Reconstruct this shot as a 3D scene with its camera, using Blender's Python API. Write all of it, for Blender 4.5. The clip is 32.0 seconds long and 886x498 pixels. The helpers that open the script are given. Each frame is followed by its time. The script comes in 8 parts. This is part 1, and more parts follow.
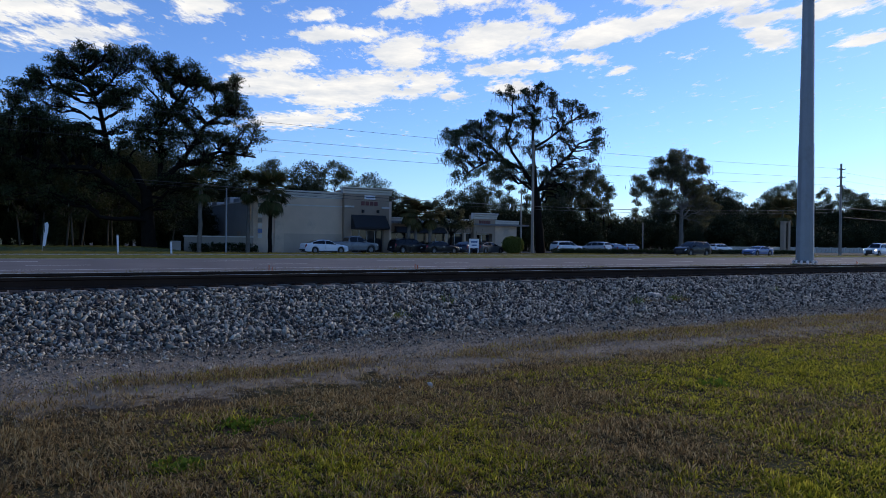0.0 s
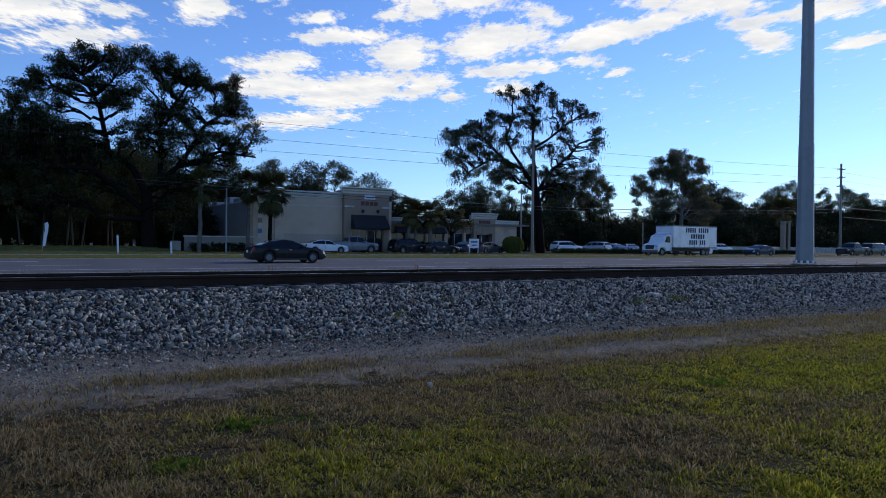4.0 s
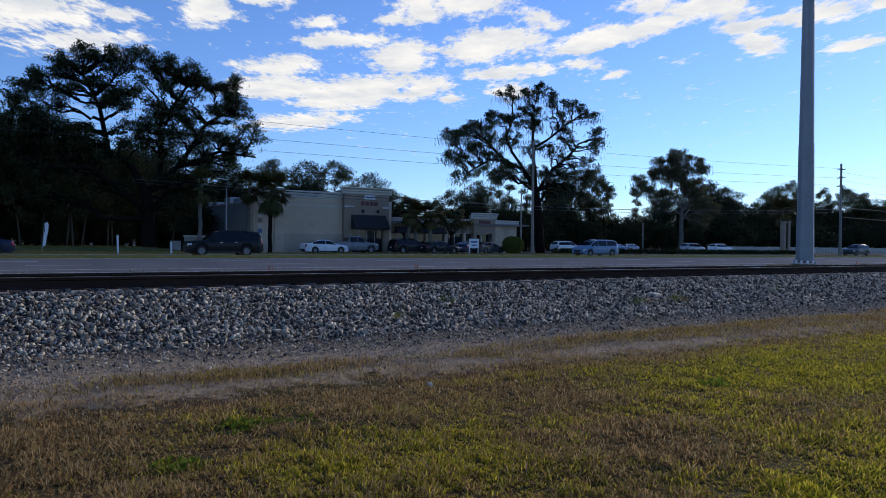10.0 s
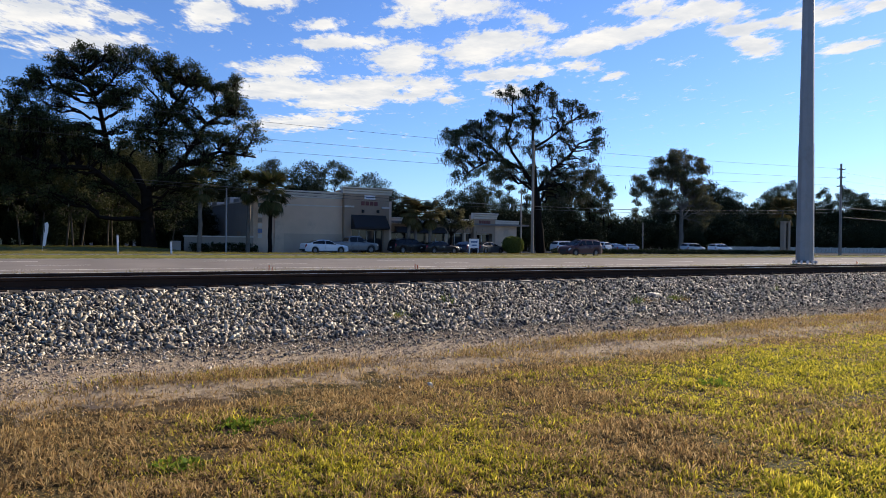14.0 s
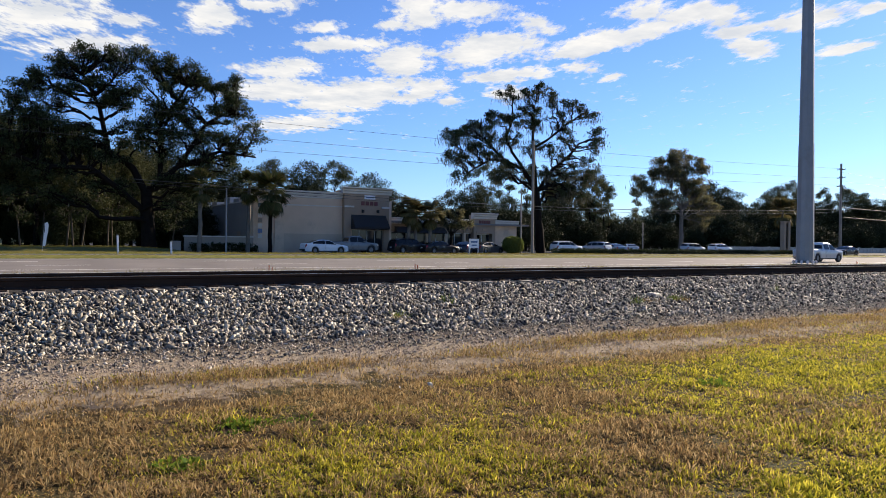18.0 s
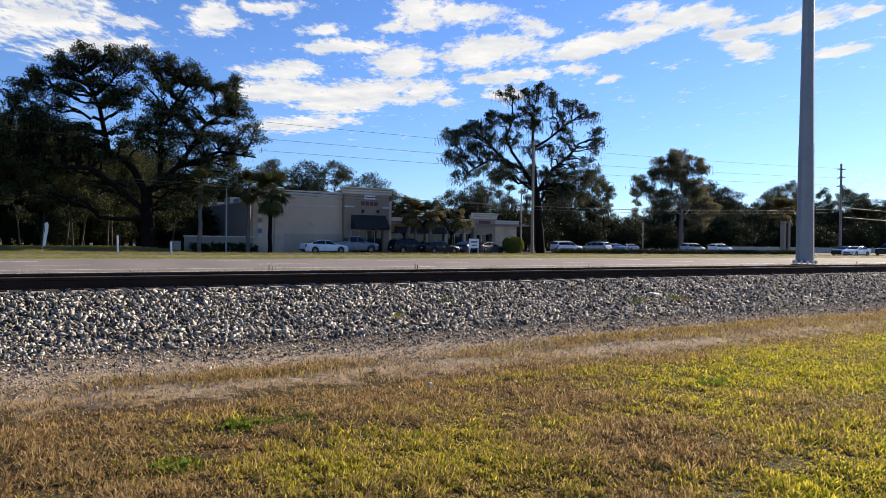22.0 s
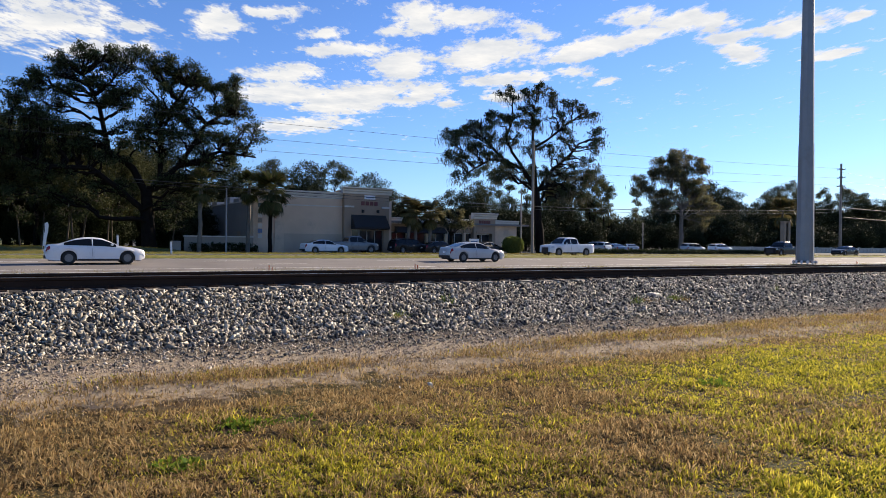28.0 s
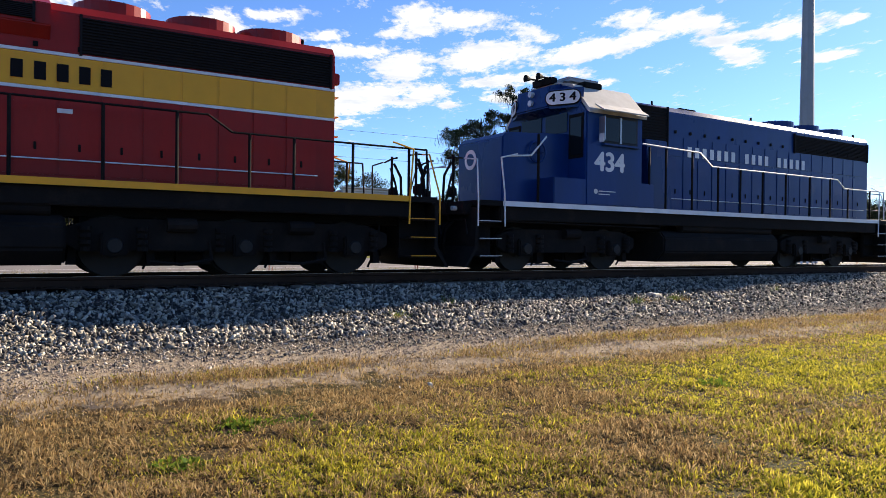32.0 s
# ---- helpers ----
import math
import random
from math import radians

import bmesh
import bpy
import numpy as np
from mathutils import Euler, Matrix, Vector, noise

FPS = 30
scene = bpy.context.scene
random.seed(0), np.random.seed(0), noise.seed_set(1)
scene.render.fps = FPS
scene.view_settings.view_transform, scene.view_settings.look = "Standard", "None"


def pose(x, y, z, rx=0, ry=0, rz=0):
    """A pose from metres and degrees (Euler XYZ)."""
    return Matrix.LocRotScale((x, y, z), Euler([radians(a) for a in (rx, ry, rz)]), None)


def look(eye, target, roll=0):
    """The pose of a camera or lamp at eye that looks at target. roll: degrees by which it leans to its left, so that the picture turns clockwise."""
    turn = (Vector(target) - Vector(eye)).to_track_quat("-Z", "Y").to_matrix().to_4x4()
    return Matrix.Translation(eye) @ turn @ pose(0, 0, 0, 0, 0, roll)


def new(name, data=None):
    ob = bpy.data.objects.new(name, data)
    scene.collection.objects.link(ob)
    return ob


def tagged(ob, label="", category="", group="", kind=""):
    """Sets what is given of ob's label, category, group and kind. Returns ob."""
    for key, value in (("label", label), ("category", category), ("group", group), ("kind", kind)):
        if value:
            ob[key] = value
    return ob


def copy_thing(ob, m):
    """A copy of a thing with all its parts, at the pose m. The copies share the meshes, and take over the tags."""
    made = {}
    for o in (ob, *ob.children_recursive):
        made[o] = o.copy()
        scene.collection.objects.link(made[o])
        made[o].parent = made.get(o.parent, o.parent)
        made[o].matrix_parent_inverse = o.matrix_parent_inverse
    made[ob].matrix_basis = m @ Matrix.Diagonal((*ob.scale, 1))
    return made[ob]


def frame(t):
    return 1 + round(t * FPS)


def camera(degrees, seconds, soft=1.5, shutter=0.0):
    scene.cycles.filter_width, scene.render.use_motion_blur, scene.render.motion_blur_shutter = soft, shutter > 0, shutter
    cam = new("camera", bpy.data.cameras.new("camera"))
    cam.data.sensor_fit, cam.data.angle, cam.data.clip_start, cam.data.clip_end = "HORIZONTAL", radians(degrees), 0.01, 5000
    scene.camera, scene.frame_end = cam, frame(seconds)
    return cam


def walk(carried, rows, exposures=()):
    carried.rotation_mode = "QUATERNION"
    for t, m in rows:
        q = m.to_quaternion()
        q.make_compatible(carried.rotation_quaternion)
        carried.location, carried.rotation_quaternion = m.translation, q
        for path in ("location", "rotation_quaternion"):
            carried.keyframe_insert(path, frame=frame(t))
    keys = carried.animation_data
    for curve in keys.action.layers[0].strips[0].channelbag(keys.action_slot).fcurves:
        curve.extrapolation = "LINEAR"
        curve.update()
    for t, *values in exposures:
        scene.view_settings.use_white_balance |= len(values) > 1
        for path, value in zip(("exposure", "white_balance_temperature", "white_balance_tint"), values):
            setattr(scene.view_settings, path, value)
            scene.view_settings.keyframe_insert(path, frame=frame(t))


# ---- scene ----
# ---------------------------------------------------------------- camera: on a stand in the mown grass beside the line
EYE = (0.0, 0.0, 1.55)
AIM = (0.52992, 0.84805, 1.55 - 0.00717)
cam = camera(64.0, 32.0, soft=0.5, shutter=0.0)
walk(cam, [(0.0, look(EYE, AIM, 0.63)), (32.0, look(EYE, AIM, 0.63))],
     exposures=[(0.0, 1.44), (8.0, 1.44), (10.5, 1.38), (13.5, 1.4), (30.8, 1.4), (32.0, 1.68)])

# ---------------------------------------------------------------- daylight: low sun ahead and to the side
SUN_AZ, SUN_EL = 10.0, 24.0          # degrees from the line's direction, and above the horizon
sun_dir = Vector((math.cos(radians(SUN_AZ)) * math.cos(radians(SUN_EL)),
                  math.sin(radians(SUN_AZ)) * math.cos(radians(SUN_EL)), math.sin(radians(SUN_EL))))
world = bpy.data.worlds.new("sky")
scene.world = world
world.use_nodes = True
wn = world.node_tree
wn.nodes.clear()
w_out = wn.nodes.new("ShaderNodeOutputWorld")
w_bg = wn.nodes.new("ShaderNodeBackground")
w_sky = wn.nodes.new("ShaderNodeTexSky")
w_sky.sky_type = "NISHITA"
w_sky.sun_disc = False
w_sky.sun_elevation = radians(SUN_EL)
w_sky.sun_rotation = radians(90.0 - SUN_AZ)
w_sky.altitude = 10
w_sky.air_density = 1.0
w_sky.dust_density = 0.12
w_sky.ozone_density = 2.0
w_bg.inputs["Strength"].default_value = 0.05
w_tint = wn.nodes.new("ShaderNodeMix")
w_tint.data_type, w_tint.blend_type = "RGBA", "MULTIPLY"
w_tint.inputs[0].default_value = 1.0
w_tint.inputs[7].default_value = (0.615, 0.832, 1.28, 1)
wn.links.new(w_sky.outputs[0], w_tint.inputs[6])
wn.links.new(w_tint.outputs[2], w_bg.inputs[0])
wn.links.new(w_bg.outputs[0], w_out.inputs[0])
sun_data = bpy.data.lights.new("sun", "SUN")
sun_data.energy = 4.4
sun_data.angle = radians(0.6)
sun_data.color = (1.0, 0.84, 0.65)
sun = new("sun", sun_data)
sun.matrix_world = look(sun_dir * 100, (0, 0, 0))

# ---------------------------------------------------------------- materials
def nodes_of(name):
    m = bpy.data.materials.new(name)
    m.use_nodes = True
    t = m.node_tree
    b = t.nodes["Principled BSDF"]
    return m, t, b, t.nodes["Material Output"]


def mixer(t, fac, a, b, kind="MIX"):
    n = t.nodes.new("ShaderNodeMix")
    n.data_type, n.blend_type = "RGBA", kind
    for sock, v in ((n.inputs[0], fac), (n.inputs[6], a), (n.inputs[7], b)):
        if isinstance(v, (int, float)):
            sock.default_value = v
        elif isinstance(v, tuple):
            sock.default_value = (*v[:3], 1)
        else:
            t.links.new(v, sock)
    return n.outputs[2]


def noise_of(t, coord, scale, detail=4, rough=0.55):
    n = t.nodes.new("ShaderNodeTexNoise")
    n.inputs["Scale"].default_value, n.inputs["Detail"].default_value, n.inputs["Roughness"].default_value = scale, detail, rough
    t.links.new(coord, n.inputs["Vector"])
    return n.outputs["Fac"]


def remap(t, v, a, b, c=0.0, d=1.0):
    n = t.nodes.new("ShaderNodeMapRange")
    n.inputs[1].default_value, n.inputs[2].default_value, n.inputs[3].default_value, n.inputs[4].default_value = a, b, c, d
    t.links.new(v, n.inputs[0])
    return n.outputs[0]


def math_node(t, op, a, b):
    n = t.nodes.new("ShaderNodeMath")
    n.operation = op
    for s, v in zip(n.inputs, (a, b)):
        if isinstance(v, (int, float)):
            s.default_value = v
        else:
            t.links.new(v, s)
    return n.outputs[0]


def mat(name, col, rough=0.6, metal=0.0, var=0.25, scale=2.0, fine=30.0, bump=0.15, dirt=None, spec=0.5, rand=0.0, coat=0.0, stretch=None):
    """A surface with broad stains and fine grain, in metres."""
    m, t, b, out = nodes_of(name)
    tc = t.nodes.new("ShaderNodeTexCoord")
    co = tc.outputs["Object"]
    if stretch:
        mp = t.nodes.new("ShaderNodeMapping")
        mp.inputs["Scale"].default_value = stretch
        t.links.new(co, mp.inputs[0])
        co = mp.outputs[0]
    n1 = noise_of(t, co, scale)
    n2 = noise_of(t, co, fine, 5, 0.65)
    lo = tuple(c * (1 - var) for c in col)
    hi = tuple(min(1, c * (1 + var)) for c in col)
    c = mixer(t, remap(t, n1, 0.3, 0.7), lo, hi)
    c = mixer(t, remap(t, n2, 0.35, 0.75, 0, 0.5 * min(1, var * 2)), c, tuple(x * 0.7 for x in col))
    if dirt:
        n3 = noise_of(t, co, scale * 0.6, 8, 0.7)
        c = mixer(t, remap(t, n3, 0.52, 0.72, 0, 0.8), c, dirt)
    if rand:
        oi = t.nodes.new("ShaderNodeObjectInfo")
        c = mixer(t, remap(t, oi.outputs["Random"], 0, 1, 0, rand), c, tuple(x * 0.35 for x in col))
    t.links.new(c, b.inputs["Base Color"])
    b.inputs["Metallic"].default_value = metal
    b.inputs["Specular IOR Level"].default_value = spec
    t.links.new(remap(t, n1, 0.2, 0.8, max(0.02, rough - 0.12), min(1, rough + 0.12)), b.inputs["Roughness"])
    if coat:
        b.inputs["Coat Weight"].default_value = coat
        b.inputs["Coat Roughness"].default_value = 0.06
    if bump:
        bp = t.nodes.new("ShaderNodeBump")
        bp.inputs["Strength"].default_value, bp.inputs["Distance"].default_value = bump, 0.02
        t.links.new(n2, bp.inputs["Height"])
        t.links.new(bp.outputs[0], b.inputs["Normal"])
    return m


def leafy(name, cols, through_light=0.45, rough=0.6):
    """Leaves and blades: each island its own tint, with light coming through."""
    m, t, b, out = nodes_of(name)
    g = t.nodes.new("ShaderNodeNewGeometry")
    ramp = t.nodes.new("ShaderNodeValToRGB")
    e = ramp.color_ramp.elements
    while len(e) < len(cols):
        e.new(0.5)
    for i, c in enumerate(cols):
        e[i].position, e[i].color = i / (len(cols) - 1), (*c, 1)
    t.links.new(g.outputs["Random Per Island"], ramp.inputs[0])
    b.inputs["Roughness"].default_value = rough
    b.inputs["Specular IOR Level"].default_value = 0.03
    tr = t.nodes.new("ShaderNodeBsdfTranslucent")
    mx = t.nodes.new("ShaderNodeMixShader")
    mx.inputs[0].default_value = through_light
    t.links.new(ramp.outputs[0], b.inputs["Base Color"])
    t.links.new(ramp.outputs[0], tr.inputs[0])
    t.links.new(b.outputs[0], mx.inputs[1])
    t.links.new(tr.outputs[0], mx.inputs[2])
    t.links.new(mx.outputs[0], out.inputs[0])
    return m


def glowing(name, col, strength):
    m, t, b, out = nodes_of(name)
    b.inputs["Base Color"].default_value = (*col, 1)
    b.inputs["Emission Color"].default_value = (*col, 1)
    b.inputs["Emission Strength"].default_value = strength
    return m


def glass_mat(name, tint=(0.02, 0.025, 0.03), rough=0.05, spec=0.5):
    m, t, b, out = nodes_of(name)
    b.inputs["Base Color"].default_value = (*tint, 1)
    b.inputs["Roughness"].default_value = rough
    b.inputs["Specular IOR Level"].default_value = spec
    return m


# ---------------------------------------------------------------- mesh helpers
def part(name, bm, material, parent=None, label="", smooth=False):
    """Links a bmesh as one mesh object under a thing or a part."""
    me = bpy.data.meshes.new(name)
    bm.to_mesh(me)
    bm.free()
    if smooth:
        me.polygons.foreach_set("use_smooth", [True] * len(me.polygons))
    me.materials.append(material)
    ob = new(name, me)
    if parent is not None:
        ob.parent = parent
    if label:
        ob["label"] = label
    return ob


def twin(ob, parent, m, name=None):
    """Another piece on the same mesh."""
    o = new(name or ob.name.split(".")[0], ob.data)
    o.parent = parent
    o.matrix_basis = m
    return o


def thing(name, m, label, category, group="", kind=""):
    ob = new(name)
    ob.empty_display_size = 0.3
    ob.matrix_basis = m
    return tagged(ob, label, category, group, kind)


def box(bm, x0, x1, y0, y1, z0, z1, bevel=0.0, m=None):
    r = bmesh.ops.create_cube(bm, size=1.0)
    vs = r["verts"]
    bmesh.ops.scale(bm, vec=(x1 - x0, y1 - y0, z1 - z0), verts=vs)
    bmesh.ops.translate(bm, vec=((x0 + x1) / 2, (y0 + y1) / 2, (z0 + z1) / 2), verts=vs)
    if bevel:
        es = {e for v in vs for e in v.link_edges}
        vs = bmesh.ops.bevel(bm, geom=list(es), offset=bevel, segments=2, affect="EDGES")["verts"]
    if m is not None:
        bmesh.ops.transform(bm, matrix=m, verts=vs)
    return bm


def tube(bm, p0, p1, r0, r1=None, seg=8, caps=True):
    p0, p1 = Vector(p0), Vector(p1)
    r1 = r0 if r1 is None else r1
    d = (p1 - p0)
    q = d.to_track_quat("Z", "Y").to_matrix()
    rings = []
    for p, r in ((p0, r0), (p1, r1)):
        rings.append([bm.verts.new(p + q @ Vector((r * math.cos(a), r * math.sin(a), 0)))
                      for a in (2 * math.pi * i / seg for i in range(seg))])
    for i in range(seg):
        j = (i + 1) % seg
        bm.faces.new((rings[0][i], rings[0][j], rings[1][j], rings[1][i]))
    if caps:
        bm.faces.new(rings[0][::-1])
        bm.faces.new(rings[1])
    return bm


def pipe(bm, pts, r, seg=6):
    for a, b in zip(pts[:-1], pts[1:]):
        tube(bm, a, b, r, r, seg)
    return bm


def prism(bm, outline, axis, a, b, bevel=0.0):
    """A closed outline of (u, v), pushed along one axis: 'y' takes (x, z), 'x' takes (y, z), 'z' takes (x, y)."""
    def at(u, v, w):
        return {"y": (u, w, v), "x": (w, u, v), "z": (u, v, w)}[axis]
    n = len(outline)
    A = [bm.verts.new(at(u, v, a)) for u, v in outline]
    B = [bm.verts.new(at(u, v, b)) for u, v in outline]
    fs = [bm.faces.new(A), bm.faces.new(B[::-1])]
    for i in range(n):
        j = (i + 1) % n
        fs.append(bm.faces.new((A[j], A[i], B[i], B[j])))
    bmesh.ops.recalc_face_normals(bm, faces=fs)
    if bevel:
        es = list({e for f in fs for e in f.edges})
        bmesh.ops.bevel(bm, geom=es, offset=bevel, segments=2, affect="EDGES")
    return bm


def bm_new():
    return bmesh.new()


def from_arrays(name, verts, faces, material, parent=None, smooth=False):
    """One mesh out of arrays of corners and of faces with equal numbers of corners."""
    me = bpy.data.meshes.new(name)
    v = np.asarray(verts, dtype=np.float32).reshape(-1, 3)
    f = np.asarray(faces, dtype=np.int32)
    k = f.shape[1]
    me.vertices.add(len(v))
    me.vertices.foreach_set("co", v.ravel())
    me.loops.add(f.size)
    me.loops.foreach_set("vertex_index", f.ravel())
    me.polygons.add(len(f))
    me.polygons.foreach_set("loop_start", np.arange(0, f.size, k, dtype=np.int32))
    me.update(calc_edges=True)
    if smooth:
        me.polygons.foreach_set("use_smooth", [True] * len(f))
    me.materials.append(material)
    ob = new(name, me)
    if parent is not None:
        ob.parent = parent
    return ob


def text_part(name, words, size, material, parent, m, stretch=1.0, depth=0.004, bold=0.0):
    cu = bpy.data.curves.new(name, "FONT")
    cu.body, cu.size, cu.extrude, cu.align_x, cu.align_y = words, size, depth, "CENTER", "CENTER"
    tmp = new(name, cu)
    me = bpy.data.meshes.new_from_object(tmp)
    bpy.data.objects.remove(tmp)
    if bold:
        # heavier strokes: the outline laid beside itself
        bm = bm_new()
        for k, (dx, dy) in enumerate(((-bold, 0), (bold, 0), (0, bold * 0.7), (0, -bold * 0.7))):
            n = len(bm.verts)
            bm.from_mesh(me)
            bm.verts.ensure_lookup_table()
            bmesh.ops.translate(bm, vec=(dx, dy, 0.0004 * k), verts=bm.verts[n:])
        bm.to_mesh(me)
        bm.free()
    me.materials.clear()
    me.materials.append(material)
    ob = new(name, me)
    ob.parent = parent
    ob.matrix_basis = m @ Matrix.Diagonal((stretch, 1, 1, 1))
    return ob

# ---------------------------------------------------------------- the lie of the land
LINE_Y, RAIL_Z = 13.65, 0.95


def road_z(y):
    return 0.15 + (y - 38.5) * 0.025 if y < 50 else 0.44


def steps(y, table):
    for (a, za), (b, zb) in zip(table[:-1], table[1:]):
        if y <= b:
            return za + (zb - za) * max(0.0, (y - a)) / (b - a)
    return table[-1][1]


PROFILE = [(-400, 0.0), (6.3, 0.0), (7.0, -0.05), (7.9, 0.0), (8.7, 0.06), (12.05, 0.645), (12.3, 0.7), (14.9, 0.7),
           (15.2, 0.62), (18.5, 0.1), (34.2, 0.06), (34.7, -0.02), (48.4, 0.30), (48.6, 0.46), (50.2, 0.60), (51.8, 0.54),
           (52.0, 0.36), (60.1, 0.36), (60.3, 0.52), (64.0, 0.50), (66.0, 0.42), (400, 0.5), (3000, 0.6)]


def ground_z(x, y):
    z = steps(y, PROFILE)
    if y < 34 or 48.6 < y < 51.8:
        amp = 0.05 if y < 6.5 else 0.035
        if 12.0 < y < 15.3:
            amp = 0.012
        z += amp * noise.noise((x * 0.35, y * 0.6, 0.0)) + amp * 0.6 * noise.noise((x * 1.3, y * 1.9, 4.0))
    if 63.5 < y < 118 and x < 16:
        # the yard under the great oak rises a little
        k = min(1.0, (y - 63.5) / 6.0, (16 - x) / 5.0, (118 - y) / 20.0)
        z += 0.5 * k * k * (3 - 2 * k) + 0.06 * noise.noise((x * 0.4, y * 0.3, 5.0))
    if 6.0 < y < 9.0:
        # trodden path, rough with ruts and clods
        k = min(1.0, (y - 6.0) / 0.4, (9.0 - y) / 0.4)
        z += k * (0.02 * noise.noise((x * 2.2, y * 5.0, 7.0)) + 0.012 * noise.noise((x * 6.0, y * 9.0, 2.0)))
    return z


def ground_material():
    m, t, b, out = nodes_of("earth_grass_and_gravel")
    tc = t.nodes.new("ShaderNodeTexCoord")
    co = tc.outputs["Object"]
    sep = t.nodes.new("ShaderNodeSeparateXYZ")
    t.links.new(co, sep.inputs[0])
    y = sep.outputs["Y"]
    big, mid = noise_of(t, co, 0.5, 5), noise_of(t, co, 2.2, 6, 0.65)
    fine, grain = noise_of(t, co, 14, 6, 0.7), noise_of(t, co, 60, 4, 0.7)
    # y wanders a little so that the bands have ragged edges
    add = t.nodes.new("ShaderNodeMath")
    add.operation = "ADD"
    t.links.new(y, add.inputs[0])
    t.links.new(remap(t, mid, 0.25, 0.75, -0.7, 0.7), add.inputs[1])
    yy = add.outputs[0]
    soil = mixer(t, remap(t, fine, 0.3, 0.7), (0.03, 0.019, 0.009), (0.1, 0.062, 0.027))
    green = mixer(t, remap(t, fine, 0.3, 0.7), (0.028, 0.028, 0.008), (0.085, 0.075, 0.02))
    lawn = mixer(t, remap(t, big, 0.4, 0.62), soil, green)
    sand = mixer(t, remap(t, fine, 0.3, 0.75), (0.18, 0.138, 0.088), (0.4, 0.322, 0.218))
    sand = mixer(t, remap(t, noise_of(t, co, 4.5, 5, 0.7), 0.45, 0.62), sand, mixer(t, fine, (0.06, 0.04, 0.022), (0.25, 0.18, 0.11)))
    gravel = mixer(t, remap(t, grain, 0.35, 0.65), (0.145, 0.112, 0.075), (0.4, 0.325, 0.228))
    gravel = mixer(t, remap(t, mid, 0.5, 0.7), gravel, mixer(t, grain, (0.11, 0.082, 0.052), (0.34, 0.265, 0.185)))
    # bed under the ballast: near black, the shade between stones put into its colour
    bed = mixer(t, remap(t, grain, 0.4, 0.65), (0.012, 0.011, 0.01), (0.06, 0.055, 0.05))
    c = mixer(t, remap(t, yy, 7.25, 7.5), lawn, sand)
    c = mixer(t, remap(t, yy, 7.5, 8.3), c, gravel)
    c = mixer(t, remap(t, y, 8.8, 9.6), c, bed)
    c = mixer(t, remap(t, yy, 16.5, 18.0), c, mixer(t, remap(t, fine, 0.35, 0.7), (0.10, 0.10, 0.04), (0.24, 0.2, 0.11)))
    c = mixer(t, remap(t, y, 48.3, 48.5), c, mixer(t, remap(t, mid, 0.35, 0.65), (0.09, 0.105, 0.018), (0.2, 0.17, 0.045)))
    c = mixer(t, remap(t, y, 64.0, 65.5), c, mixer(t, remap(t, mid, 0.35, 0.65), (0.06, 0.058, 0.055), (0.085, 0.08, 0.075)))
    # shaded yard with leaf litter where the great oak stands
    far = math_node(t, "MULTIPLY", remap(t, y, 60.0, 60.2), remap(t, sep.outputs["X"], 17.0, 14.0))
    c = mixer(t, far, c, mixer(t, remap(t, mid, 0.35, 0.65), (0.06, 0.085, 0.02), (0.17, 0.15, 0.06)))
    t.links.new(c, b.inputs["Base Color"])
    b.inputs["Roughness"].default_value = 0.95
    b.inputs["Specular IOR Level"].default_value = 0.15
    bp = t.nodes.new("ShaderNodeBump")
    bp.inputs["Strength"].default_value, bp.inputs["Distance"].default_value = 0.7, 0.03
    t.links.new(fine, bp.inputs["Height"])
    t.links.new(bp.outputs[0], b.inputs["Normal"])
    return m


def build_ground():
    xs = [-3000, -800, -300, -120, -60, -30] + list(np.arange(-15, -3, 0.35)) + list(np.arange(-3, 22, 0.1)) + list(np.arange(22, 40, 0.35)) + list(np.arange(40, 120, 4.0)) + [130, 200, 400, 900, 3000]
    ys = [-400, -100, -30, -10] + list(np.arange(-4, 6, 0.3)) + list(np.arange(6, 9.1, 0.07)) + list(np.arange(9.2, 20, 0.3)) + [22, 26, 30, 34.2, 34.7, 40, 48.4, 48.6, 49.4, 50.2, 51, 51.8, 52.0, 56, 60.1, 60.3, 62, 63.5, 65, 66, 67, 68, 69, 70, 72, 74, 76, 80, 86, 92, 98, 108, 118, 120, 200, 400, 900, 3000]
    nx, ny = len(xs), len(ys)
    v = np.array([(x, y, ground_z(x, y)) for y in ys for x in xs])
    i = np.arange(nx * ny).reshape(ny, nx)
    f = np.stack([i[:-1, :-1], i[:-1, 1:], i[1:, 1:], i[1:, :-1]], -1).reshape(-1, 4)
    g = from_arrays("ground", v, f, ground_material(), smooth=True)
    tagged(g, "mown grass, sandy path and gravel bed beside a railway", "ground", kind="structure")


build_ground()

# ---------------------------------------------------------------- the highway
M_ASPHALT = mat("worn_asphalt", (0.158, 0.142, 0.13), 0.9, var=0.18, scale=0.35, fine=25, bump=0.25, spec=0.25)
M_PAINT_WHITE = mat("road_paint", (0.62, 0.61, 0.57), 0.7, var=0.3, scale=3, fine=40, bump=0.1)
M_CONCRETE = mat("kerb_concrete", (0.42, 0.39, 0.34), 0.85, var=0.25, scale=1.5, fine=30, bump=0.2, dirt=(0.2, 0.17, 0.13))


def strip(bm, x0, x1, y0, y1, lift, n=1):
    xs = [x0 + (x1 - x0) * i / n for i in range(n + 1)]
    rows = [[bm.verts.new((x, y, road_z(y) + lift)) for x in xs] for y in (y0, y1)]
    for k in range(n):
        bm.faces.new((rows[0][k], rows[0][k + 1], rows[1][k + 1], rows[1][k]))


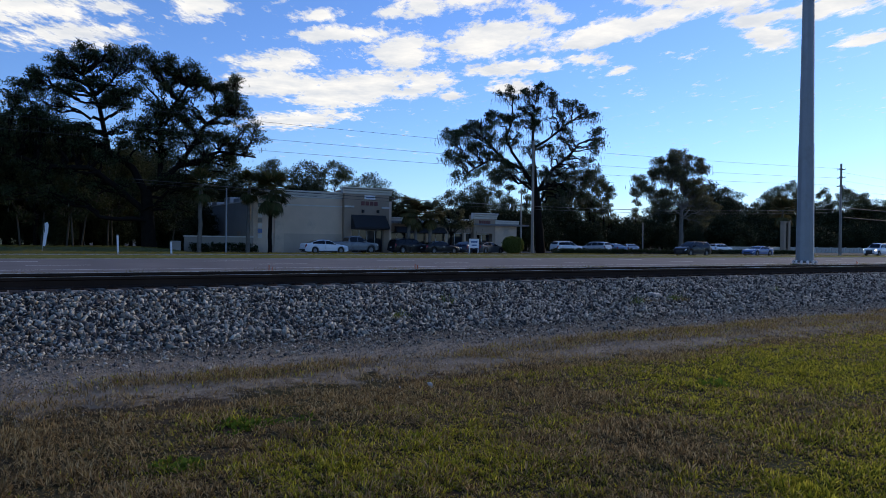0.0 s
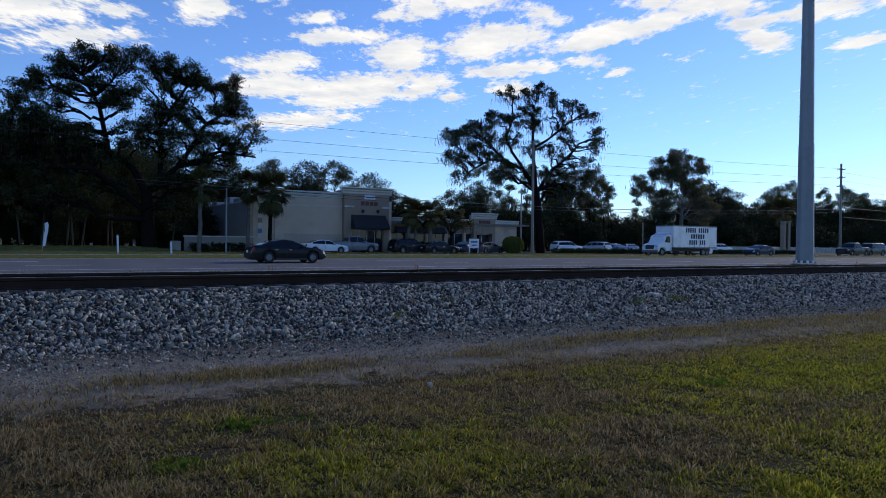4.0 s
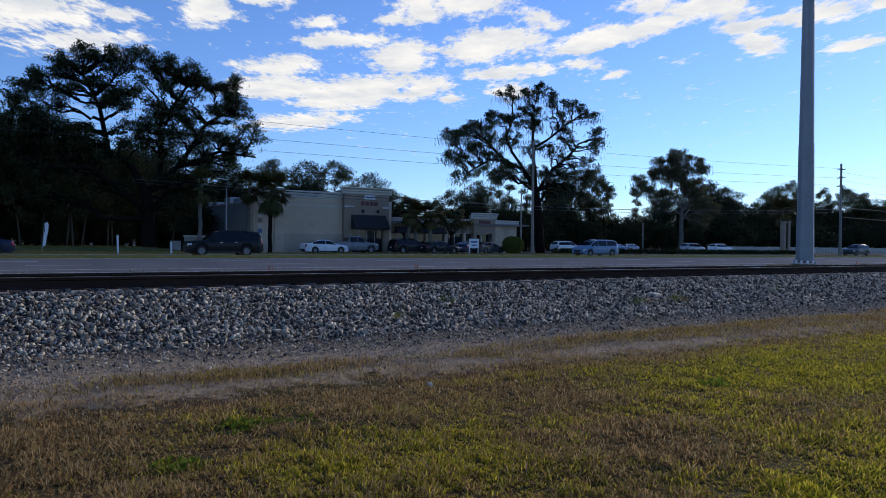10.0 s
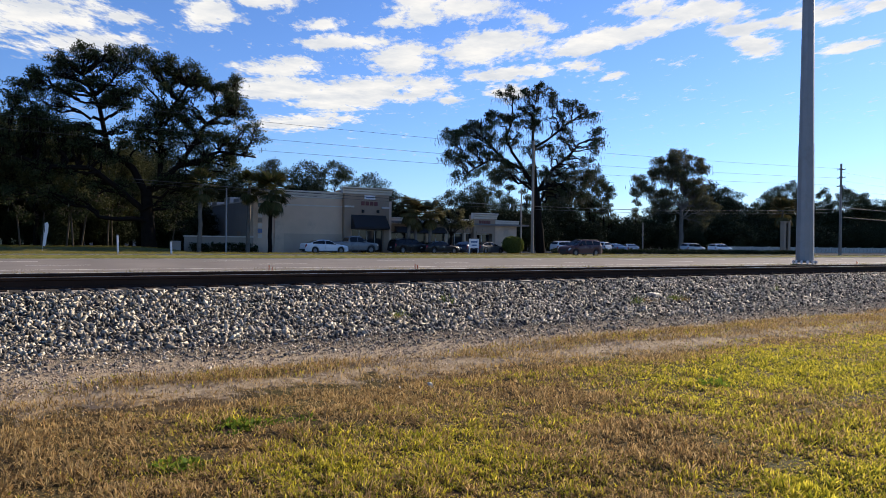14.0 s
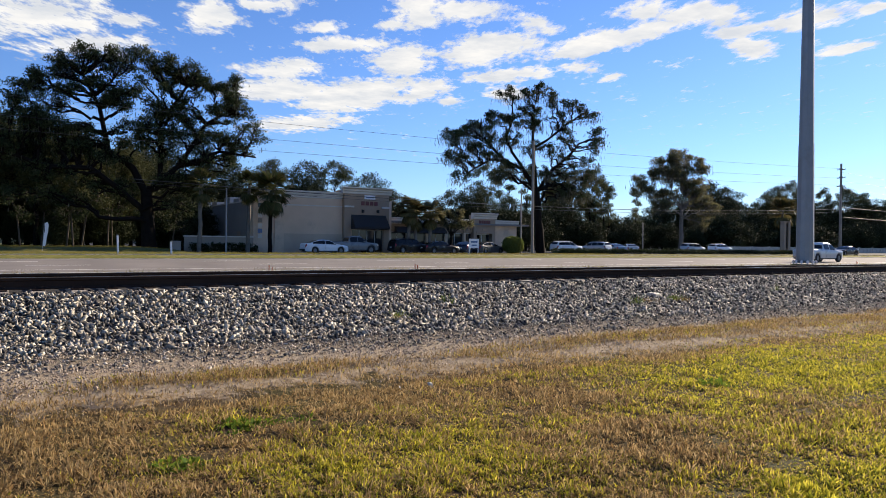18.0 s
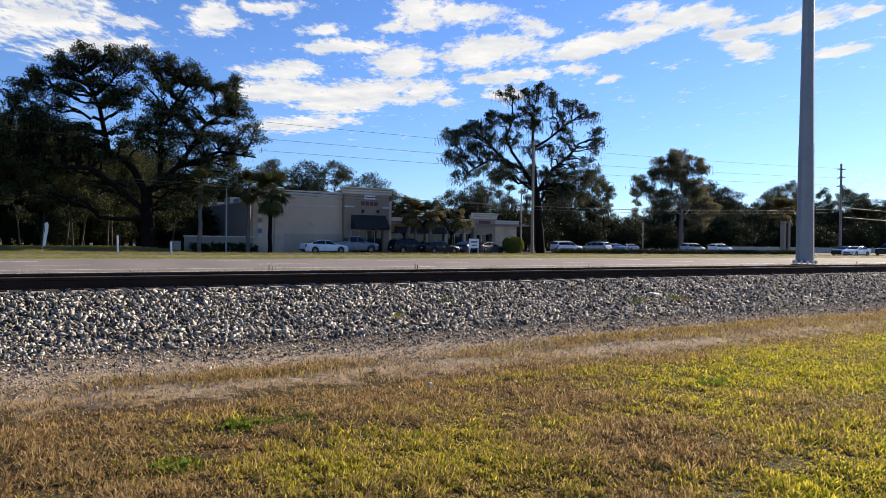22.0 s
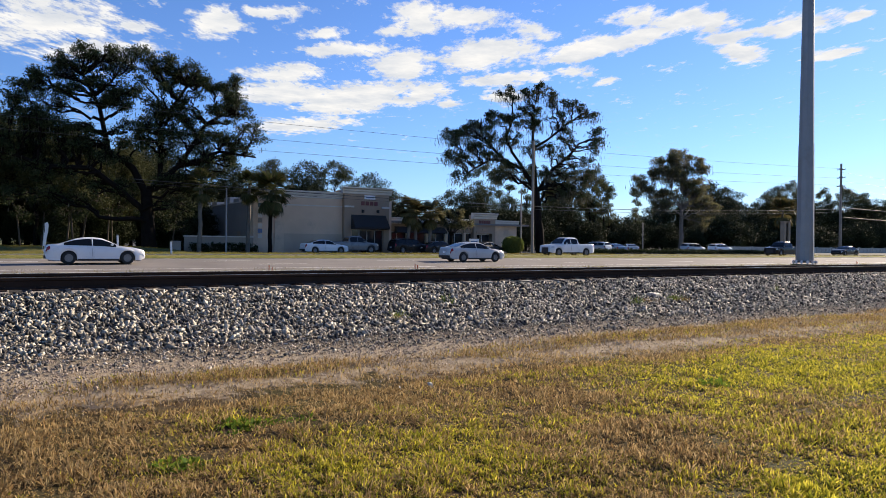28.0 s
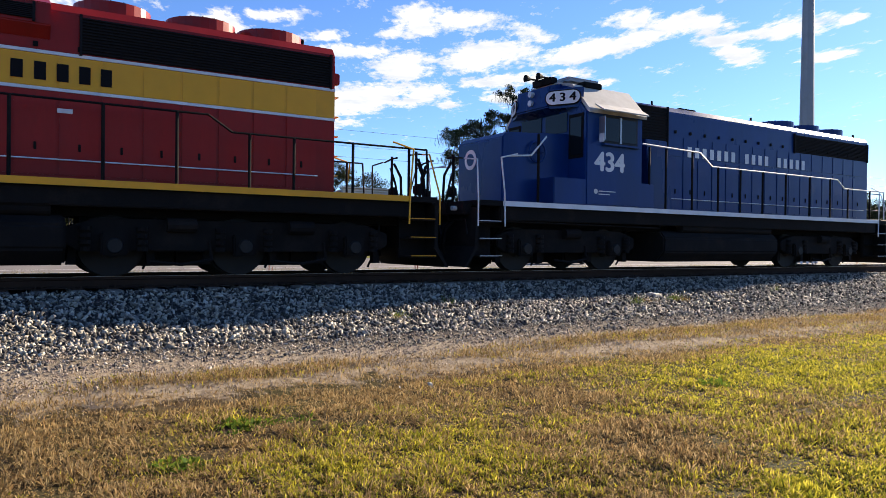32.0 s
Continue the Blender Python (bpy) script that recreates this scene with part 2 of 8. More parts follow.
def build_road(y0, y1, label, dashes, edges):
    bm = bm_new()
    prism(bm, [(y0, road_z(y0) - 0.3), (y1, road_z(y1) - 0.3), (y1, road_z(y1)), (y0, road_z(y0))], "x", -900, 1500)
    road = tagged(part("road", bm, M_ASPHALT), label, "road", kind="structure")
    bm = bm_new()
    for y in edges:
        strip(bm, -200, 600, y - 0.07, y + 0.07, 0.006)
    part("edge_line", bm, M_PAINT_WHITE, road)
    first = None
    for y in dashes:
        for k in range(-5, 22):
            if first is None:
                bm = bm_new()
                prism(bm, [(-1.5, -0.07), (1.5, -0.07), (1.5, 0.07), (-1.5, 0.07)], "z", 0, 0.004)
                first = part("lane_dash", bm, M_PAINT_WHITE, road)
                o = first
            else:
                o = twin(first, road, Matrix())
            o.matrix_basis = pose(k * 12.0 + y % 3, y, road_z(y) + 0.003, math.degrees(0.025) if y < 50 else 0)


build_road(34.8, 48.3, "sun-bleached grey asphalt carriageway with white lane marks", (41.6, 45.3), (35.6, 37.8))
build_road(52.05, 60.05, "far grey asphalt carriageway behind a grass median", (55.8,), (52.6, 59.5))


def build_kerb(y, drop):
    bm = bm_new()
    for k in range(40):
        x = -80 + k * 6.0
        box(bm, x, x + 5.97, y - 0.12, y + 0.12, road_z(y) - 0.2, road_z(y) + drop, 0.02)
    tagged(part("kerb", bm, M_CONCRETE), "pale concrete kerb along the grass median", "kerb", kind="structure")


for y, drop in ((48.36, 0.02), (51.92, 0.06), (60.2, 0.05)):
    build_kerb(y, drop)

# ---------------------------------------------------------------- the railway line
M_RAIL = mat("rusty_rail_steel", (0.04, 0.024, 0.017), 0.9, metal=0.0, spec=0.12, var=0.3, scale=2, fine=40, bump=0.2)
M_RAILHEAD = mat("worn_railhead", (0.32, 0.31, 0.30), 0.3, metal=0.9, var=0.1, scale=1, bump=0.0)
M_TIE = mat("weathered_timber", (0.26, 0.225, 0.185), 0.9, var=0.3, scale=4, fine=25, bump=0.5, rand=0.5, stretch=(4, 0.6, 4))


def rail_outline(y):
    half = [(0.070, 0.0), (0.070, 0.012), (0.02, 0.03), (0.012, 0.04), (0.012, 0.125), (0.036, 0.14), (0.036, 0.176), (0.028, 0.183)]
    return [(y + u, RAIL_Z - 0.185 + v) for u, v in half] + [(y - u, RAIL_Z - 0.185 + v) for u, v in half[::-1]]


line = tagged(thing("railway_track", pose(0, 0, 0), "straight railway track with rusty rails on timber ties", "railway track"), kind="structure")
for y in (LINE_Y - 0.755, LINE_Y + 0.755):
    bm = prism(bm_new(), rail_outline(y), "x", -150, 420)
    rail = part("rail", bm, M_RAIL, line)
    bm = bm_new()
    box(bm, -150, 420, y - 0.024, y + 0.024, RAIL_Z - 0.001, RAIL_Z + 0.003)
    part("railhead", bm, M_RAILHEAD, rail, "bright worn running surface")
first_tie = first_plate = None
for k in range(-22, 130):
    x = k * 0.53 + random.uniform(-0.03, 0.03)
    m = pose(x, LINE_Y + random.uniform(-0.05, 0.05), RAIL_Z - 0.205, 0, 0, random.uniform(-1.2, 1.2))
    if first_tie is None:
        first_tie = part("tie", box(bm_new(), -0.115, 0.115, -1.3, 1.3, -0.16, 0.0, 0.012), M_TIE, line)
        first_tie.matrix_basis = m
    else:
        twin(first_tie, line, m)
    for y in (LINE_Y - 0.755, LINE_Y + 0.755):
        m = pose(x, y, RAIL_Z - 0.205)
        if first_plate is None:
            bm = box(bm_new(), -0.09, 0.09, -0.17, 0.17, 0.0, 0.02)
            for sx in (-0.05, 0.05):
                for sy in (-0.095, 0.095):
                    box(bm, sx - 0.012, sx + 0.012, sy - 0.012, sy + 0.012, 0.02, 0.06)
            first_plate = part("tie_plate", bm, M_RAIL, line)
            first_plate.matrix_basis = m
        elif y < LINE_Y and -12 < x < 45:
            twin(first_plate, line, m)

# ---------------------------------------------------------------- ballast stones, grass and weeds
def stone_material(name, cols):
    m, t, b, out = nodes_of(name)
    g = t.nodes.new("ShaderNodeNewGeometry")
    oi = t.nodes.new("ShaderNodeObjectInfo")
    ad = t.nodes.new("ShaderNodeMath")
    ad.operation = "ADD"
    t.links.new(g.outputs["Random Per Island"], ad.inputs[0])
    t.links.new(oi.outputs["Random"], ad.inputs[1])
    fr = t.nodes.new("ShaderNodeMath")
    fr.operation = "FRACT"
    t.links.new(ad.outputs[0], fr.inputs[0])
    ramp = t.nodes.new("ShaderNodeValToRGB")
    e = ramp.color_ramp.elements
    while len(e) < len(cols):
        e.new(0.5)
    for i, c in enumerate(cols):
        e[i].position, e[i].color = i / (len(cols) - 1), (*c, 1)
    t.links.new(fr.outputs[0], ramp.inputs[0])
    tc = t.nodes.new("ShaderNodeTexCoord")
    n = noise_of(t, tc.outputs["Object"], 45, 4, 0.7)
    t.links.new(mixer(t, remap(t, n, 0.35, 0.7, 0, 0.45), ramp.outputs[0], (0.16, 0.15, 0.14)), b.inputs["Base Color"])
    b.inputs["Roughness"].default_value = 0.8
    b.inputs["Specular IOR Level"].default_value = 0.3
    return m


# the near-black tints colour some stones like the shaded gaps of the ballast
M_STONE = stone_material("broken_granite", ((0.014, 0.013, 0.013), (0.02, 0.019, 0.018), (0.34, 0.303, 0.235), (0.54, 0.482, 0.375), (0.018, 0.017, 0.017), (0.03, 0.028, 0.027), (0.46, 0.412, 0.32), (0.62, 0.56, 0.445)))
M_GRAVEL = stone_material("tan_gravel", ((0.15, 0.112, 0.078), (0.38, 0.3, 0.22), (0.24, 0.185, 0.135), (0.54, 0.45, 0.35)))
CUBE_V = np.array([(x, y, z) for z in (-1, 1) for x, y in ((-1, -1), (1, -1), (1, 1), (-1, 1))]) * 0.62
CUBE_F = np.array([(0, 3, 2, 1), (4, 5, 6, 7), (0, 1, 5, 4), (1, 2, 6, 5), (2, 3, 7, 6), (3, 0, 4, 7)])
srng = np.random.default_rng(3)


def turns(n):
    """Random rotation matrices."""
    q = srng.normal(0, 1, (n, 4))
    q /= np.linalg.norm(q, axis=1)[:, None]
    w, x, y, z = q.T
    return np.stack([1 - 2 * (y * y + z * z), 2 * (x * y - z * w), 2 * (x * z + y * w), 2 * (x * y + z * w), 1 - 2 * (x * x + z * z), 2 * (y * z - x * w),
                     2 * (x * z - y * w), 2 * (y * z + x * w), 1 - 2 * (x * x + y * y)], 1).reshape(n, 3, 3)


def scatter_stones(pos, size):
    n = len(pos)
    v = CUBE_V[None] * srng.uniform(0.55, 1.2, (n, 8, 1)) + srng.normal(0, 0.13, (n, 8, 3))
    v *= (np.array([1.5, 0.85, 0.5]) * srng.uniform(0.75, 1.35, (n, 3)))[:, None]
    v = np.einsum("nij,nkj->nki", turns(n), v) * size[:, None, None] + pos[:, None]
    f = CUBE_F[None] + 8 * np.arange(n)[:, None, None]
    return v.reshape(-1, 3), f.reshape(-1, 4)


def stone_field(n, x0, x1, y0, y1, s0, s1, sink=0.2):
    x, y = srng.uniform(x0, x1, n), srng.uniform(y0, y1, n)
    s = srng.uniform(s0, s1, n) * srng.uniform(0.75, 1.25, n)
    z = np.array([ground_z(a, b) for a, b in zip(x, y)]) + s * srng.uniform(-sink, 1.1, n)
    return np.stack([x, y, z], 1), s


# coarse stones high on the bank, finer and dustier ones towards its foot, then tan gravel
fields = [stone_field(36000, -9, 10, 9.4, 12.3, 0.018, 0.042, 0.9), stone_field(22000, 10, 26, 9.4, 12.3, 0.02, 0.044, 0.9), stone_field(9500, 26, 60, 9.2, 12.3, 0.04, 0.07, 0.6),
          stone_field(13000, -9, 26, 8.8, 10.2, 0.012, 0.026, 0.5), stone_field(3600, -9, 45, 12.2, 13.0, 0.012, 0.026, 0.6),
          stone_field(42000, -9, 24, 8.0, 9.9, 0.005, 0.016), stone_field(9000, -5, 25, 7.2, 8.3, 0.004, 0.013)]
v, f = scatter_stones(np.concatenate([a for a, b in fields[5:]]), np.concatenate([b for a, b in fields[5:]]))
tagged(from_arrays("fine_gravel", v, f, M_GRAVEL), "fine tan gravel at the foot of the ballast and on the path", "gravel", kind="stuff")
fields = fields[:5]
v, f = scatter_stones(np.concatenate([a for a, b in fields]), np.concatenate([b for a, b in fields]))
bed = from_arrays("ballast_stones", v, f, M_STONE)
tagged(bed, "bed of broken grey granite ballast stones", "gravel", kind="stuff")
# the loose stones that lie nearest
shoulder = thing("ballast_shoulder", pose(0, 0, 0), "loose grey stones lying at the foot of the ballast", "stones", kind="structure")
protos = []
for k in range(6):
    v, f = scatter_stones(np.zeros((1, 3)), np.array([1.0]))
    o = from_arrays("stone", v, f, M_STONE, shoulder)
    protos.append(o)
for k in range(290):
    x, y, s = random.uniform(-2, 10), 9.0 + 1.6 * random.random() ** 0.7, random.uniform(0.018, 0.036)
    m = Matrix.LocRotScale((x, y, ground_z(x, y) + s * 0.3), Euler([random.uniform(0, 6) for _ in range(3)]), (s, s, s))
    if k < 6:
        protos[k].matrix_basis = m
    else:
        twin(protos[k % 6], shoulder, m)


M_GRASS = leafy("green_grass_blade", [(0.14, 0.165, 0.014), (0.41, 0.365, 0.034), (0.6, 0.51, 0.068), (0.06, 0.085, 0.012), (0.41, 0.37, 0.035)], 0.55, 0.55)
M_DRY = leafy("dry_grass_blade", [(0.155, 0.094, 0.042), (0.37, 0.24, 0.103), (0.55, 0.41, 0.2), (0.045, 0.03, 0.018), (0.32, 0.228, 0.09)], 0.4, 0.8)
M_VERGE = leafy("verge_grass_blade", [(0.10, 0.11, 0.02), (0.2, 0.17, 0.035), (0.28, 0.21, 0.06), (0.07, 0.085, 0.015)], 0.4, 0.6)
M_CLOVER = leafy("clover_leaf", [(0.07, 0.12, 0.014), (0.12, 0.18, 0.022), (0.18, 0.21, 0.03)], 0.4, 0.5)


def blades(pos, height, width, lean, flop=1.0):
    """One arched blade at each place; flop below 1 lets more of them lie over."""
    n = len(pos)
    a, b = srng.uniform(0, 2 * np.pi, n), srng.uniform(0, 2 * np.pi, n)
    h = height * srng.uniform(0.4, 1.3, n)
    w = width * srng.uniform(0.5, 1.3, n)
    l = lean * srng.random(n) ** flop
    side = np.stack([np.cos(a), np.sin(a), np.zeros(n)], 1) * w[:, None]
    tip = np.stack([np.cos(b) * np.sin(l), np.sin(b) * np.sin(l), np.cos(l)], 1) * h[:, None]
    mid = pos + tip * 0.5 + np.array([0, 0, 1.0]) * (h * 0.22 * np.sin(l))[:, None]
    q = np.stack([pos, mid + side, pos + tip, mid - side], 1)
    return q.reshape(-1, 3), np.arange(4 * n).reshape(n, 4)


def patch(x, y, s, k):
    return noise.noise((x * s, y * s, k)) + 0.5 * noise.noise((x * s * 2.7, y * s * 2.7, k + 9))


# lusher and drier places in the verge: x, y, reach, weight
GROWTH = ((8.4, 5.2, 0.9, 0.9), (5.2, 2.7, 0.9, 0.7), (4.4, 3.9, 0.75, -0.55), (4.9, 5.5, 0.7, -0.55), (2.4, 4.5, 0.5, 0.35), (0.3, 5.4, 0.8, -0.3), (3.0, 5.2, 0.5, 0.25), (7.0, 3.9, 0.6, -0.35))


def lawn():
    green, dry, clover = [], [], []
    n = 1050000
    r = np.exp(srng.uniform(math.log(3.4), math.log(48), n))
    a = np.radians(srng.uniform(20, 96, n))
    X, Y = r * np.cos(a), r * np.sin(a)
    # the rest of the verge, behind and beside
    k = 90000
    r2, a2 = 0.5 + 24.0 * srng.random(k) ** 0.8, np.radians(srng.uniform(0, 360, k))
    outside = (r2 < 3.5) | (a2 < np.radians(20)) | (a2 > np.radians(96))
    r = np.concatenate([r, np.maximum(r2[outside], 5.0)])
    X, Y = np.concatenate([X, (r2 * np.cos(a2))[outside]]), np.concatenate([Y, (r2 * np.sin(a2))[outside]])
    # blades gather in tufts of uneven size
    for cell, pull in ((0.075, 0.3), (0.043, 0.25)):
        cx, cy = np.floor(X / cell), np.floor(Y / cell)
        h1, h2 = np.sin(cx * 127.1 + cy * 311.7) * 43758.5, np.sin(cx * 269.5 + cy * 183.3) * 27183.2
        X += pull * ((cx + h1 - np.floor(h1)) * cell - X)
        Y += pull * ((cy + h2 - np.floor(h2)) * cell - Y)
    keep = (Y < 7.6)
    for x, y, d in zip(X[keep], Y[keep], r[keep]):
        p = 0.8 * patch(x, y, 0.55, 0.0) + 0.35 * patch(x, y, 2.4, 12.0) + 0.075 * (x - 4.0) - 0.3 * max(0.0, y - 5.7)
        for gx, gy, gr, gw in GROWTH:
            p += gw * math.exp(-((x - gx) ** 2 * 0.35 + (y - gy) ** 2) / gr ** 2)
        if y > 7.05 + 0.4 * noise.noise((x * 0.9, 1.0, 0.0)) and srng.random() < 0.8:
            continue
        bare = patch(x, y, 3.4, 55.0)
        if bare < -0.16 - 0.5 * max(0.0, 5.2 - y) - 0.1 * max(0.0, x - 2.5) and srng.random() < 0.7:
            continue
        if patch(x, y, 7.5, 81.0) < -0.3 and srng.random() < 0.6:
            continue
        c = patch(x, y, 0.9, 30.0)
        u = srng.random()
        row = (x, y, ground_z(x, y) - 0.004, d)
        c += 1.1 * math.exp(-((x - 1.65) ** 2 * 0.5 + (y - 5.75) ** 2) / 0.09) - 0.3
        if c + (srng.random() - 0.5) * 0.35 > 0.5 and y < 6.2 and u < 0.85:
            clover.append(row)
        elif p + (u - 0.5) * 1.2 > 0.2:
            green.append(row)
        else:
            dry.append(row)
    for name, rows, mt, hh, ww, ln, label in (("green_grass", green, M_GRASS, 0.047, 0.0034, 1.3, "short yellow-green grass on the verge"),
                                              ("dry_grass", dry, M_DRY, 0.05, 0.003, 1.5, "brown dry grass and seed heads on the verge"),
                                              ("clover", clover, M_CLOVER, 0.045, 0.011, 1.3, "low green clover patches in the grass")):
        p = np.array(rows)
        wide = 1.17 * ww * (1 + 0.11 * (p[:, 3] - 3.4))
        tall = hh * np.array([1.0 + 0.9 * patch(a, b, 2.2, 70.0) + 0.7 * patch(a, b, 7.0, 40.0) + 0.5 * max(0.0, patch(a, b, 3.4, 55.0)) for a, b in p[:, :2]])
        v, f = blades(p[:, :3], np.maximum(tall, hh * 0.3), wide, ln, 0.55)
        tagged(from_arrays(name, v, f, mt), label, "grass", kind="stuff")


lawn()


def weed_clumps(spots, n, h, spread, material, label, name="dry_weeds"):
    pts = []
    for x, y, k in spots:
        m = max(6, int(n * k))
        px, py = srng.normal(x, spread * 1.5 * k ** 0.5, m), srng.normal(y, spread * 0.6, m)
        pts += [(a, b, ground_z(a, b) - 0.005) for a, b in zip(px, py)]
    v, f = blades(np.array(pts), h, 0.005, 1.25, 0.7)
    tagged(from_arrays(name, v, f, material), label, "weeds", kind="stuff")


edge = [(srng.uniform(-4, 45), srng.normal(8.15, 0.22), srng.uniform(0.2, 1.0)) for _ in range(110)]
edge += [(2.3, 8.1, 2.5), (3.6, 8.2, 2.5), (2.9, 8.0, 2.0), (8.0, 8.35, 2), (9.2, 8.4, 2), (10.5, 8.5, 2.4), (12.0, 8.5, 2.4), (13.5, 8.5, 2), (15.5, 8.5, 2.4), (18, 8.6, 2.6), (21, 8.7, 2.6), (0.2, 7.6, 1.6)]
weed_clumps(edge, 300, 0.085, 0.2, M_DRY, "dry brown weeds along the edge of the path")
edge += [(srng.uniform(7, 42), srng.normal(8.1, 0.3), srng.uniform(0.2, 0.8)) for _ in range(120)]
weed_clumps(edge[110:], 120, 0.075, 0.24, M_DRY, "brown tufts overgrowing the sandy path", "path_tufts")
weed_clumps(edge[::2], 90, 0.07, 0.22, M_GRASS, "sparse green weeds along the edge of the path", "path_weeds")
weed_clumps([(srng.uniform(-3, 30), srng.normal(7.0, 0.4), srng.uniform(0.1, 0.6)) for _ in range(180)] + [(srng.uniform(4, 34), srng.normal(7.0, 0.3), srng.uniform(0.3, 0.9)) for _ in range(300)] + [(srng.uniform(5.5, 40), srng.normal(8.25, 0.2), srng.uniform(0.3, 0.9)) for _ in range(150)], 120, 0.07, 0.25, M_DRY, "thin brown grass beside the sandy path", "thin_grass")
weed_clumps([(5.6, 10.2, 0.5), (7.0, 11.0, 0.3), (11.2, 10.3, 0.6), (12.6, 10.5, 0.8), (16.6, 10.7, 0.4)], 120, 0.17, 0.09, M_CLOVER, "small green weeds growing in the ballast", "green_weeds")
weed_clumps([(11.6, 10.4, 0.6), (12.7, 10.4, 0.8), (5.5, 10.1, 0.3)], 90, 0.14, 0.1, M_DRY, "dry weeds growing in the ballast", "ballast_weeds")
far_spots = [(srng.uniform(-2, 75), srng.normal(33.3, 0.5), srng.uniform(0.2, 0.8)) for _ in range(240)] + [(23.5, 33.2, 3.0), (24.6, 33.3, 3.0), (37, 33, 2), (42, 33, 2.5), (46, 33, 2.5), (50, 33, 2)]
weed_clumps(far_spots, 60, 0.26, 0.45, M_VERGE, "green weeds on the verge beyond the railway", "verge_weeds")
median = [(srng.uniform(-30, 110), srng.uniform(48.6, 51.4), 0.5) for _ in range(1500)]
weed_clumps(median, 30, 0.18, 0.5, M_VERGE, "mown green grass on the highway median", "median_grass")
far_verge = [(srng.uniform(-12, 62), 60.35 + 3.2 * srng.random() ** 1.5, srng.uniform(0.4, 1.4)) for _ in range(1100)]
weed_clumps(far_verge, 34, 0.17, 0.5, M_VERGE, "rough green grass on the far verge of the highway", "far_verge_grass")
yard = [(srng.uniform(-9, 14), srng.uniform(63.8, 76), srng.uniform(0.4, 1.2)) for _ in range(1300)]
weed_clumps(yard, 40, 0.13, 0.45, M_VERGE, "mown green grass of the yard under the great oak", "yard_grass")
M_STAKE = mat("orange_stake_paint", (0.55, 0.13, 0.05), 0.7, var=0.2, bump=0.1)
for x, y in ((10.9, 33.1), (19.1, 33.4), (64.5, 33.9)):
    stake = thing("survey_stake", pose(x, y, ground_z(x, y)), "pair of thin faded orange survey stakes in the verge", "stake", "survey stakes")
    part("stake", box(bm_new(), -0.02, 0.02, -0.015, 0.015, -0.1, 0.38, 0.005), M_STAKE, stake)
    part("stake", box(bm_new(), 0.13, 0.17, -0.015, 0.015, -0.1, 0.31, 0.005), M_STAKE, stake)
slab = part("concrete_slab", box(bm_new(), -0.22, 0.22, -0.1, 0.1, -0.05, 0.03, 0.015), M_CONCRETE)
slab.matrix_basis = pose(12.4, 10.9, ground_z(12.4, 10.9) + 0.04, 8, 3, 20)
for x, y, k in ((4.0, 6.62, 0.055), (3.72, 6.85, 0.03), (2.05, 8.4, 0.035)):
    v, f = scatter_stones(np.zeros((1, 3)), np.array([k]))
    rock = from_arrays("rock", v, f, M_CONCRETE)
    rock.matrix_basis = pose(x, y, ground_z(x, y) + k * 0.3)
    tagged(rock, "pale loose rock lying beside the sandy path", "rock", "loose rocks")
tagged(slab, "pale broken concrete slab lying in the ballast", "slab")

# ---------------------------------------------------------------- shopping building behind the highway
M_STUCCO = mat("beige_stucco", (0.6, 0.45, 0.32), 0.9, var=0.1, scale=0.4, fine=18, bump=0.3, dirt=(0.33, 0.28, 0.23))
M_STUCCO_DARK = mat("brown_stucco", (0.32, 0.235, 0.165), 0.9, var=0.1, scale=0.5, fine=18, bump=0.3)
M_WAINSCOT = mat("tan_stucco", (0.47, 0.36, 0.265), 0.9, var=0.1, scale=0.4, fine=18, bump=0.3)
M_STUCCO_GREY = mat("grey_stucco", (0.27, 0.235, 0.195), 0.9, var=0.12, scale=0.4, fine=18, bump=0.3)
M_TRIM = mat("cream_moulding", (0.58, 0.54, 0.47), 0.8, var=0.1, scale=1, bump=0.1)
M_AWNING = mat("black_canvas", (0.02, 0.02, 0.022), 0.85, var=0.3, scale=2, bump=0.2)
M_ALU = mat("aluminium_frame", (0.35, 0.35, 0.36), 0.4, metal=0.8, var=0.1, bump=0.0)
M_PANE = glass_mat("dark_window_glass")
M_ROOF = mat("roof_felt", (0.18, 0.18, 0.18), 0.95, var=0.2, scale=0.5)
M_SIGN_WHITE = mat("white_sign_face", (0.75, 0.75, 0.76), 0.5, var=0.08, bump=0)
M_SIGN_RED = mat("red_sign_letter", (0.13, 0.03, 0.03), 0.5, var=0.1, bump=0)
M_SIGN_BLUE = mat("blue_sign_panel", (0.10, 0.16, 0.30), 0.5, var=0.1, bump=0)
BZ = 0.42


def building_part(name, b, material, parent, label="", bevel=0.0):
    return part(name, box(bm_new(), *b, bevel), material, parent, label)


def glazing(parent, x0, x1, y, z0, z1, n):
    win = thing_part("shop_window", parent)
    bm = bm_new()
    w = (x1 - x0) / n
    for i in range(n + 1):
        x = x0 + i * w
        box(bm, x - 0.04, x + 0.04, y - 0.05, y + 0.05, z0, z1)
    box(bm, x0, x1, y - 0.05, y + 0.05, z1 - 0.08, z1 + 0.04)
    box(bm, x0, x1, y - 0.05, y + 0.05, z0, z0 + 0.12)
    part("window_frame", bm, M_ALU, win)
    for i in range(n):
        building_part("pane", (x0 + i * w + 0.04, x0 + (i + 1) * w - 0.04, y - 0.01, y + 0.01, z0 + 0.12, z1 - 0.08), M_PANE, win)


def thing_part(name, parent):
    o = new(name)
    o.parent = parent
    return o


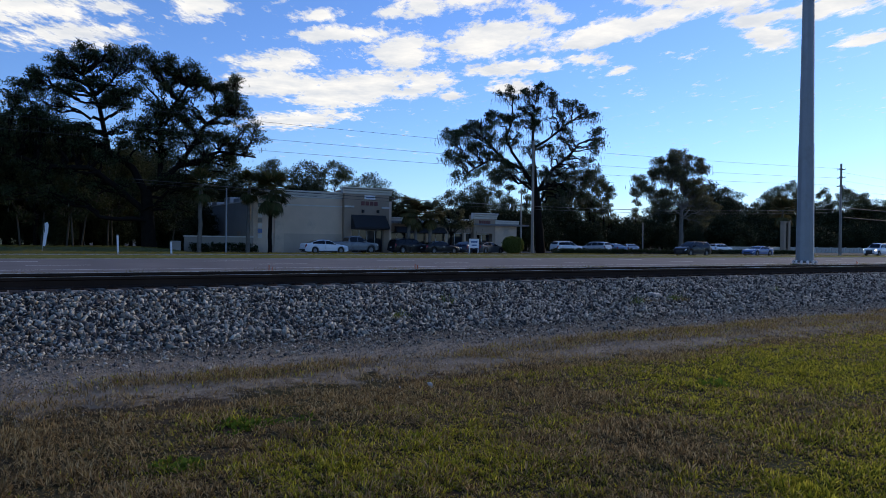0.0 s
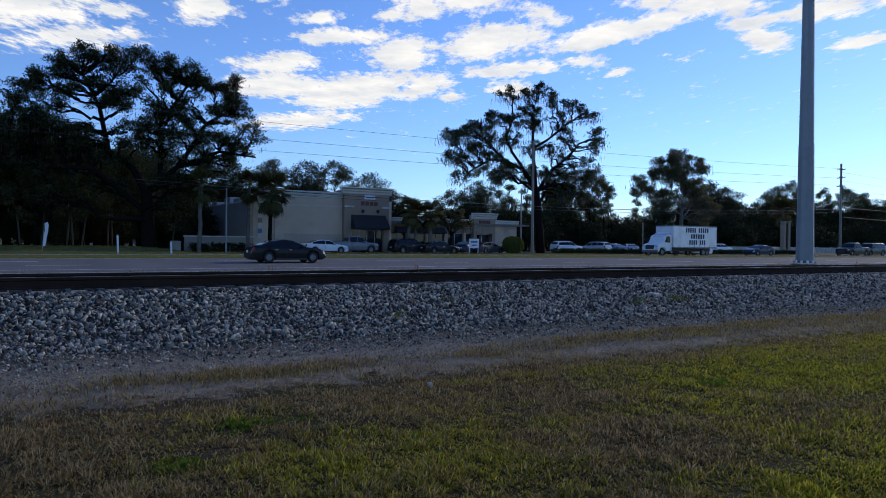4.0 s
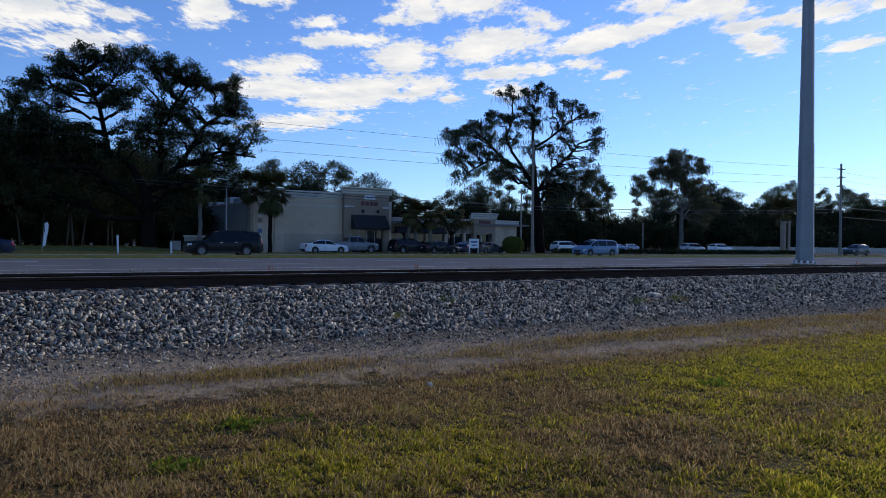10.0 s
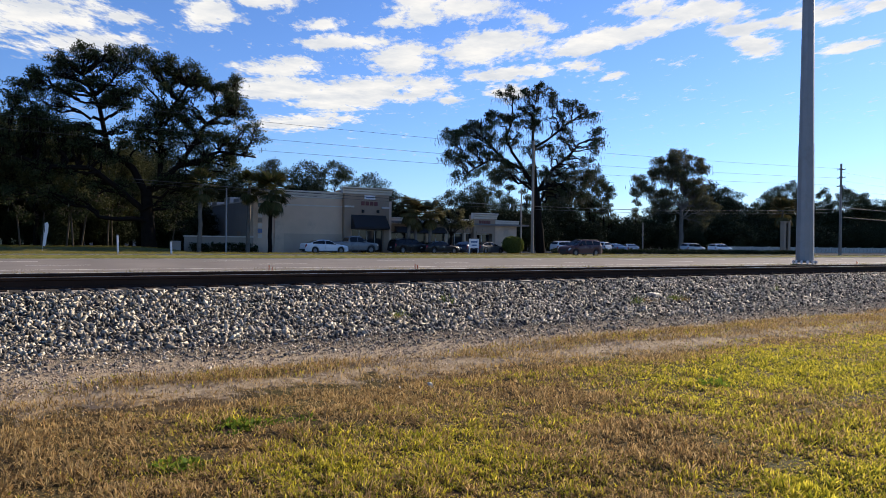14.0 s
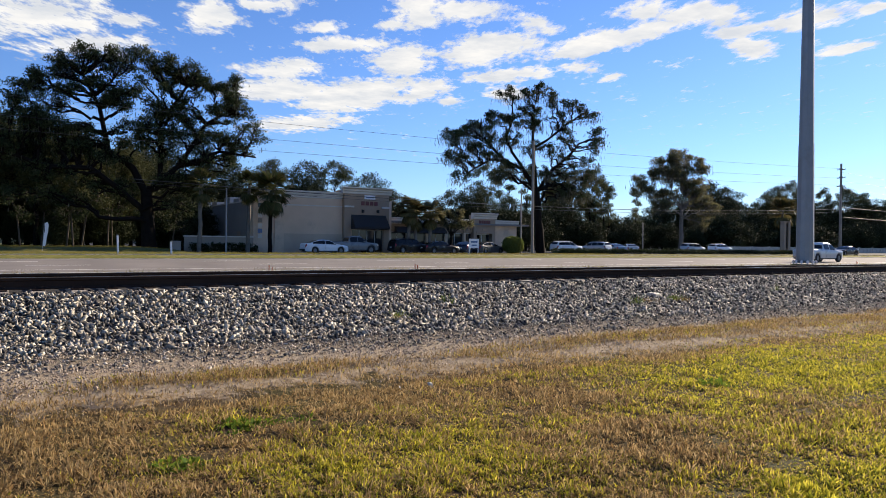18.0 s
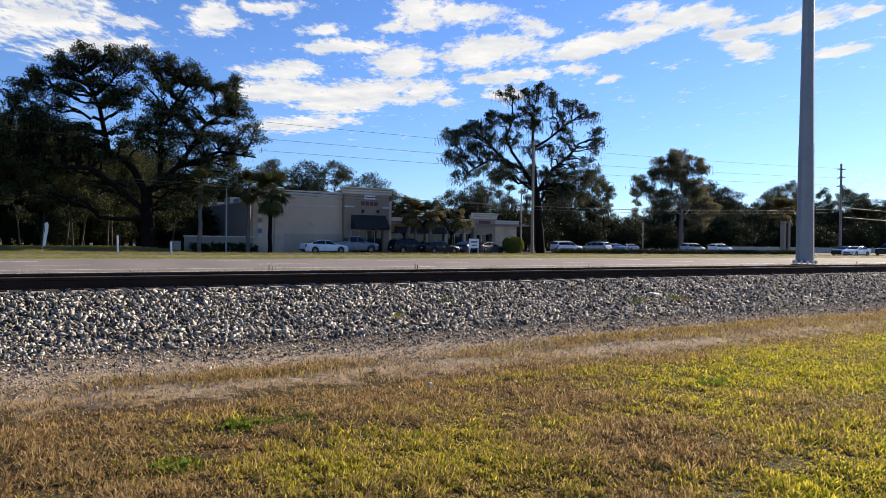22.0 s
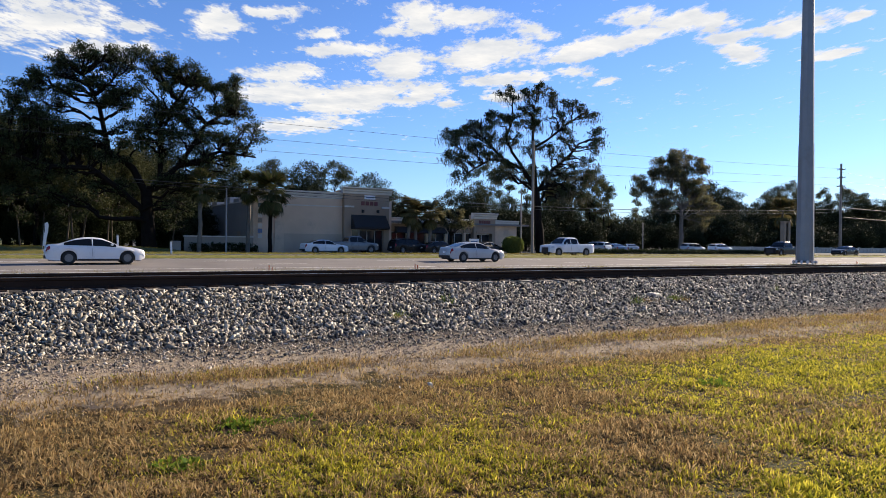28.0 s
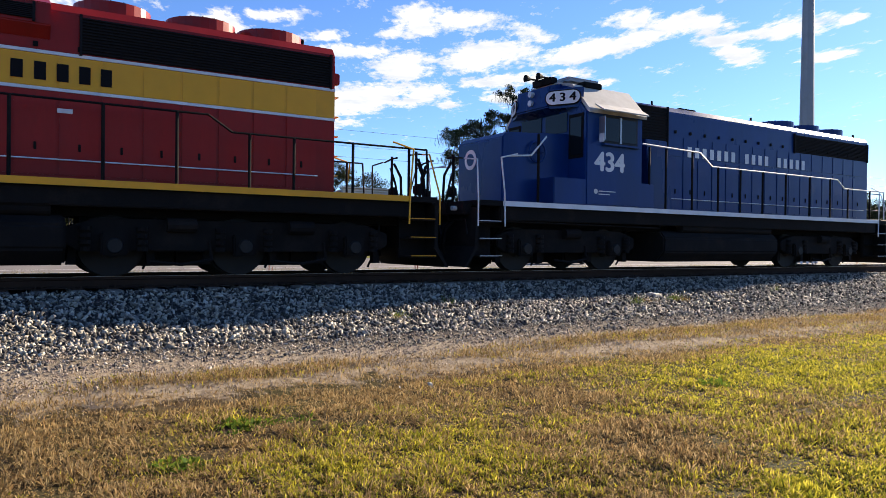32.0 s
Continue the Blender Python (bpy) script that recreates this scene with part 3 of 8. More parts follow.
def cornice(parent, x0, x1, y, z, deep=0.35):
    """A stepped moulding that runs along the top of a wall."""
    bm = bm_new()
    prism(bm, [(y, z - 0.75), (y - 0.08, z - 0.72), (y - 0.1, z - 0.5), (y - 0.2, z - 0.42), (y - 0.22, z - 0.25),
               (y - deep, z - 0.12), (y - deep, z), (y + 0.3, z), (y + 0.3, z - 0.75)], "x", x0, x1)
    part("cornice", bm, M_TRIM, parent)


def sign_bars(parent, x0, x1, y, z0, z1, material, n):
    w = (x1 - x0) / n
    for i in range(n):
        building_part("sign_letter", (x0 + i * w + w * 0.12, x0 + (i + 1) * w - w * 0.12, y - 0.06, y, z0, z1), material, parent)


def build_shops():
    b = thing("shopping_building", pose(0, 0, 0), "beige stucco shop building with a stepped cornice and black awning", "building")
    Y = 74.0
    main = building_part("wall_front", (24.2, 32.75, Y, Y + 0.35, BZ, 7.0), M_STUCCO, b)
    building_part("wainscot", (24.2, 32.75, Y - 0.04, Y - 0.003, BZ, 2.5), M_WAINSCOT, b)
    cornice(b, 24.0, 32.75, Y, 7.2)
    building_part("string_course", (24.2, 32.75, Y - 0.05, Y - 0.003, 5.55, 5.68), M_TRIM, b)
    building_part("wall_side", (22.6, 22.95, Y + 1.0, 103, BZ, 5.9), M_STUCCO_GREY, b)
    building_part("side_coping", (22.5, 23.05, Y + 1.0, 103, 5.9, 6.02), M_TRIM, b)
    building_part("side_door", (22.52, 22.6, 78.6, 79.7, BZ, 2.7), M_STUCCO_DARK, b)
    building_part("wall_back", (22.6, 60, 103, 103.35, BZ, 5.4), M_STUCCO_GREY, b)
    building_part("roof", (22.95, 60, Y + 0.36, 103, 4.0, 4.2), M_ROOF, b)
    # corner pier with a column of sign panels
    building_part("corner_pier", (22.5, 24.2, Y - 0.35, Y + 1.0, BZ, 6.9), M_STUCCO, b, bevel=0.03)
    cornice(b, 22.3, 24.4, Y - 0.35, 7.1)
    for i, mt in enumerate((M_PANE, M_TRIM, M_STUCCO_GREY, M_TRIM, M_SIGN_BLUE, M_TRIM)):
        z = 5.2 - i * 0.55 - (0.5 if i else 0)
        building_part("sign_panel", (23.0, 23.45, Y - 0.42, Y - 0.353, z, z + 0.45), mt, b)
    building_part("pilaster", (24.9, 25.9, Y - 0.14, Y - 0.062, BZ, 6.4), M_STUCCO, b)
    # entrance tower
    t = thing_part("entrance_tower", b)
    building_part("wall", (32.75, 33.7, Y - 0.6, Y + 2, BZ, 7.55), M_STUCCO_DARK, t)
    building_part("wall", (37.7, 38.4, Y - 0.6, Y + 2, BZ, 7.55), M_STUCCO_DARK, t)
    building_part("wall", (33.7, 37.7, Y - 0.6, Y + 2, 3.15, 7.55), M_STUCCO_DARK, t)
    building_part("return_wall", (38.4, 38.75, Y - 0.55, Y + 6, BZ, 6.4), M_STUCCO, t)
    cornice(t, 32.5, 38.7, Y - 0.6, 7.85, 0.5)
    building_part("ledge", (32.75, 33.9, Y - 0.75, Y - 0.603, 5.55, 5.75), M_TRIM, t)
    building_part("ledge", (37.4, 38.4, Y - 0.75, Y - 0.603, 5.55, 5.75), M_TRIM, t)
    bm = prism(bm_new(), [(Y - 0.603, 4.75), (Y - 0.603, 3.1), (Y - 1.75, 3.15), (Y - 1.75, 3.35)], "x", 33.6, 37.95)
    part("awning", bm, M_AWNING, b, "sloped black canvas awning")
    glazing(b, 33.72, 37.68, Y - 0.3, BZ, 3.1, 4)
    building_part("sign_plate", (35.2, 36.55, Y - 0.72, Y - 0.603, 6.55, 7.0), M_SIGN_WHITE, b)
    building_part("sign_stripe", (35.35, 36.4, Y - 0.74, Y - 0.722, 6.7, 6.85), M_SIGN_BLUE, b)
    sign_bars(b, 34.75, 36.95, Y - 0.603, 5.85, 6.3, M_SIGN_RED, 4)
    for x in (35.0, 36.9):
        building_part("wall_lamp", (x - 0.12, x + 0.12, Y - 0.85, Y - 0.603, 5.0, 5.35), M_AWNING, b)
    # lower row of shops beyond the tower
    s = thing_part("shop_row", b)
    building_part("wall", (38.75, 51.2, Y + 1.0, Y + 1.4, 3.0, 4.5), M_STUCCO_DARK, s)
    cornice(s, 38.75, 51.2, Y + 1.0, 4.7, 0.3)
    for k in range(5):
        x = 38.9 + k * 2.75
        building_part("pier", (x, x + 0.35, Y + 0.95, Y + 1.4, BZ, 3.0), M_STUCCO, s)
        glazing(s, x + 0.35, x + 2.75, Y + 1.3, BZ, 2.95, 2)
    bm = prism(bm_new(), [(Y + 0.998, 3.6), (Y + 0.998, 2.8), (Y + 0.2, 2.85), (Y + 0.2, 2.95)], "x", 40.0, 47.0)
    part("awning", bm, M_AWNING, s)
    e = thing_part("end_tower", b)
    building_part("wall", (51.2, 54.6, Y + 0.6, Y + 1.6, 2.9, 5.3), M_STUCCO_DARK, e)
    for x in (51.2, 54.1):
        building_part("pier", (x, x + 0.5, Y + 0.6, Y + 1.6, BZ, 2.9), M_STUCCO_DARK, e)
    glazing(e, 51.7, 54.1, Y + 1.3, BZ, 2.85, 2)
    cornice(e, 51.0, 54.8, Y + 0.6, 5.55, 0.4)
    sign_bars(e, 52.0, 53.8, Y + 0.6, 4.2, 4.6, M_SIGN_RED, 5)
    building_part("end_wall", (54.6, 58.4, Y + 1.0, Y + 1.5, BZ, 4.5), M_STUCCO, b)
    cornice(b, 54.6, 58.6, Y + 1.0, 4.7, 0.3)
    for x, y, w, h in ((23.4, 82, 3.2, 6.6), (23.4, 86, 2.2, 6.9), (23.4, 92, 1.5, 6.6), (23.6, 97, 2.4, 6.8)):
        building_part("roof_unit", (x, x + w, y, y + 2.4, 4.2, h), M_ALU, b, "grey rooftop air handler", 0.05)
    bm = box(bm_new(), 26.0, 31.0, 84, 88, 5.0, 6.3, 0.05)
    part("roof_unit", bm, M_ALU, b, "grey rooftop air handler")


build_shops()


def build_screen_wall():
    w = thing("screen_wall", pose(0, 0, 0), "low pale grey stucco wall in front of a hedge", "wall")
    part("panel", box(bm_new(), 15.5, 22.4, 73.2, 73.45, BZ, 2.0, 0.02), M_STUCCO_GREY, w)
    part("coping", box(bm_new(), 15.4, 22.4, 73.1, 73.55, 2.003, 2.12, 0.02), M_TRIM, w)


build_screen_wall()

# ---------------------------------------------------------------- poles and wires
M_STEEL = mat("weathered_galvanised_steel", (0.25, 0.255, 0.265), 0.55, metal=0.35, var=0.12, scale=0.7, fine=25, bump=0.15, dirt=(0.19, 0.185, 0.18))
M_DARK_STEEL = mat("dark_steel", (0.04, 0.04, 0.042), 0.6, metal=0.5, var=0.2, bump=0.1)
M_BOLT = mat("pale_bolt_cap", (0.8, 0.7, 0.68), 0.5, var=0.1, bump=0)
M_WOOD_POLE = mat("grey_timber_pole", (0.24, 0.21, 0.18), 0.9, var=0.25, scale=3, fine=20, bump=0.5, stretch=(3, 3, 0.4))
M_WIRE = mat("cable_sheath", (0.03, 0.03, 0.032), 0.6, var=0.1, bump=0)


def build_monopole(x, y):
    z = ground_z(x, y)
    p = thing("steel_monopole", pose(x, y, z), "tall tapered galvanised steel transmission pole on a bolted base", "pole")
    bm = bm_new()
    sides, last = 12, None
    for k, (h, r) in enumerate(((0.42, 0.69), (10, 0.58), (10.02, 0.565), (21, 0.45), (32, 0.36))):
        ring = [bm.verts.new((r * math.cos(2 * math.pi * i / sides), r * math.sin(2 * math.pi * i / sides), h)) for i in range(sides)]
        if last:
            for i in range(sides):
                bm.faces.new((last[i], last[(i + 1) % sides], ring[(i + 1) % sides], ring[i]))
        last = ring
    bm.faces.new(last)
    part("shaft", bm, M_STEEL, p)
    part("base_plate", tube(bm_new(), (0, 0, 0.3), (0, 0, 0.4), 0.86, seg=24), M_DARK_STEEL, p)
    part("footing", tube(bm_new(), (0, 0, -0.3), (0, 0, 0.16), 1.05, seg=24), M_DARK_STEEL, p)
    part("weld_ring", tube(bm_new(), (0, 0, 2.55), (0, 0, 2.6), 0.674, seg=12), M_STEEL, p)
    bm = bm_new()
    tube(bm, (0, 0, 0), (0, 0, 0.3), 0.035, seg=6)
    stud = cap = None
    for i in range(12):
        a = 2 * math.pi * (i + 0.5) / 12
        m = pose(0.84 * math.cos(a), 0.84 * math.sin(a), 0.14)
        if stud is None:
            stud = part("anchor_bolt", bm, M_DARK_STEEL, p)
            cap = part("bolt_cap", box(bm_new(), -0.1, 0.1, -0.1, 0.1, 0.08, 0.34, 0.05), M_BOLT, p)
            stud.matrix_basis = cap.matrix_basis = m
        else:
            twin(stud, p, m)
            twin(cap, p, m)


build_monopole(55.85, 33.5)


def build_utility_pole(x, y, h, r, arms, label, cat="utility pole", material=None):
    z = ground_z(x, y)
    p = thing("utility_pole", pose(x, y, z), label, cat)
    part("post", tube(bm_new(), (0, 0, -0.3), (0, 0, h), r, r * 0.62, 10), material or M_WOOD_POLE, p)
    for za, half in arms:
        part("crossarm", box(bm_new(), -0.06, 0.06, -half, half, za - 0.06, za + 0.06, 0.01), M_WOOD_POLE, p)
        for s in (-1, -0.4, 0.4, 1):
            part("insulator", tube(bm_new(), (0, s * half * 0.95, za + 0.06), (0, s * half * 0.95, za + 0.26), 0.045, 0.025, 8), M_DARK_STEEL, p)
    return p


build_utility_pole(55.4, 68.0, 13.9, 0.2, (), "tall grey timber pole at the edge of the car park")
build_utility_pole(54.1, 68.6, 8.0, 0.13, (), "short grey timber pole beside a taller one")
build_utility_pole(120.3, 66.0, 15.4, 0.26, ((14.4, 0.7), (13.0, 0.7), (11.6, 0.7)), "timber power pole with crossarms and insulators")
build_utility_pole(18.6, 69.5, 6.3, 0.10, (), "slim grey pole beside the palms", "pole", M_STEEL)
build_utility_pole(88.0, 80.0, 4.9, 0.12, (), "short timber post in front of the woods", "pole")

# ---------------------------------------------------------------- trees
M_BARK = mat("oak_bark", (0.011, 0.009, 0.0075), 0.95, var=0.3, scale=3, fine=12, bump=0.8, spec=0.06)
M_BARK_PALE = mat("pale_bark", (0.14, 0.122, 0.1), 0.95, var=0.3, scale=3, fine=12, bump=0.8)
M_BARK_YOUNG = mat("young_bark", (0.07, 0.06, 0.048), 0.95, var=0.3, scale=3, fine=12, bump=0.6, spec=0.1)
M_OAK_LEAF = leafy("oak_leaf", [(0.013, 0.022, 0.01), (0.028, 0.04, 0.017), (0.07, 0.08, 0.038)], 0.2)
M_OLIVE_LEAF = leafy("olive_leaf", [(0.055, 0.062, 0.028), (0.115, 0.11, 0.054), (0.2, 0.175, 0.09)], 0.5)
M_PINE_LEAF = leafy("pine_needle", [(0.05, 0.06, 0.025), (0.085, 0.085, 0.04)], 0.35)
M_MOSS = leafy("grey_moss", [(0.05, 0.053, 0.038), (0.08, 0.08, 0.058), (0.12, 0.115, 0.085)], 0.25, 0.9)
M_PALM_LEAF = leafy("palm_frond", [(0.035, 0.048, 0.018), (0.06, 0.07, 0.026), (0.11, 0.09, 0.045)], 0.22, 0.6)
rng = np.random.default_rng(7)


class Tubes:
    """Tapered limbs gathered as arrays."""
    def __init__(self):
        self.v, self.f, self.n = [], [], 0

    def limb(self, pts, r0, r1, seg=6):
        pts = np.asarray(pts, float)
        k = len(pts)
        t = np.gradient(pts, axis=0)
        t /= np.linalg.norm(t, axis=1)[:, None] + 1e-9
        up = np.where(np.abs(t[:, 2:3]) > 0.9, np.array([[1.0, 0, 0]]), np.array([[0, 0, 1.0]]))
        a = np.cross(t, up)
        a /= np.linalg.norm(a, axis=1)[:, None] + 1e-9
        b = np.cross(t, a)
        r = np.linspace(r0, r1, k)[:, None, None]
        th = np.linspace(0, 2 * np.pi, seg, endpoint=False)
        ring = pts[:, None] + r * (np.cos(th)[None, :, None] * a[:, None] + np.sin(th)[None, :, None] * b[:, None])
        i = np.arange(k * seg).reshape(k, seg) + self.n
        j = np.roll(i, -1, axis=1)
        self.v.append(ring.reshape(-1, 3))
        self.f.append(np.stack([i[:-1], j[:-1], j[1:], i[1:]], -1).reshape(-1, 4))
        self.n += k * seg

    def mesh(self, name, material, parent):
        return from_arrays(name, np.concatenate(self.v), np.concatenate(self.f), material, parent, True)


def bend(a, b, n=7, lift=0.0, wob=0.0):
    a, b = np.asarray(a, float), np.asarray(b, float)
    u = np.linspace(0, 1, n)[:, None]
    p = a + (b - a) * u
    p[:, 2] += lift * (4 * u * (1 - u))[:, 0]
    if wob:
        w = rng.normal(0, wob, (n, 3))
        w[0] = w[-1] = 0
        p += w
    return p


def leaves(centres, radius, n, size, flat=0.7):
    """n leaf sprays round each centre: small folded blades of uneven size."""
    c = np.repeat(np.asarray(centres, float), n, axis=0)
    k = len(c)
    d = rng.normal(0, 1, (k, 3))
    d /= np.linalg.norm(d, axis=1)[:, None]
    d *= (rng.random((k, 1)) ** 0.45) * radius * rng.uniform(0.7, 1.2, (k, 1))
    d[:, 2] *= flat
    c = c + d
    u = rng.normal(0, 1, (k, 3))
    u /= np.linalg.norm(u, axis=1)[:, None]
    w = np.cross(u, rng.normal(0, 1, (k, 3)))
    w /= np.linalg.norm(w, axis=1)[:, None] + 1e-9
    s = size * rng.uniform(0.5, 1.4, (k, 1))
    quad = np.stack([c - u * s, c + w * s * 0.42, c + u * s, c - w * s * 0.42], 1)
    return quad.reshape(-1, 3), np.arange(k * 4).reshape(k, 4)


def moss(centres, n, length, width=0.036):
    c = np.repeat(np.asarray(centres, float), n, axis=0)
    k = len(c)
    c = c + rng.normal(0, 0.55, (k, 3)) * np.array([1, 1, 0.4])
    ln = length * rng.uniform(0.3, 1.3, (k, 1))
    a = rng.uniform(0, np.pi, (k, 1))
    s = np.concatenate([np.cos(a), np.sin(a), np.zeros((k, 1))], 1) * width * rng.uniform(0.4, 1.3, (k, 1))
    dn = np.array([[0, 0, -1.0]]) * ln
    mid = c + dn * 0.5 + rng.normal(0, 0.06, (k, 3))
    quad = np.stack([c, mid + s, c + dn, mid - s], 1)
    return quad.reshape(-1, 3), np.arange(k * 4).reshape(k, 4)


def grow_tree(name, x, y, label, category="tree", fork=4.0, girth=0.6, lean=(0, 0), lobes=(), leaf=(60, 0.3, 1.1), leaf_mat=None,
              moss_len=0.0, moss_n=4, bark=None, roots=True, group="", limbs=()):
    """Trunk, one limb for each lobe (x, y, z, rx, rz, sprays), twigs to its sprays, then leaves and hanging moss."""
    z = ground_z(x, y)
    tree = thing(name, pose(x, y, z), label, category, group)
    tb = Tubes()
    top = np.array([lean[0], lean[1], fork])
    trunk = bend((0, 0, -0.3), top, 6, 0, girth * 0.12)
    tb.limb(trunk, girth * 1.25 if roots else girth, girth * 0.85, 10)
    tips = []
    nodes = [(p, girth * 0.8) for p in trunk[-2:]]
    # the main limbs, given by the places that they pass
    for r0, r1, way in limbs:
        pts = np.concatenate([bend(a, b, 4, 0, 0.03)[:-1] for a, b in zip(way[:-1], way[1:])] + [[way[-1]]])
        tb.limb(pts, r0, r1, 8)
        nodes += [(pts[k], r0 + (r1 - r0) * k / len(pts)) for k in range(2, len(pts))]
    for lx, ly, lz, rx, rz, n in sorted(lobes, key=lambda q: (q[0] - top[0]) ** 2 + (q[1] - top[1]) ** 2 + (q[2] - top[2]) ** 2):
        # each limb leaves the nearest older limb, so the tree forks again and again
        c = np.array([lx, ly, lz])
        aim = c - np.array([0, 0, rz * 0.35])
        start, thick = min(nodes, key=lambda q: np.linalg.norm(q[0] - aim) + (4.0 if q[0][2] > aim[2] else 0.0) + 0.35 / q[1])
        reach = np.linalg.norm(aim - start)
        limb = bend(start, aim, 8, (0.06 if lz > fork + 3 else 0.14) * reach, 0.05 * reach)
        size = min(thick * 0.72, girth * (0.16 + 0.03 * reach))
        tb.limb(limb, size, size * 0.4, 7)
        nodes += [(limb[k], size * (1 - 0.08 * k)) for k in range(3, 8)]
        q = rng.normal(0, 1, (n, 3))
        q /= np.linalg.norm(q, axis=1)[:, None]
        q *= rng.random((n, 1)) ** 0.4 * np.array([[rx, rx, rz]])
        for p in c + q:
            i = int(rng.integers(4, 8))
            tb.limb(bend(limb[i], p, 5, 0.25, 0.14), max(0.03, size * 0.3), 0.015, 4)
            tips.append(p)
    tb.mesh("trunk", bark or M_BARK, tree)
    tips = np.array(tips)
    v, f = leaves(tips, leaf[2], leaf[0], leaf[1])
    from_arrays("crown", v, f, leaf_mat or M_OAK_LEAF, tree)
    if moss_len:
        low = tips[rng.random(len(tips)) < 0.75]
        v, f = moss(low - np.array([0, 0, 0.5]), moss_n, moss_len)
        from_arrays("moss", v, f, M_MOSS, tree)["kind"] = "stuff"
    return tree


def crown_lobes(table, clump=0.7, sprays=6, share=4.0, spread=1.6, slim=1.0, reach=1.15, seed=1, drop=0.0):
    """Breaks each lobe (across, up, half-width, half-height, weight) into small clumps of sprays with sky between them."""
    cr, out = np.random.default_rng(seed), []
    for x, z, rx, rz, n in table:
        for _ in range(max(2, int(round(n / share)))):
            d = cr.normal(0, 1, 3)
            d *= cr.random() ** 0.4 / np.linalg.norm(d)
            k = clump * cr.uniform(0.7, 1.25)
            out.append((x * slim + d[0] * rx * reach, d[1] * spread, z - drop + d[2] * rz * reach, k, k * 0.62, max(3, int(sprays * cr.uniform(0.7, 1.3)))))
    return tuple(out)


# the great live oak
OAK_TOP = ((-6.6, 17.4, 1.9, 1.1, 22), (-4.5, 18.5, 1.9, 0.8, 24), (-2.6, 18.2, 1.5, 1.0, 18), (-1.2, 18.7, 1.0, 1.0, 14), (1.6, 18.4, 1.6, 1.1, 22), (3.7, 18.2, 1.5, 1.1, 18), (6.9, 17.2, 1.4, 1.1, 18),
           (7.9, 16.1, 1.1, 1.1, 14), (-9.2, 15.7, 1.2, 0.9, 18), (-10.5, 14.6, 1.1, 0.9, 14), (-11.2, 13.1, 0.7, 0.7, 8), (-8.1, 14.1, 1.3, 0.9, 16), (-9.6, 12.4, 1.7, 1.0, 22), (-7.4, 11.9, 2.0, 1.1, 24),
           (-5.6, 11.0, 1.9, 0.8, 18), (-5.0, 16.1, 1.1, 0.9, 14), (-3.1, 15.9, 1.4, 0.9, 16), (-1.6, 15.3, 1.2, 1.2, 18), (0.0, 13.2, 1.1, 1.4, 14))
OAK_LOW = ((1.7, 13.1, 1.8, 0.8, 16), (4.0, 12.8, 1.7, 0.9, 16), (-0.8, 11.2, 1.7, 0.6, 13), (0.9, 10.6, 1.6, 0.8, 12), (3.3, 10.8, 2.0, 0.9, 18), (6.5, 14.5, 1.5, 0.6, 8), (8.5, 13.9, 1.0, 1.1, 10),
           (9.4, 11.6, 0.9, 1.2, 12), (7.9, 10.3, 1.7, 0.7, 12), (5.4, 10.7, 1.7, 1.0, 14), (-9.6, 10.5, 2.6, 0.9, 30), (-10.9, 9.4, 2.1, 1.0, 24), (-7.0, 9.2, 2.3, 0.8, 20), (-3.7, 8.0, 1.4, 0.6, 9),
           (-8.7, 7.3, 3.1, 1.1, 24), (2.8, 8.6, 2.1, 0.7, 11), (6.0, 8.8, 2.2, 0.7, 11), (2.2, 16.2, 0.7, 0.8, 6), (0.4, 17.6, 0.7, 0.8, 8),
           (-3.2, 5.6, 2.4, 0.9, 12), (-6.4, 5.2, 2.6, 0.9, 14), (2.6, 6.0, 2.2, 0.9, 12), (5.0, 7.0, 2.4, 0.9, 12), (-9.6, 5.0, 2.4, 0.9, 12), (1.6, 3.9, 1.6, 0.7, 7))
OAK_FILL = ((5.0, 16.4, 1.4, 1.2, 14), (3.4, 14.8, 1.2, 1.0, 9), (6.2, 12.8, 1.6, 1.0, 12), (7.6, 14.9, 1.2, 0.8, 8), (-4.2, 13.6, 0.9, 0.8, 7), (2.3, 11.8, 1.4, 0.8, 10), (8.6, 9.6, 1.6, 0.7, 9), (-0.4, 16.8, 1.2, 0.9, 9),
            (-6.3, 14.2, 1.6, 1.0, 10), (-2.4, 13.4, 1.5, 1.2, 10), (1.4, 15.0, 1.3, 1.1, 9), (4.6, 9.8, 1.8, 0.9, 10), (-1.6, 9.6, 1.6, 0.9, 9), (7.2, 11.6, 1.4, 0.9, 8))
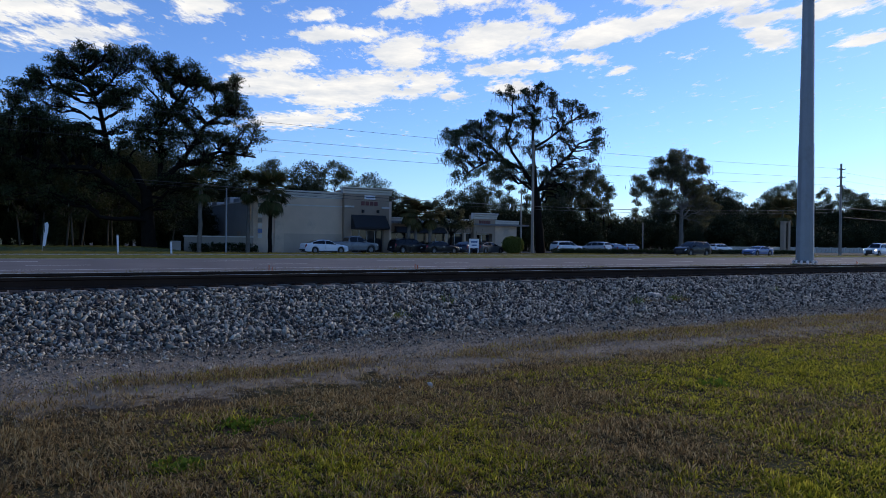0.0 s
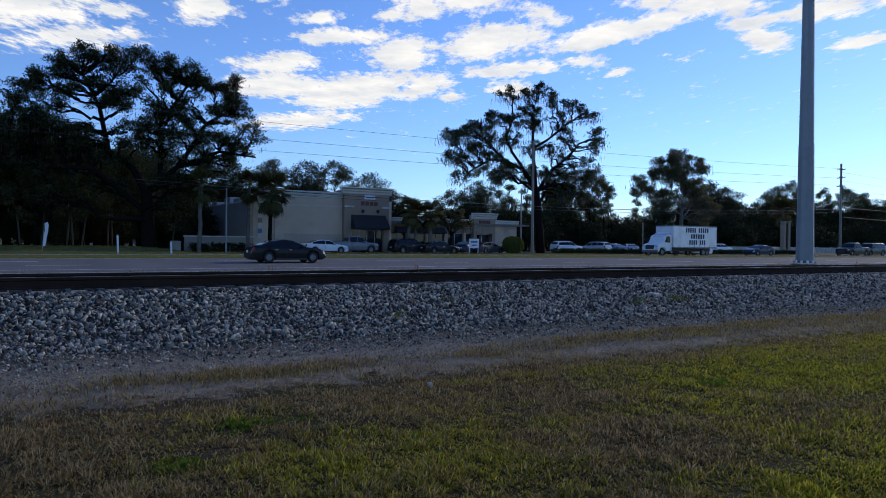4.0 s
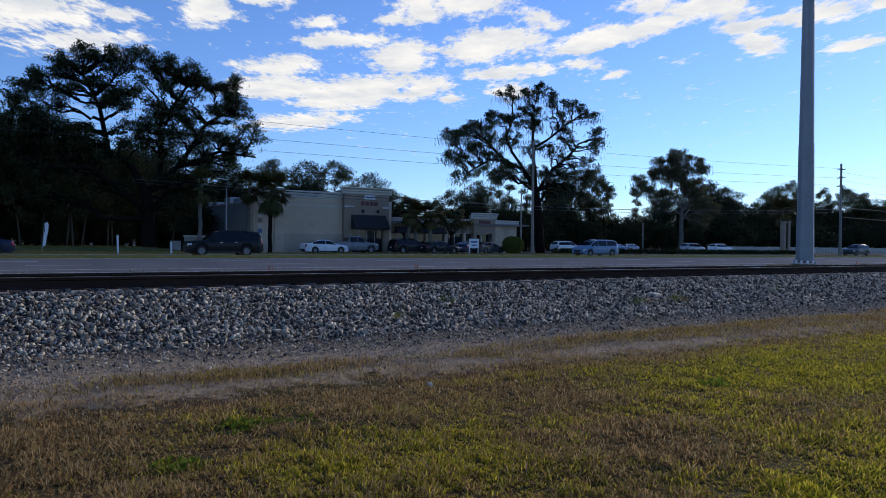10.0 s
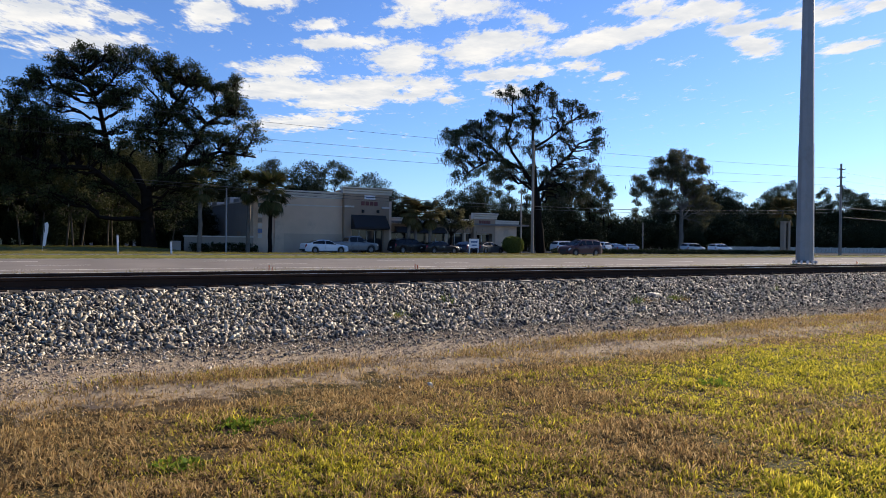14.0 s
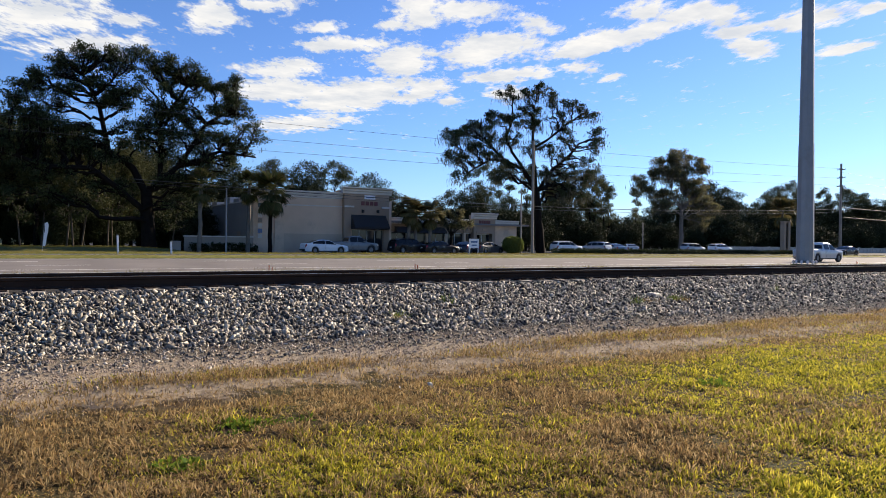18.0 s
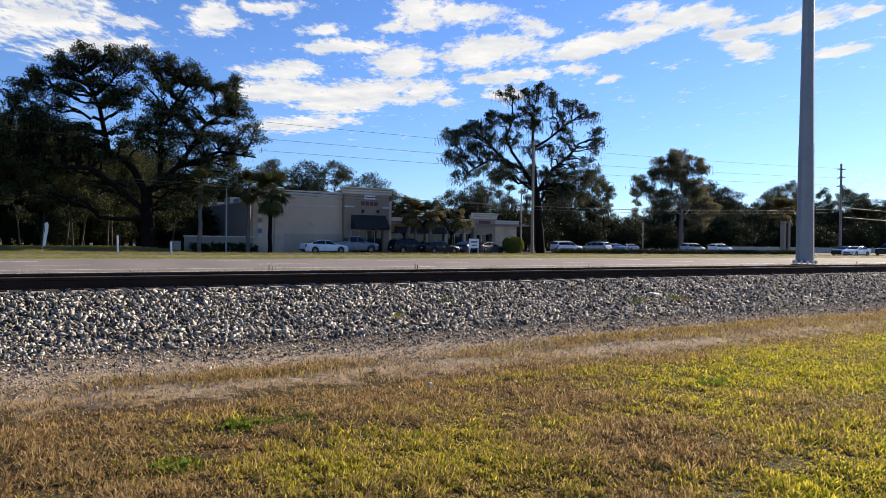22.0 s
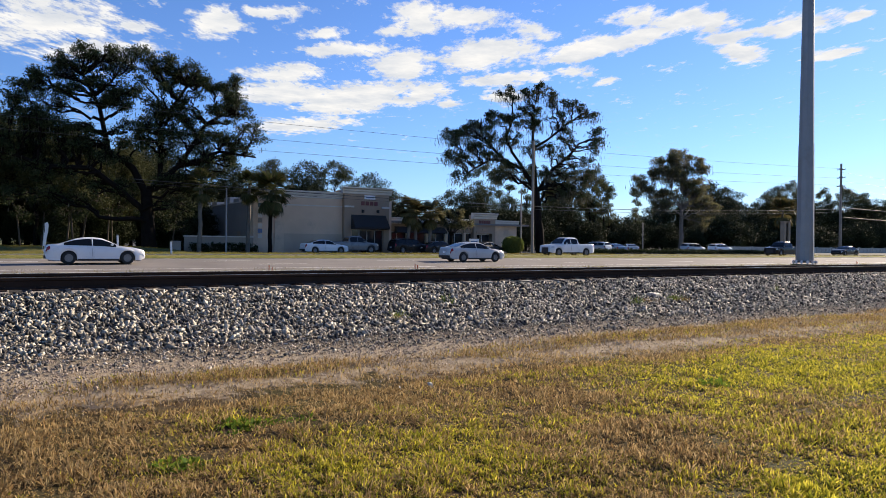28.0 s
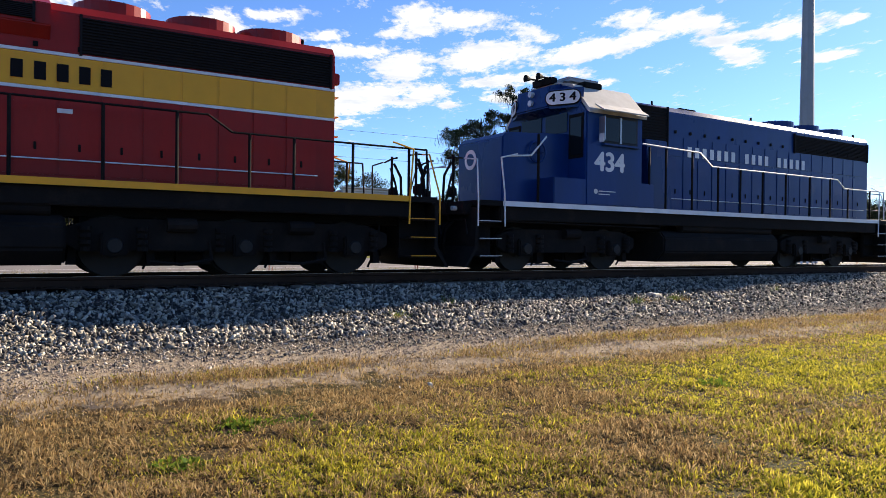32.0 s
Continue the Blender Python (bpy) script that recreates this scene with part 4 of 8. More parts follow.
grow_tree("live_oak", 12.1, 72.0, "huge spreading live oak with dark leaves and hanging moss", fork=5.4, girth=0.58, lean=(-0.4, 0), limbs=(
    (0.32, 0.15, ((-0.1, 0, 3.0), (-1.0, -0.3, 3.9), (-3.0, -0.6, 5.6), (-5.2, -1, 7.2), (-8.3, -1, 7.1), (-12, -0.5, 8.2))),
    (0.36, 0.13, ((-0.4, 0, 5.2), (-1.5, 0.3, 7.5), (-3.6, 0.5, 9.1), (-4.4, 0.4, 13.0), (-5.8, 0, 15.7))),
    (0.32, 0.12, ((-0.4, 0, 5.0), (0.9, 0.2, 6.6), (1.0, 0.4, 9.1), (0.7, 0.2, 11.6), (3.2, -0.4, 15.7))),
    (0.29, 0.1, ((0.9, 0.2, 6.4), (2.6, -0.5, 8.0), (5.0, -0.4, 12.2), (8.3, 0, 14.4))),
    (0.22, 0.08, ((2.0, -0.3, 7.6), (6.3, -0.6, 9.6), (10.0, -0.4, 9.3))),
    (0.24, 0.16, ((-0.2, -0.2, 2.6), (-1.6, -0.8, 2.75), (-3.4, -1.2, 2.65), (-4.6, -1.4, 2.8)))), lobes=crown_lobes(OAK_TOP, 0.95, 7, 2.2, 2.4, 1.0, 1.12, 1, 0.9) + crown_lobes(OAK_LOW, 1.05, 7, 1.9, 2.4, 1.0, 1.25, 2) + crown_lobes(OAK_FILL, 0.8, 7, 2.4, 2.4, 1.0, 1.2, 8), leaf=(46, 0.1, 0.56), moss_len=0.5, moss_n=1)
# slim young trees in the yard round it
young = random.Random(4)
for x, y, h, lean in ((5.2, 74, 4.4, 0.25), (5.7, 73, 4.0, -0.2), (6.6, 76, 5.2, 0.5), (9.0, 77, 4.6, 0.1), (9.7, 79, 4.8, -0.15), (12.6, 75.5, 5.0, 0.0), (13.0, 76, 5.4, 0.1), (14.6, 75, 3.6, 0.3), (1.6, 75, 3.8, -0.3), (3.3, 78, 4.6, 0.3)):
    tops = tuple((lean + young.uniform(-1.2, 1.2), young.uniform(-0.8, 0.8), h * young.uniform(0.55, 1.25), 0.6, 0.4, 4) for _ in range(6))
    grow_tree("young_tree", x, y, "slim young tree with a pale trunk under the great oak", fork=h * 0.7, girth=0.085, lean=(lean, 0), lobes=tops, leaf=(40, 0.09, 0.45),
              leaf_mat=M_OAK_LEAF, bark=M_BARK_YOUNG, roots=False, group="young trees")
# tall thin oak with long moss
MOSSY_TOP = ((-5.2, 21.4, 2.1, 0.9, 14), (-0.8, 22.5, 2.4, 0.8, 14), (2.8, 21.8, 2.1, 0.9, 12), (5.6, 20.9, 2.2, 0.8, 12), (8.5, 20.0, 1.6, 1.1, 9), (9.8, 17.2, 1.3, 1.3, 9), (9.6, 15.3, 1.3, 0.8, 6),
             (5.5, 17.9, 2.4, 1.0, 10), (4.4, 15.8, 2.1, 0.8, 7), (0.8, 19.0, 2.5, 1.1, 11), (-2.7, 19.8, 2.2, 1.1, 11), (-5.1, 18.0, 2.3, 0.8, 11), (-8.6, 18.0, 2.0, 0.7, 14), (-11.5, 16.8, 2.3, 0.9, 18),
             (-14.1, 15.5, 1.9, 1.0, 16), (-15.7, 13.9, 1.0, 1.1, 10), (-15.2, 11.6, 1.1, 1.3, 9))
MOSSY_LOW = ((-11.9, 14.4, 2.3, 1.0, 14), (-8.8, 15.4, 1.8, 1.0, 11), (-6.0, 15.8, 1.9, 0.9, 8), (-10.1, 12.9, 2.4, 0.7, 8), (-12.8, 11.8, 1.8, 0.9, 8), (-2.7, 17.1, 1.6, 0.9, 7), (-3.1, 14.4, 2.0, 0.9, 7),
             (1.8, 14.6, 2.3, 1.1, 9), (6.6, 13.2, 2.4, 1.1, 12), (8.3, 11.1, 2.0, 1.3, 11), (4.5, 11.4, 3.0, 1.3, 14), (0.4, 11.5, 2.5, 1.2, 11), (3.0, 8.9, 3.2, 1.3, 12), (7.8, 8.8, 2.0, 1.3, 9),
             (-5.5, 11.5, 1.9, 0.9, 8), (-8.7, 10.6, 2.0, 0.9, 8), (-13.6, 9.8, 1.2, 0.9, 6))
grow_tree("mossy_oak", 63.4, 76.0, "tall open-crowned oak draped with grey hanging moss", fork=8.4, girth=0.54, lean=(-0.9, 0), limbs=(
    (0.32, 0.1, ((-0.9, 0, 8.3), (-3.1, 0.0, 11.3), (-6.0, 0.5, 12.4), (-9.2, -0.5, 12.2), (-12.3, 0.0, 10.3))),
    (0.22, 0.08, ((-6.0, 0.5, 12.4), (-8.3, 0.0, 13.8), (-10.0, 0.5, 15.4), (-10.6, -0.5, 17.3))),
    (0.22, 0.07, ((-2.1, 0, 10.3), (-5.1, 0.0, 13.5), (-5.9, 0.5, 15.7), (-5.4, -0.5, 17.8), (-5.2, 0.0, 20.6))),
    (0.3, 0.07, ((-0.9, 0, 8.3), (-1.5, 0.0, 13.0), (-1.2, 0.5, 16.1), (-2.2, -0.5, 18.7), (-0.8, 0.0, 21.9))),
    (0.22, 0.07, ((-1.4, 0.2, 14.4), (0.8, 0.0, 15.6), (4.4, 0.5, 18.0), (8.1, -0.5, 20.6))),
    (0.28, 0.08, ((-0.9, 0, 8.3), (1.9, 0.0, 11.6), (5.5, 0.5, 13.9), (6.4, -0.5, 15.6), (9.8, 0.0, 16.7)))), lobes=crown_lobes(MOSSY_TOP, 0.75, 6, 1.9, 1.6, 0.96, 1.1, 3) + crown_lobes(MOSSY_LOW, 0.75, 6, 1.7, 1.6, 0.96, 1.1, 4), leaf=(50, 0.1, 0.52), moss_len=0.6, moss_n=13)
# rounded tree beyond the car park
ROUND_CROWN = ((-2.7, 17.1, 4.6, 1.5, 24), (-7.3, 15.2, 3.2, 1.2, 15), (2.9, 16.4, 3.8, 1.5, 20), (-11.7, 12.9, 2.2, 0.9, 8), (-3.4, 13.9, 4.4, 1.7, 22), (4.6, 13.3, 3.5, 1.7, 18), (1.4, 11.5, 3.6, 1.4, 14),
               (6.3, 10.1, 2.8, 2.0, 15), (9.8, 8.5, 1.6, 1.8, 8), (-4.9, 10.6, 2.8, 1.0, 8), (-8.7, 11.5, 2.0, 0.8, 6), (4.7, 6.4, 2.4, 1.2, 8), (-7.9, 8.2, 2.2, 0.9, 6))
grow_tree("round_oak", 109.4, 90.0, "rounded oak with warm sunlit foliage and a pale trunk", fork=8.0, girth=0.36, bark=M_BARK_PALE, lobes=crown_lobes(ROUND_CROWN, 1.1, 7, 1.7, 2.8, 0.86, 1.05, 5),
          leaf=(70, 0.14, 0.75), leaf_mat=M_OLIVE_LEAF, moss_len=0.9, moss_n=10)

# ---------------------------------------------------------------- woods, palms and hedges
M_OLIVE_DARK = leafy("dark_olive_leaf", [(0.028, 0.036, 0.014), (0.05, 0.056, 0.022), (0.085, 0.078, 0.034)], 0.16)
M_WOOD_LEAF = leafy("woodland_leaf", [(0.018, 0.026, 0.012), (0.03, 0.037, 0.017), (0.044, 0.046, 0.022)], 0.05)


def wood_proto(k, fork, lobes, mt, leaf, label, bark=None):
    t = grow_tree("woodland_tree", 0, 300, label, fork=fork, girth=0.32, lobes=lobes, leaf=leaf, leaf_mat=mt, roots=False, bark=bark, group="woods")
    return t


WOODS = [
    wood_proto(0, 4.0, ((0, 0, 9.5, 3.4, 3.0, 30), (-3, 1, 7, 3.0, 2.4, 24), (3, -1, 7.2, 3.0, 2.4, 24), (0, 2, 5, 3.6, 1.8, 22)), M_WOOD_LEAF, (190, 0.14, 1.25), "dark broadleaf tree at the edge of the woods"),
    wood_proto(1, 6.0, ((0.5, 0, 12.5, 2.6, 2.4, 22), (-2.6, 1, 10, 2.4, 2.0, 18), (2.8, -1, 9.0, 2.6, 2.0, 20), (0, 1, 6.5, 3.2, 1.8, 18)), M_OLIVE_DARK, (190, 0.135, 1.2), "olive-green tree at the edge of the woods"),
    wood_proto(2, 2.0, ((0, 0, 4.0, 3.6, 2.4, 34), (-3, 0, 2.6, 2.6, 1.8, 22), (3, 0, 2.8, 2.6, 1.8, 22), (0, -1.5, 1.8, 3.0, 1.4, 18)), M_WOOD_LEAF, (200, 0.14, 1.2), "dense dark understorey tree"),
    wood_proto(3, 8.0, ((0.8, 0, 11.6, 1.4, 0.8, 6), (-1.0, 0.3, 9.8, 1.6, 0.9, 7), (1.0, -0.4, 8.2, 1.4, 0.7, 5), (0, 0, 17.5, 1.6, 1.4, 9), (-1.6, 0, 15.8, 1.3, 0.8, 6), (1.8, 0.5, 16.4, 1.3, 0.8, 6), (1.2, 0, 14.2, 1.2, 0.6, 4), (-1.4, 0, 13.4, 1.1, 0.5, 3)), M_PINE_LEAF, (110, 0.15, 1.0), "tall thin pine with a tufted crown"),
]


def plant_wood(k, x, y, size, turn):
    o = copy_thing(WOODS[k], pose(x, y, ground_z(x, y) - 0.1, 0, 0, turn))
    o.scale = (size, size, size)
    return o


wr = random.Random(11)
# woods behind the great oak
for x, y, k, s in ((-9, 84, 0, 0.9), (-5, 88, 1, 1.0), (-1, 84, 0, 1.15), (2.5, 90, 1, 0.95), (6, 86, 0, 1.0), (9.5, 92, 0, 0.9), (13, 90, 1, 0.75), (16, 98, 0, 0.95), (19.5, 106, 1, 0.85),
                   (23, 110, 0, 0.9), (-8, 79, 1, 0.8), (-4.5, 80, 1, 0.85), (-1, 79, 1, 0.8), (3, 81, 1, 0.8), (7, 80, 1, 0.75), (11, 84, 1, 0.7), (15.5, 86, 2, 0.9), (-12, 96, 2, 1.4), (-6, 97, 2, 1.4), (-1, 96, 2, 1.4), (18.5, 88, 2, 1.0), (-12, 80, 0, 0.85), (-14, 90, 0, 0.95),
                   (0.5, 98, 0, 1.2), (8, 100, 0, 1.15), (14, 104, 1, 1.0), (4, 94, 2, 1.3), (12, 96, 2, 1.3), (20, 96, 2, 1.0), (21.5, 116, 0, 1.25), (27, 112, 0, 1.15), (31.5, 114, 0, 1.1), (17.5, 113, 0, 1.3)):
    plant_wood(k, x, y, s, wr.uniform(0, 360))
for x, y, z in ((-7.5, 81, 0.6), (-3.2, 83, 0.55), (4.6, 79, 0.5), (9.2, 82, 0.6), (0.8, 84, 0.6), (-11, 86, 0.7), (6.8, 88, 0.7)):
    plant_wood(2, x, y, z, wr.uniform(0, 360))
for k in range(13):
    plant_wood(2, -30 + k * 4.0, 106 + wr.uniform(-3, 3), wr.uniform(0.8, 1.1), wr.uniform(0, 360))
# tree tops behind the shops
for x, y, k, s in ((47, 122, 0, 1.25), (53, 124, 1, 1.1), (60, 122, 0, 1.15), (66, 126, 0, 0.95),  (63, 98, 0, 0.8), (66, 97, 0, 0.85), (68, 92, 2, 1.2),
                   (76, 96, 2, 1.2), (43, 128, 1, 1.1), (70, 100, 1, 0.75), (80, 104, 0, 0.75), (96.6, 112, 1, 0.96), (103.7, 114, 1, 1.1), (109.2, 116, 1, 0.81), (93.2, 106, 0, 0.8)):
    plant_wood(k, x, y, s, wr.uniform(0, 360))
# long belt of woods beyond the car park
for i in range(30):
    u = i / 29
    x, y = 74 + u * 170, 104 + u * 8 + wr.uniform(-3, 3)
    plant_wood(2, x, y, wr.uniform(1.15, 1.5) if not 95 < x < 138 else 1.0, wr.uniform(0, 360))
for i in range(26):
    u = i / 25
    x, y = 139 + u * 125, 116 + wr.uniform(-4, 6)
    plant_wood(wr.choice((0, 0, 1)), x, y, wr.uniform(0.95, 1.35), wr.uniform(0, 360))
for x, y, s in ((92, 108, 0.8), (96, 112, 0.72), (108, 112, 0.98), (113, 114, 0.85), (121, 112, 0.8), (100, 116, 0.8), (88, 110, 0.9), (116, 118, 0.9), (84, 112, 0.95), (81, 108, 0.85), (78, 110, 0.9), (202, 126, 1.15), (224, 128, 1.1), (236, 128, 1.15), (106.9, 112, 0.93), (114.6, 114, 0.78), (192.5, 118, 1.02)):
    plant_wood(3, x, y, s, wr.uniform(0, 360))
# low woods behind the gap between the two oaks
for x, y, s in ((115.9, 118, 1.35), (121.6, 119, 1.25), (125.0, 118, 1.3), (128.4, 117, 1.4)):
    plant_wood(2, x, y, s, wr.uniform(0, 360))
# the first of each kind stand in the belt too
for o, (x, y) in zip(WOODS, ((150, 122), (170, 124), (190, 112), (104, 118))):
    o.matrix_basis = pose(x, y, ground_z(x, y) - 0.1)


M_PALM_OLIVE = leafy("dry_olive_frond", [(0.05, 0.055, 0.022), (0.11, 0.1, 0.042), (0.17, 0.13, 0.06)], 0.25, 0.6)


def build_palm(x, y, h, n, label, skirt=8, bark=None, big=1.0, leaf_mat=None):
    p = thing("palm_tree", pose(x, y, ground_z(x, y)), label, "palm tree", "palms")
    tb = Tubes()
    tb.limb(bend((0, 0, -0.2), (0.15, 0, h), 8, 0, 0.03), 0.22, 0.17, 9)
    tb.mesh("trunk", bark or M_BARK_PALE, p)
    proto = None
    for k in range(n + skirt):
        if proto is None:
            # one fan frond: stalk and a half-round of narrow blades
            q = [[(0, -0.02, 0), (0.9, -0.015, 0.02), (0.9, 0.015, 0.02), (0, 0.02, 0)]]
            for j in range(17):
                a = radians(-80 + j * 10)
                l = 0.95 * (1 - 0.25 * abs(j - 8) / 8)
                c, s = math.cos(a), math.sin(a)
                wd = 0.05
                q.append([(0.85, 0, 0.02), (0.85 + c * l * 0.5 - s * wd, s * l * 0.5 + c * wd, 0.03), (0.85 + c * l, s * l, -0.12 - 0.1 * abs(s)), (0.85 + c * l * 0.5 + s * wd, s * l * 0.5 - c * wd, 0.03)])
            v = np.array(q).reshape(-1, 3)
            proto = from_arrays("frond", v, np.arange(len(v)).reshape(-1, 4), leaf_mat or M_PALM_LEAF, p)
            o = proto
        else:
            o = twin(proto, p, Matrix())
        tilt = wr.uniform(-70, 35) if k < n else wr.uniform(50, 82)
        s = big * wr.uniform(0.85, 1.2)
        o.matrix_basis = Matrix.Translation((0.15, 0, h - (0.0 if k < n else 0.25))) @ Euler((0, radians(tilt), radians(wr.uniform(0, 360))), "XYZ").to_matrix().to_4x4() @ Matrix.Diagonal((s, s, s, 1))
    return p


for x, y, h in ((16.2, 70.0, 6.6), (21.3, 71.5, 6.9)):
    build_palm(x, y, h, 34, "cabbage palm with a round head of fan fronds", 12)
build_palm(113.2, 72, 7.4, 60, "cabbage palm with a broad drooping head", 24, None, 1.45, M_PALM_OLIVE)
build_palm(23.1, 70.0, 6.3, 54, "tall dark-trunked cabbage palm in front of the shop wall", 34, M_BARK, 1.3)
for x, y, h in ((38.8, 69.5, 4.5), (39.9, 69.9, 4.0), (41.6, 69.6, 4.2)):
    build_palm(x, y, h + 0.5, 60, "squat cabbage palm with a brown skirt before the shops", 44, None, 0.95, M_PALM_OLIVE)
SHADE_CROWN = ((-1.6, 4.5, 1.1, 0.8, 20), (0.2, 4.7, 1.1, 0.8, 20), (1.6, 4.3, 1.0, 0.8, 18), (-0.6, 3.6, 1.3, 0.7, 18), (1.4, 3.3, 1.1, 0.7, 16), (2.3, 3.0, 0.7, 0.8, 10))
grow_tree("shade_tree", 44.6, 69.6, "small broad olive-green shade tree before the shops", fork=2.0, girth=0.16, lobes=crown_lobes(SHADE_CROWN, 0.55, 6, 4.0, 0.7, 1.0, 1.0, 6), leaf=(70, 0.085, 0.4), leaf_mat=M_OLIVE_LEAF, moss_len=0.4, moss_n=3)


def build_hedge(x0, x1, y, h, deep, label, mt=None):
    z = ground_z((x0 + x1) / 2, y)
    hd = thing("hedge", pose(0, y, z), label, "hedge")
    n = int((x1 - x0) * 26 * max(1.0, h * deep))
    c = np.stack([rng.uniform(x0, x1, n), rng.uniform(-deep, deep, n), rng.uniform(0.15, h, n)], 1)
    v, f = leaves(c, 0.3, 26, 0.085)
    v[:, 2] = np.maximum(v[:, 2], 0.0)
    from_arrays("foliage", v, f, mt or M_OAK_LEAF, hd)


build_hedge(16.0, 22.6, 72.6, 0.9, 0.4, "dark clipped hedge in front of a low wall")
build_hedge(58.0, 86.0, 67.0, 0.65, 0.45, "low clipped hedge along the car park")
build_hedge(86.5, 112.0, 68.0, 0.6, 0.45, "low clipped hedge along the car park edge")
bush = thing("bush", pose(53.2, 69.0, ground_z(53.2, 69.0)), "tall rounded clipped green bush beside parked cars", "bush")
q = rng.normal(0, 1, (620, 3))
q *= (rng.uniform(0.8, 1.0, 620) / np.linalg.norm(q, axis=1))[:, None]
q = np.sign(q) * np.abs(q) ** 0.8 * np.array([1.25, 1.0, 0.98]) + np.array([0, 0, 1.1])
v, f = leaves(q, 0.2, 34, 0.075)
v[:, 2] = np.maximum(v[:, 2], 0.0)
from_arrays("foliage", v, f, leafy("bright_bush_leaf", [(0.06, 0.085, 0.02), (0.12, 0.15, 0.035), (0.2, 0.21, 0.06)], 0.35), bush)
tb = Tubes()
for dx in (-0.3, 0.05, 0.35):
    tb.limb(bend((dx * 0.4, 0, -0.1), (dx, dx * 0.5, 1.3), 4), 0.06, 0.03)
tb.mesh("stems", M_BARK, bush)

# ---------------------------------------------------------------- small things beyond the highway
M_BANNER = mat("white_banner_cloth", (0.72, 0.72, 0.73), 0.8, var=0.1, scale=3, bump=0.1)


def build_banner(x, y):
    b = thing("feather_banner", pose(x, y, ground_z(x, y), 0, 4), "white feather banner on a leaning pole in the grass", "banner")
    part("pole", tube(bm_new(), (0, 0, -0.1), (0, 0, 2.3), 0.02, seg=6), M_ALU, b)
    part("cloth", prism(bm_new(), [(0.02, 0.45), (0.02, 1.2), (0.06, 1.7), (0.04, 2.3), (0.2, 2.42), (0.3, 2.2), (0.3, 1.6), (0.24, 1.1), (0.2, 0.5), (0.12, 0.4)], "y", -0.008, 0.008), M_BANNER, b)


build_banner(2.9, 66.0)


def build_marker(x, y, h, label):
    p = thing("marker_post", pose(x, y, ground_z(x, y), 0, -2), label, "post", "marker posts")
    part("stake", box(bm_new(), -0.07, 0.07, -0.05, 0.05, -0.2, h, 0.015), M_BANNER, p)
    part("cap", box(bm_new(), -0.08, 0.08, -0.06, 0.06, h, h + 0.08, 0.02), M_CONCRETE, p)


build_marker(7.9, 61.0, 1.4, "slim white marker post on the grass verge")
build_marker(11.9, 61.0, 0.95, "short white marker post on the grass verge")


def build_small_sign(x, y):
    s = thing("yard_sign", pose(x, y, ground_z(x, y)), "small white real-estate style sign on two posts", "sign")
    part("board", box(bm_new(), -0.65, 0.65, -0.02, 0.02, 0.7, 1.75, 0.01), M_SIGN_WHITE, s)
    part("sign_bar", box(bm_new(), -0.45, 0.45, -0.03, -0.022, 1.3, 1.5), M_SIGN_BLUE, s)
    part("sign_bar", box(bm_new(), -0.35, 0.35, -0.03, -0.022, 0.95, 1.1), M_SIGN_BLUE, s)
    for dx in (-0.6, 0.6):
        part("post", box(bm_new(), dx - 0.04, dx + 0.04, 0.022, 0.1, -0.2, 1.75), M_BANNER, s)


build_small_sign(45.5, 66.2)


def build_cabinet(x, y):
    c = thing("utility_cabinet", pose(x, y, ground_z(x, y)), "grey-green utility cabinet on the verge", "utility box")
    part("case", box(bm_new(), -0.45, 0.45, -0.3, 0.3, 0.0, 0.9, 0.03), M_STUCCO_GREY, c)
    part("lid", box(bm_new(), -0.48, 0.48, -0.33, 0.33, 0.9, 0.96, 0.02), M_STEEL, c)


build_cabinet(14.0, 70.0)


def build_pillar_sign(x, y):
    s = thing("pillar_sign", pose(x, y, ground_z(x, y)), "tall brown stucco double-pillar roadside sign", "sign")
    for dx in (-0.7, 0.5):
        part("pillar", box(bm_new(), dx - 0.32, dx + 0.32, -0.35, 0.35, -0.2, 5.4, 0.04), M_STUCCO_DARK, s)
    part("cap", box(bm_new(), -1.1, 0.9, -0.42, 0.42, 5.403, 5.55, 0.04), M_STUCCO_DARK, s)
    part("panel", box(bm_new(), -0.38, 0.18, -0.2, 0.2, 1.0, 5.2), M_BARK, s)


build_pillar_sign(111.9, 70.5)


def build_fence_wall():
    w = thing("boundary_wall", pose(0, 0, 0), "long pale concrete boundary wall in front of the woods", "wall")
    first = None
    for k in range(14):
        x = 122 + k * 6.0
        m = pose(x, 92, ground_z(x, 92))
        if first is None:
            first = part("panel", box(bm_new(), 0.16, 5.84, -0.08, 0.08, -0.1, 1.25, 0.02), M_CONCRETE, w)
            post = part("pier", box(bm_new(), -0.16, 0.16, -0.16, 0.16, -0.1, 1.4, 0.03), M_CONCRETE, w)
            first.matrix_basis = post.matrix_basis = m
        else:
            twin(first, w, m)
            twin(post, w, m)


build_fence_wall()


def build_lamp_post(x, y, h, label):
    p = thing("street_lamp", pose(x, y, ground_z(x, y)), label, "street lamp")
    part("post", tube(bm_new(), (0, 0, -0.2), (0, 0, h), 0.1, 0.07, 10), M_DARK_STEEL, p)
    part("arm", pipe(bm_new(), [(0, 0, h), (0.25, 0, h + 0.15), (0.5, 0, h + 0.12)], 0.04), M_DARK_STEEL, p)
    part("head", box(bm_new(), 0.3, 0.75, -0.16, 0.16, h + 0.02, h + 0.16, 0.03), M_DARK_STEEL, p)


build_lamp_post(25.5, 79.0, 9.6, "dark car-park lamp rising over the shop roof")


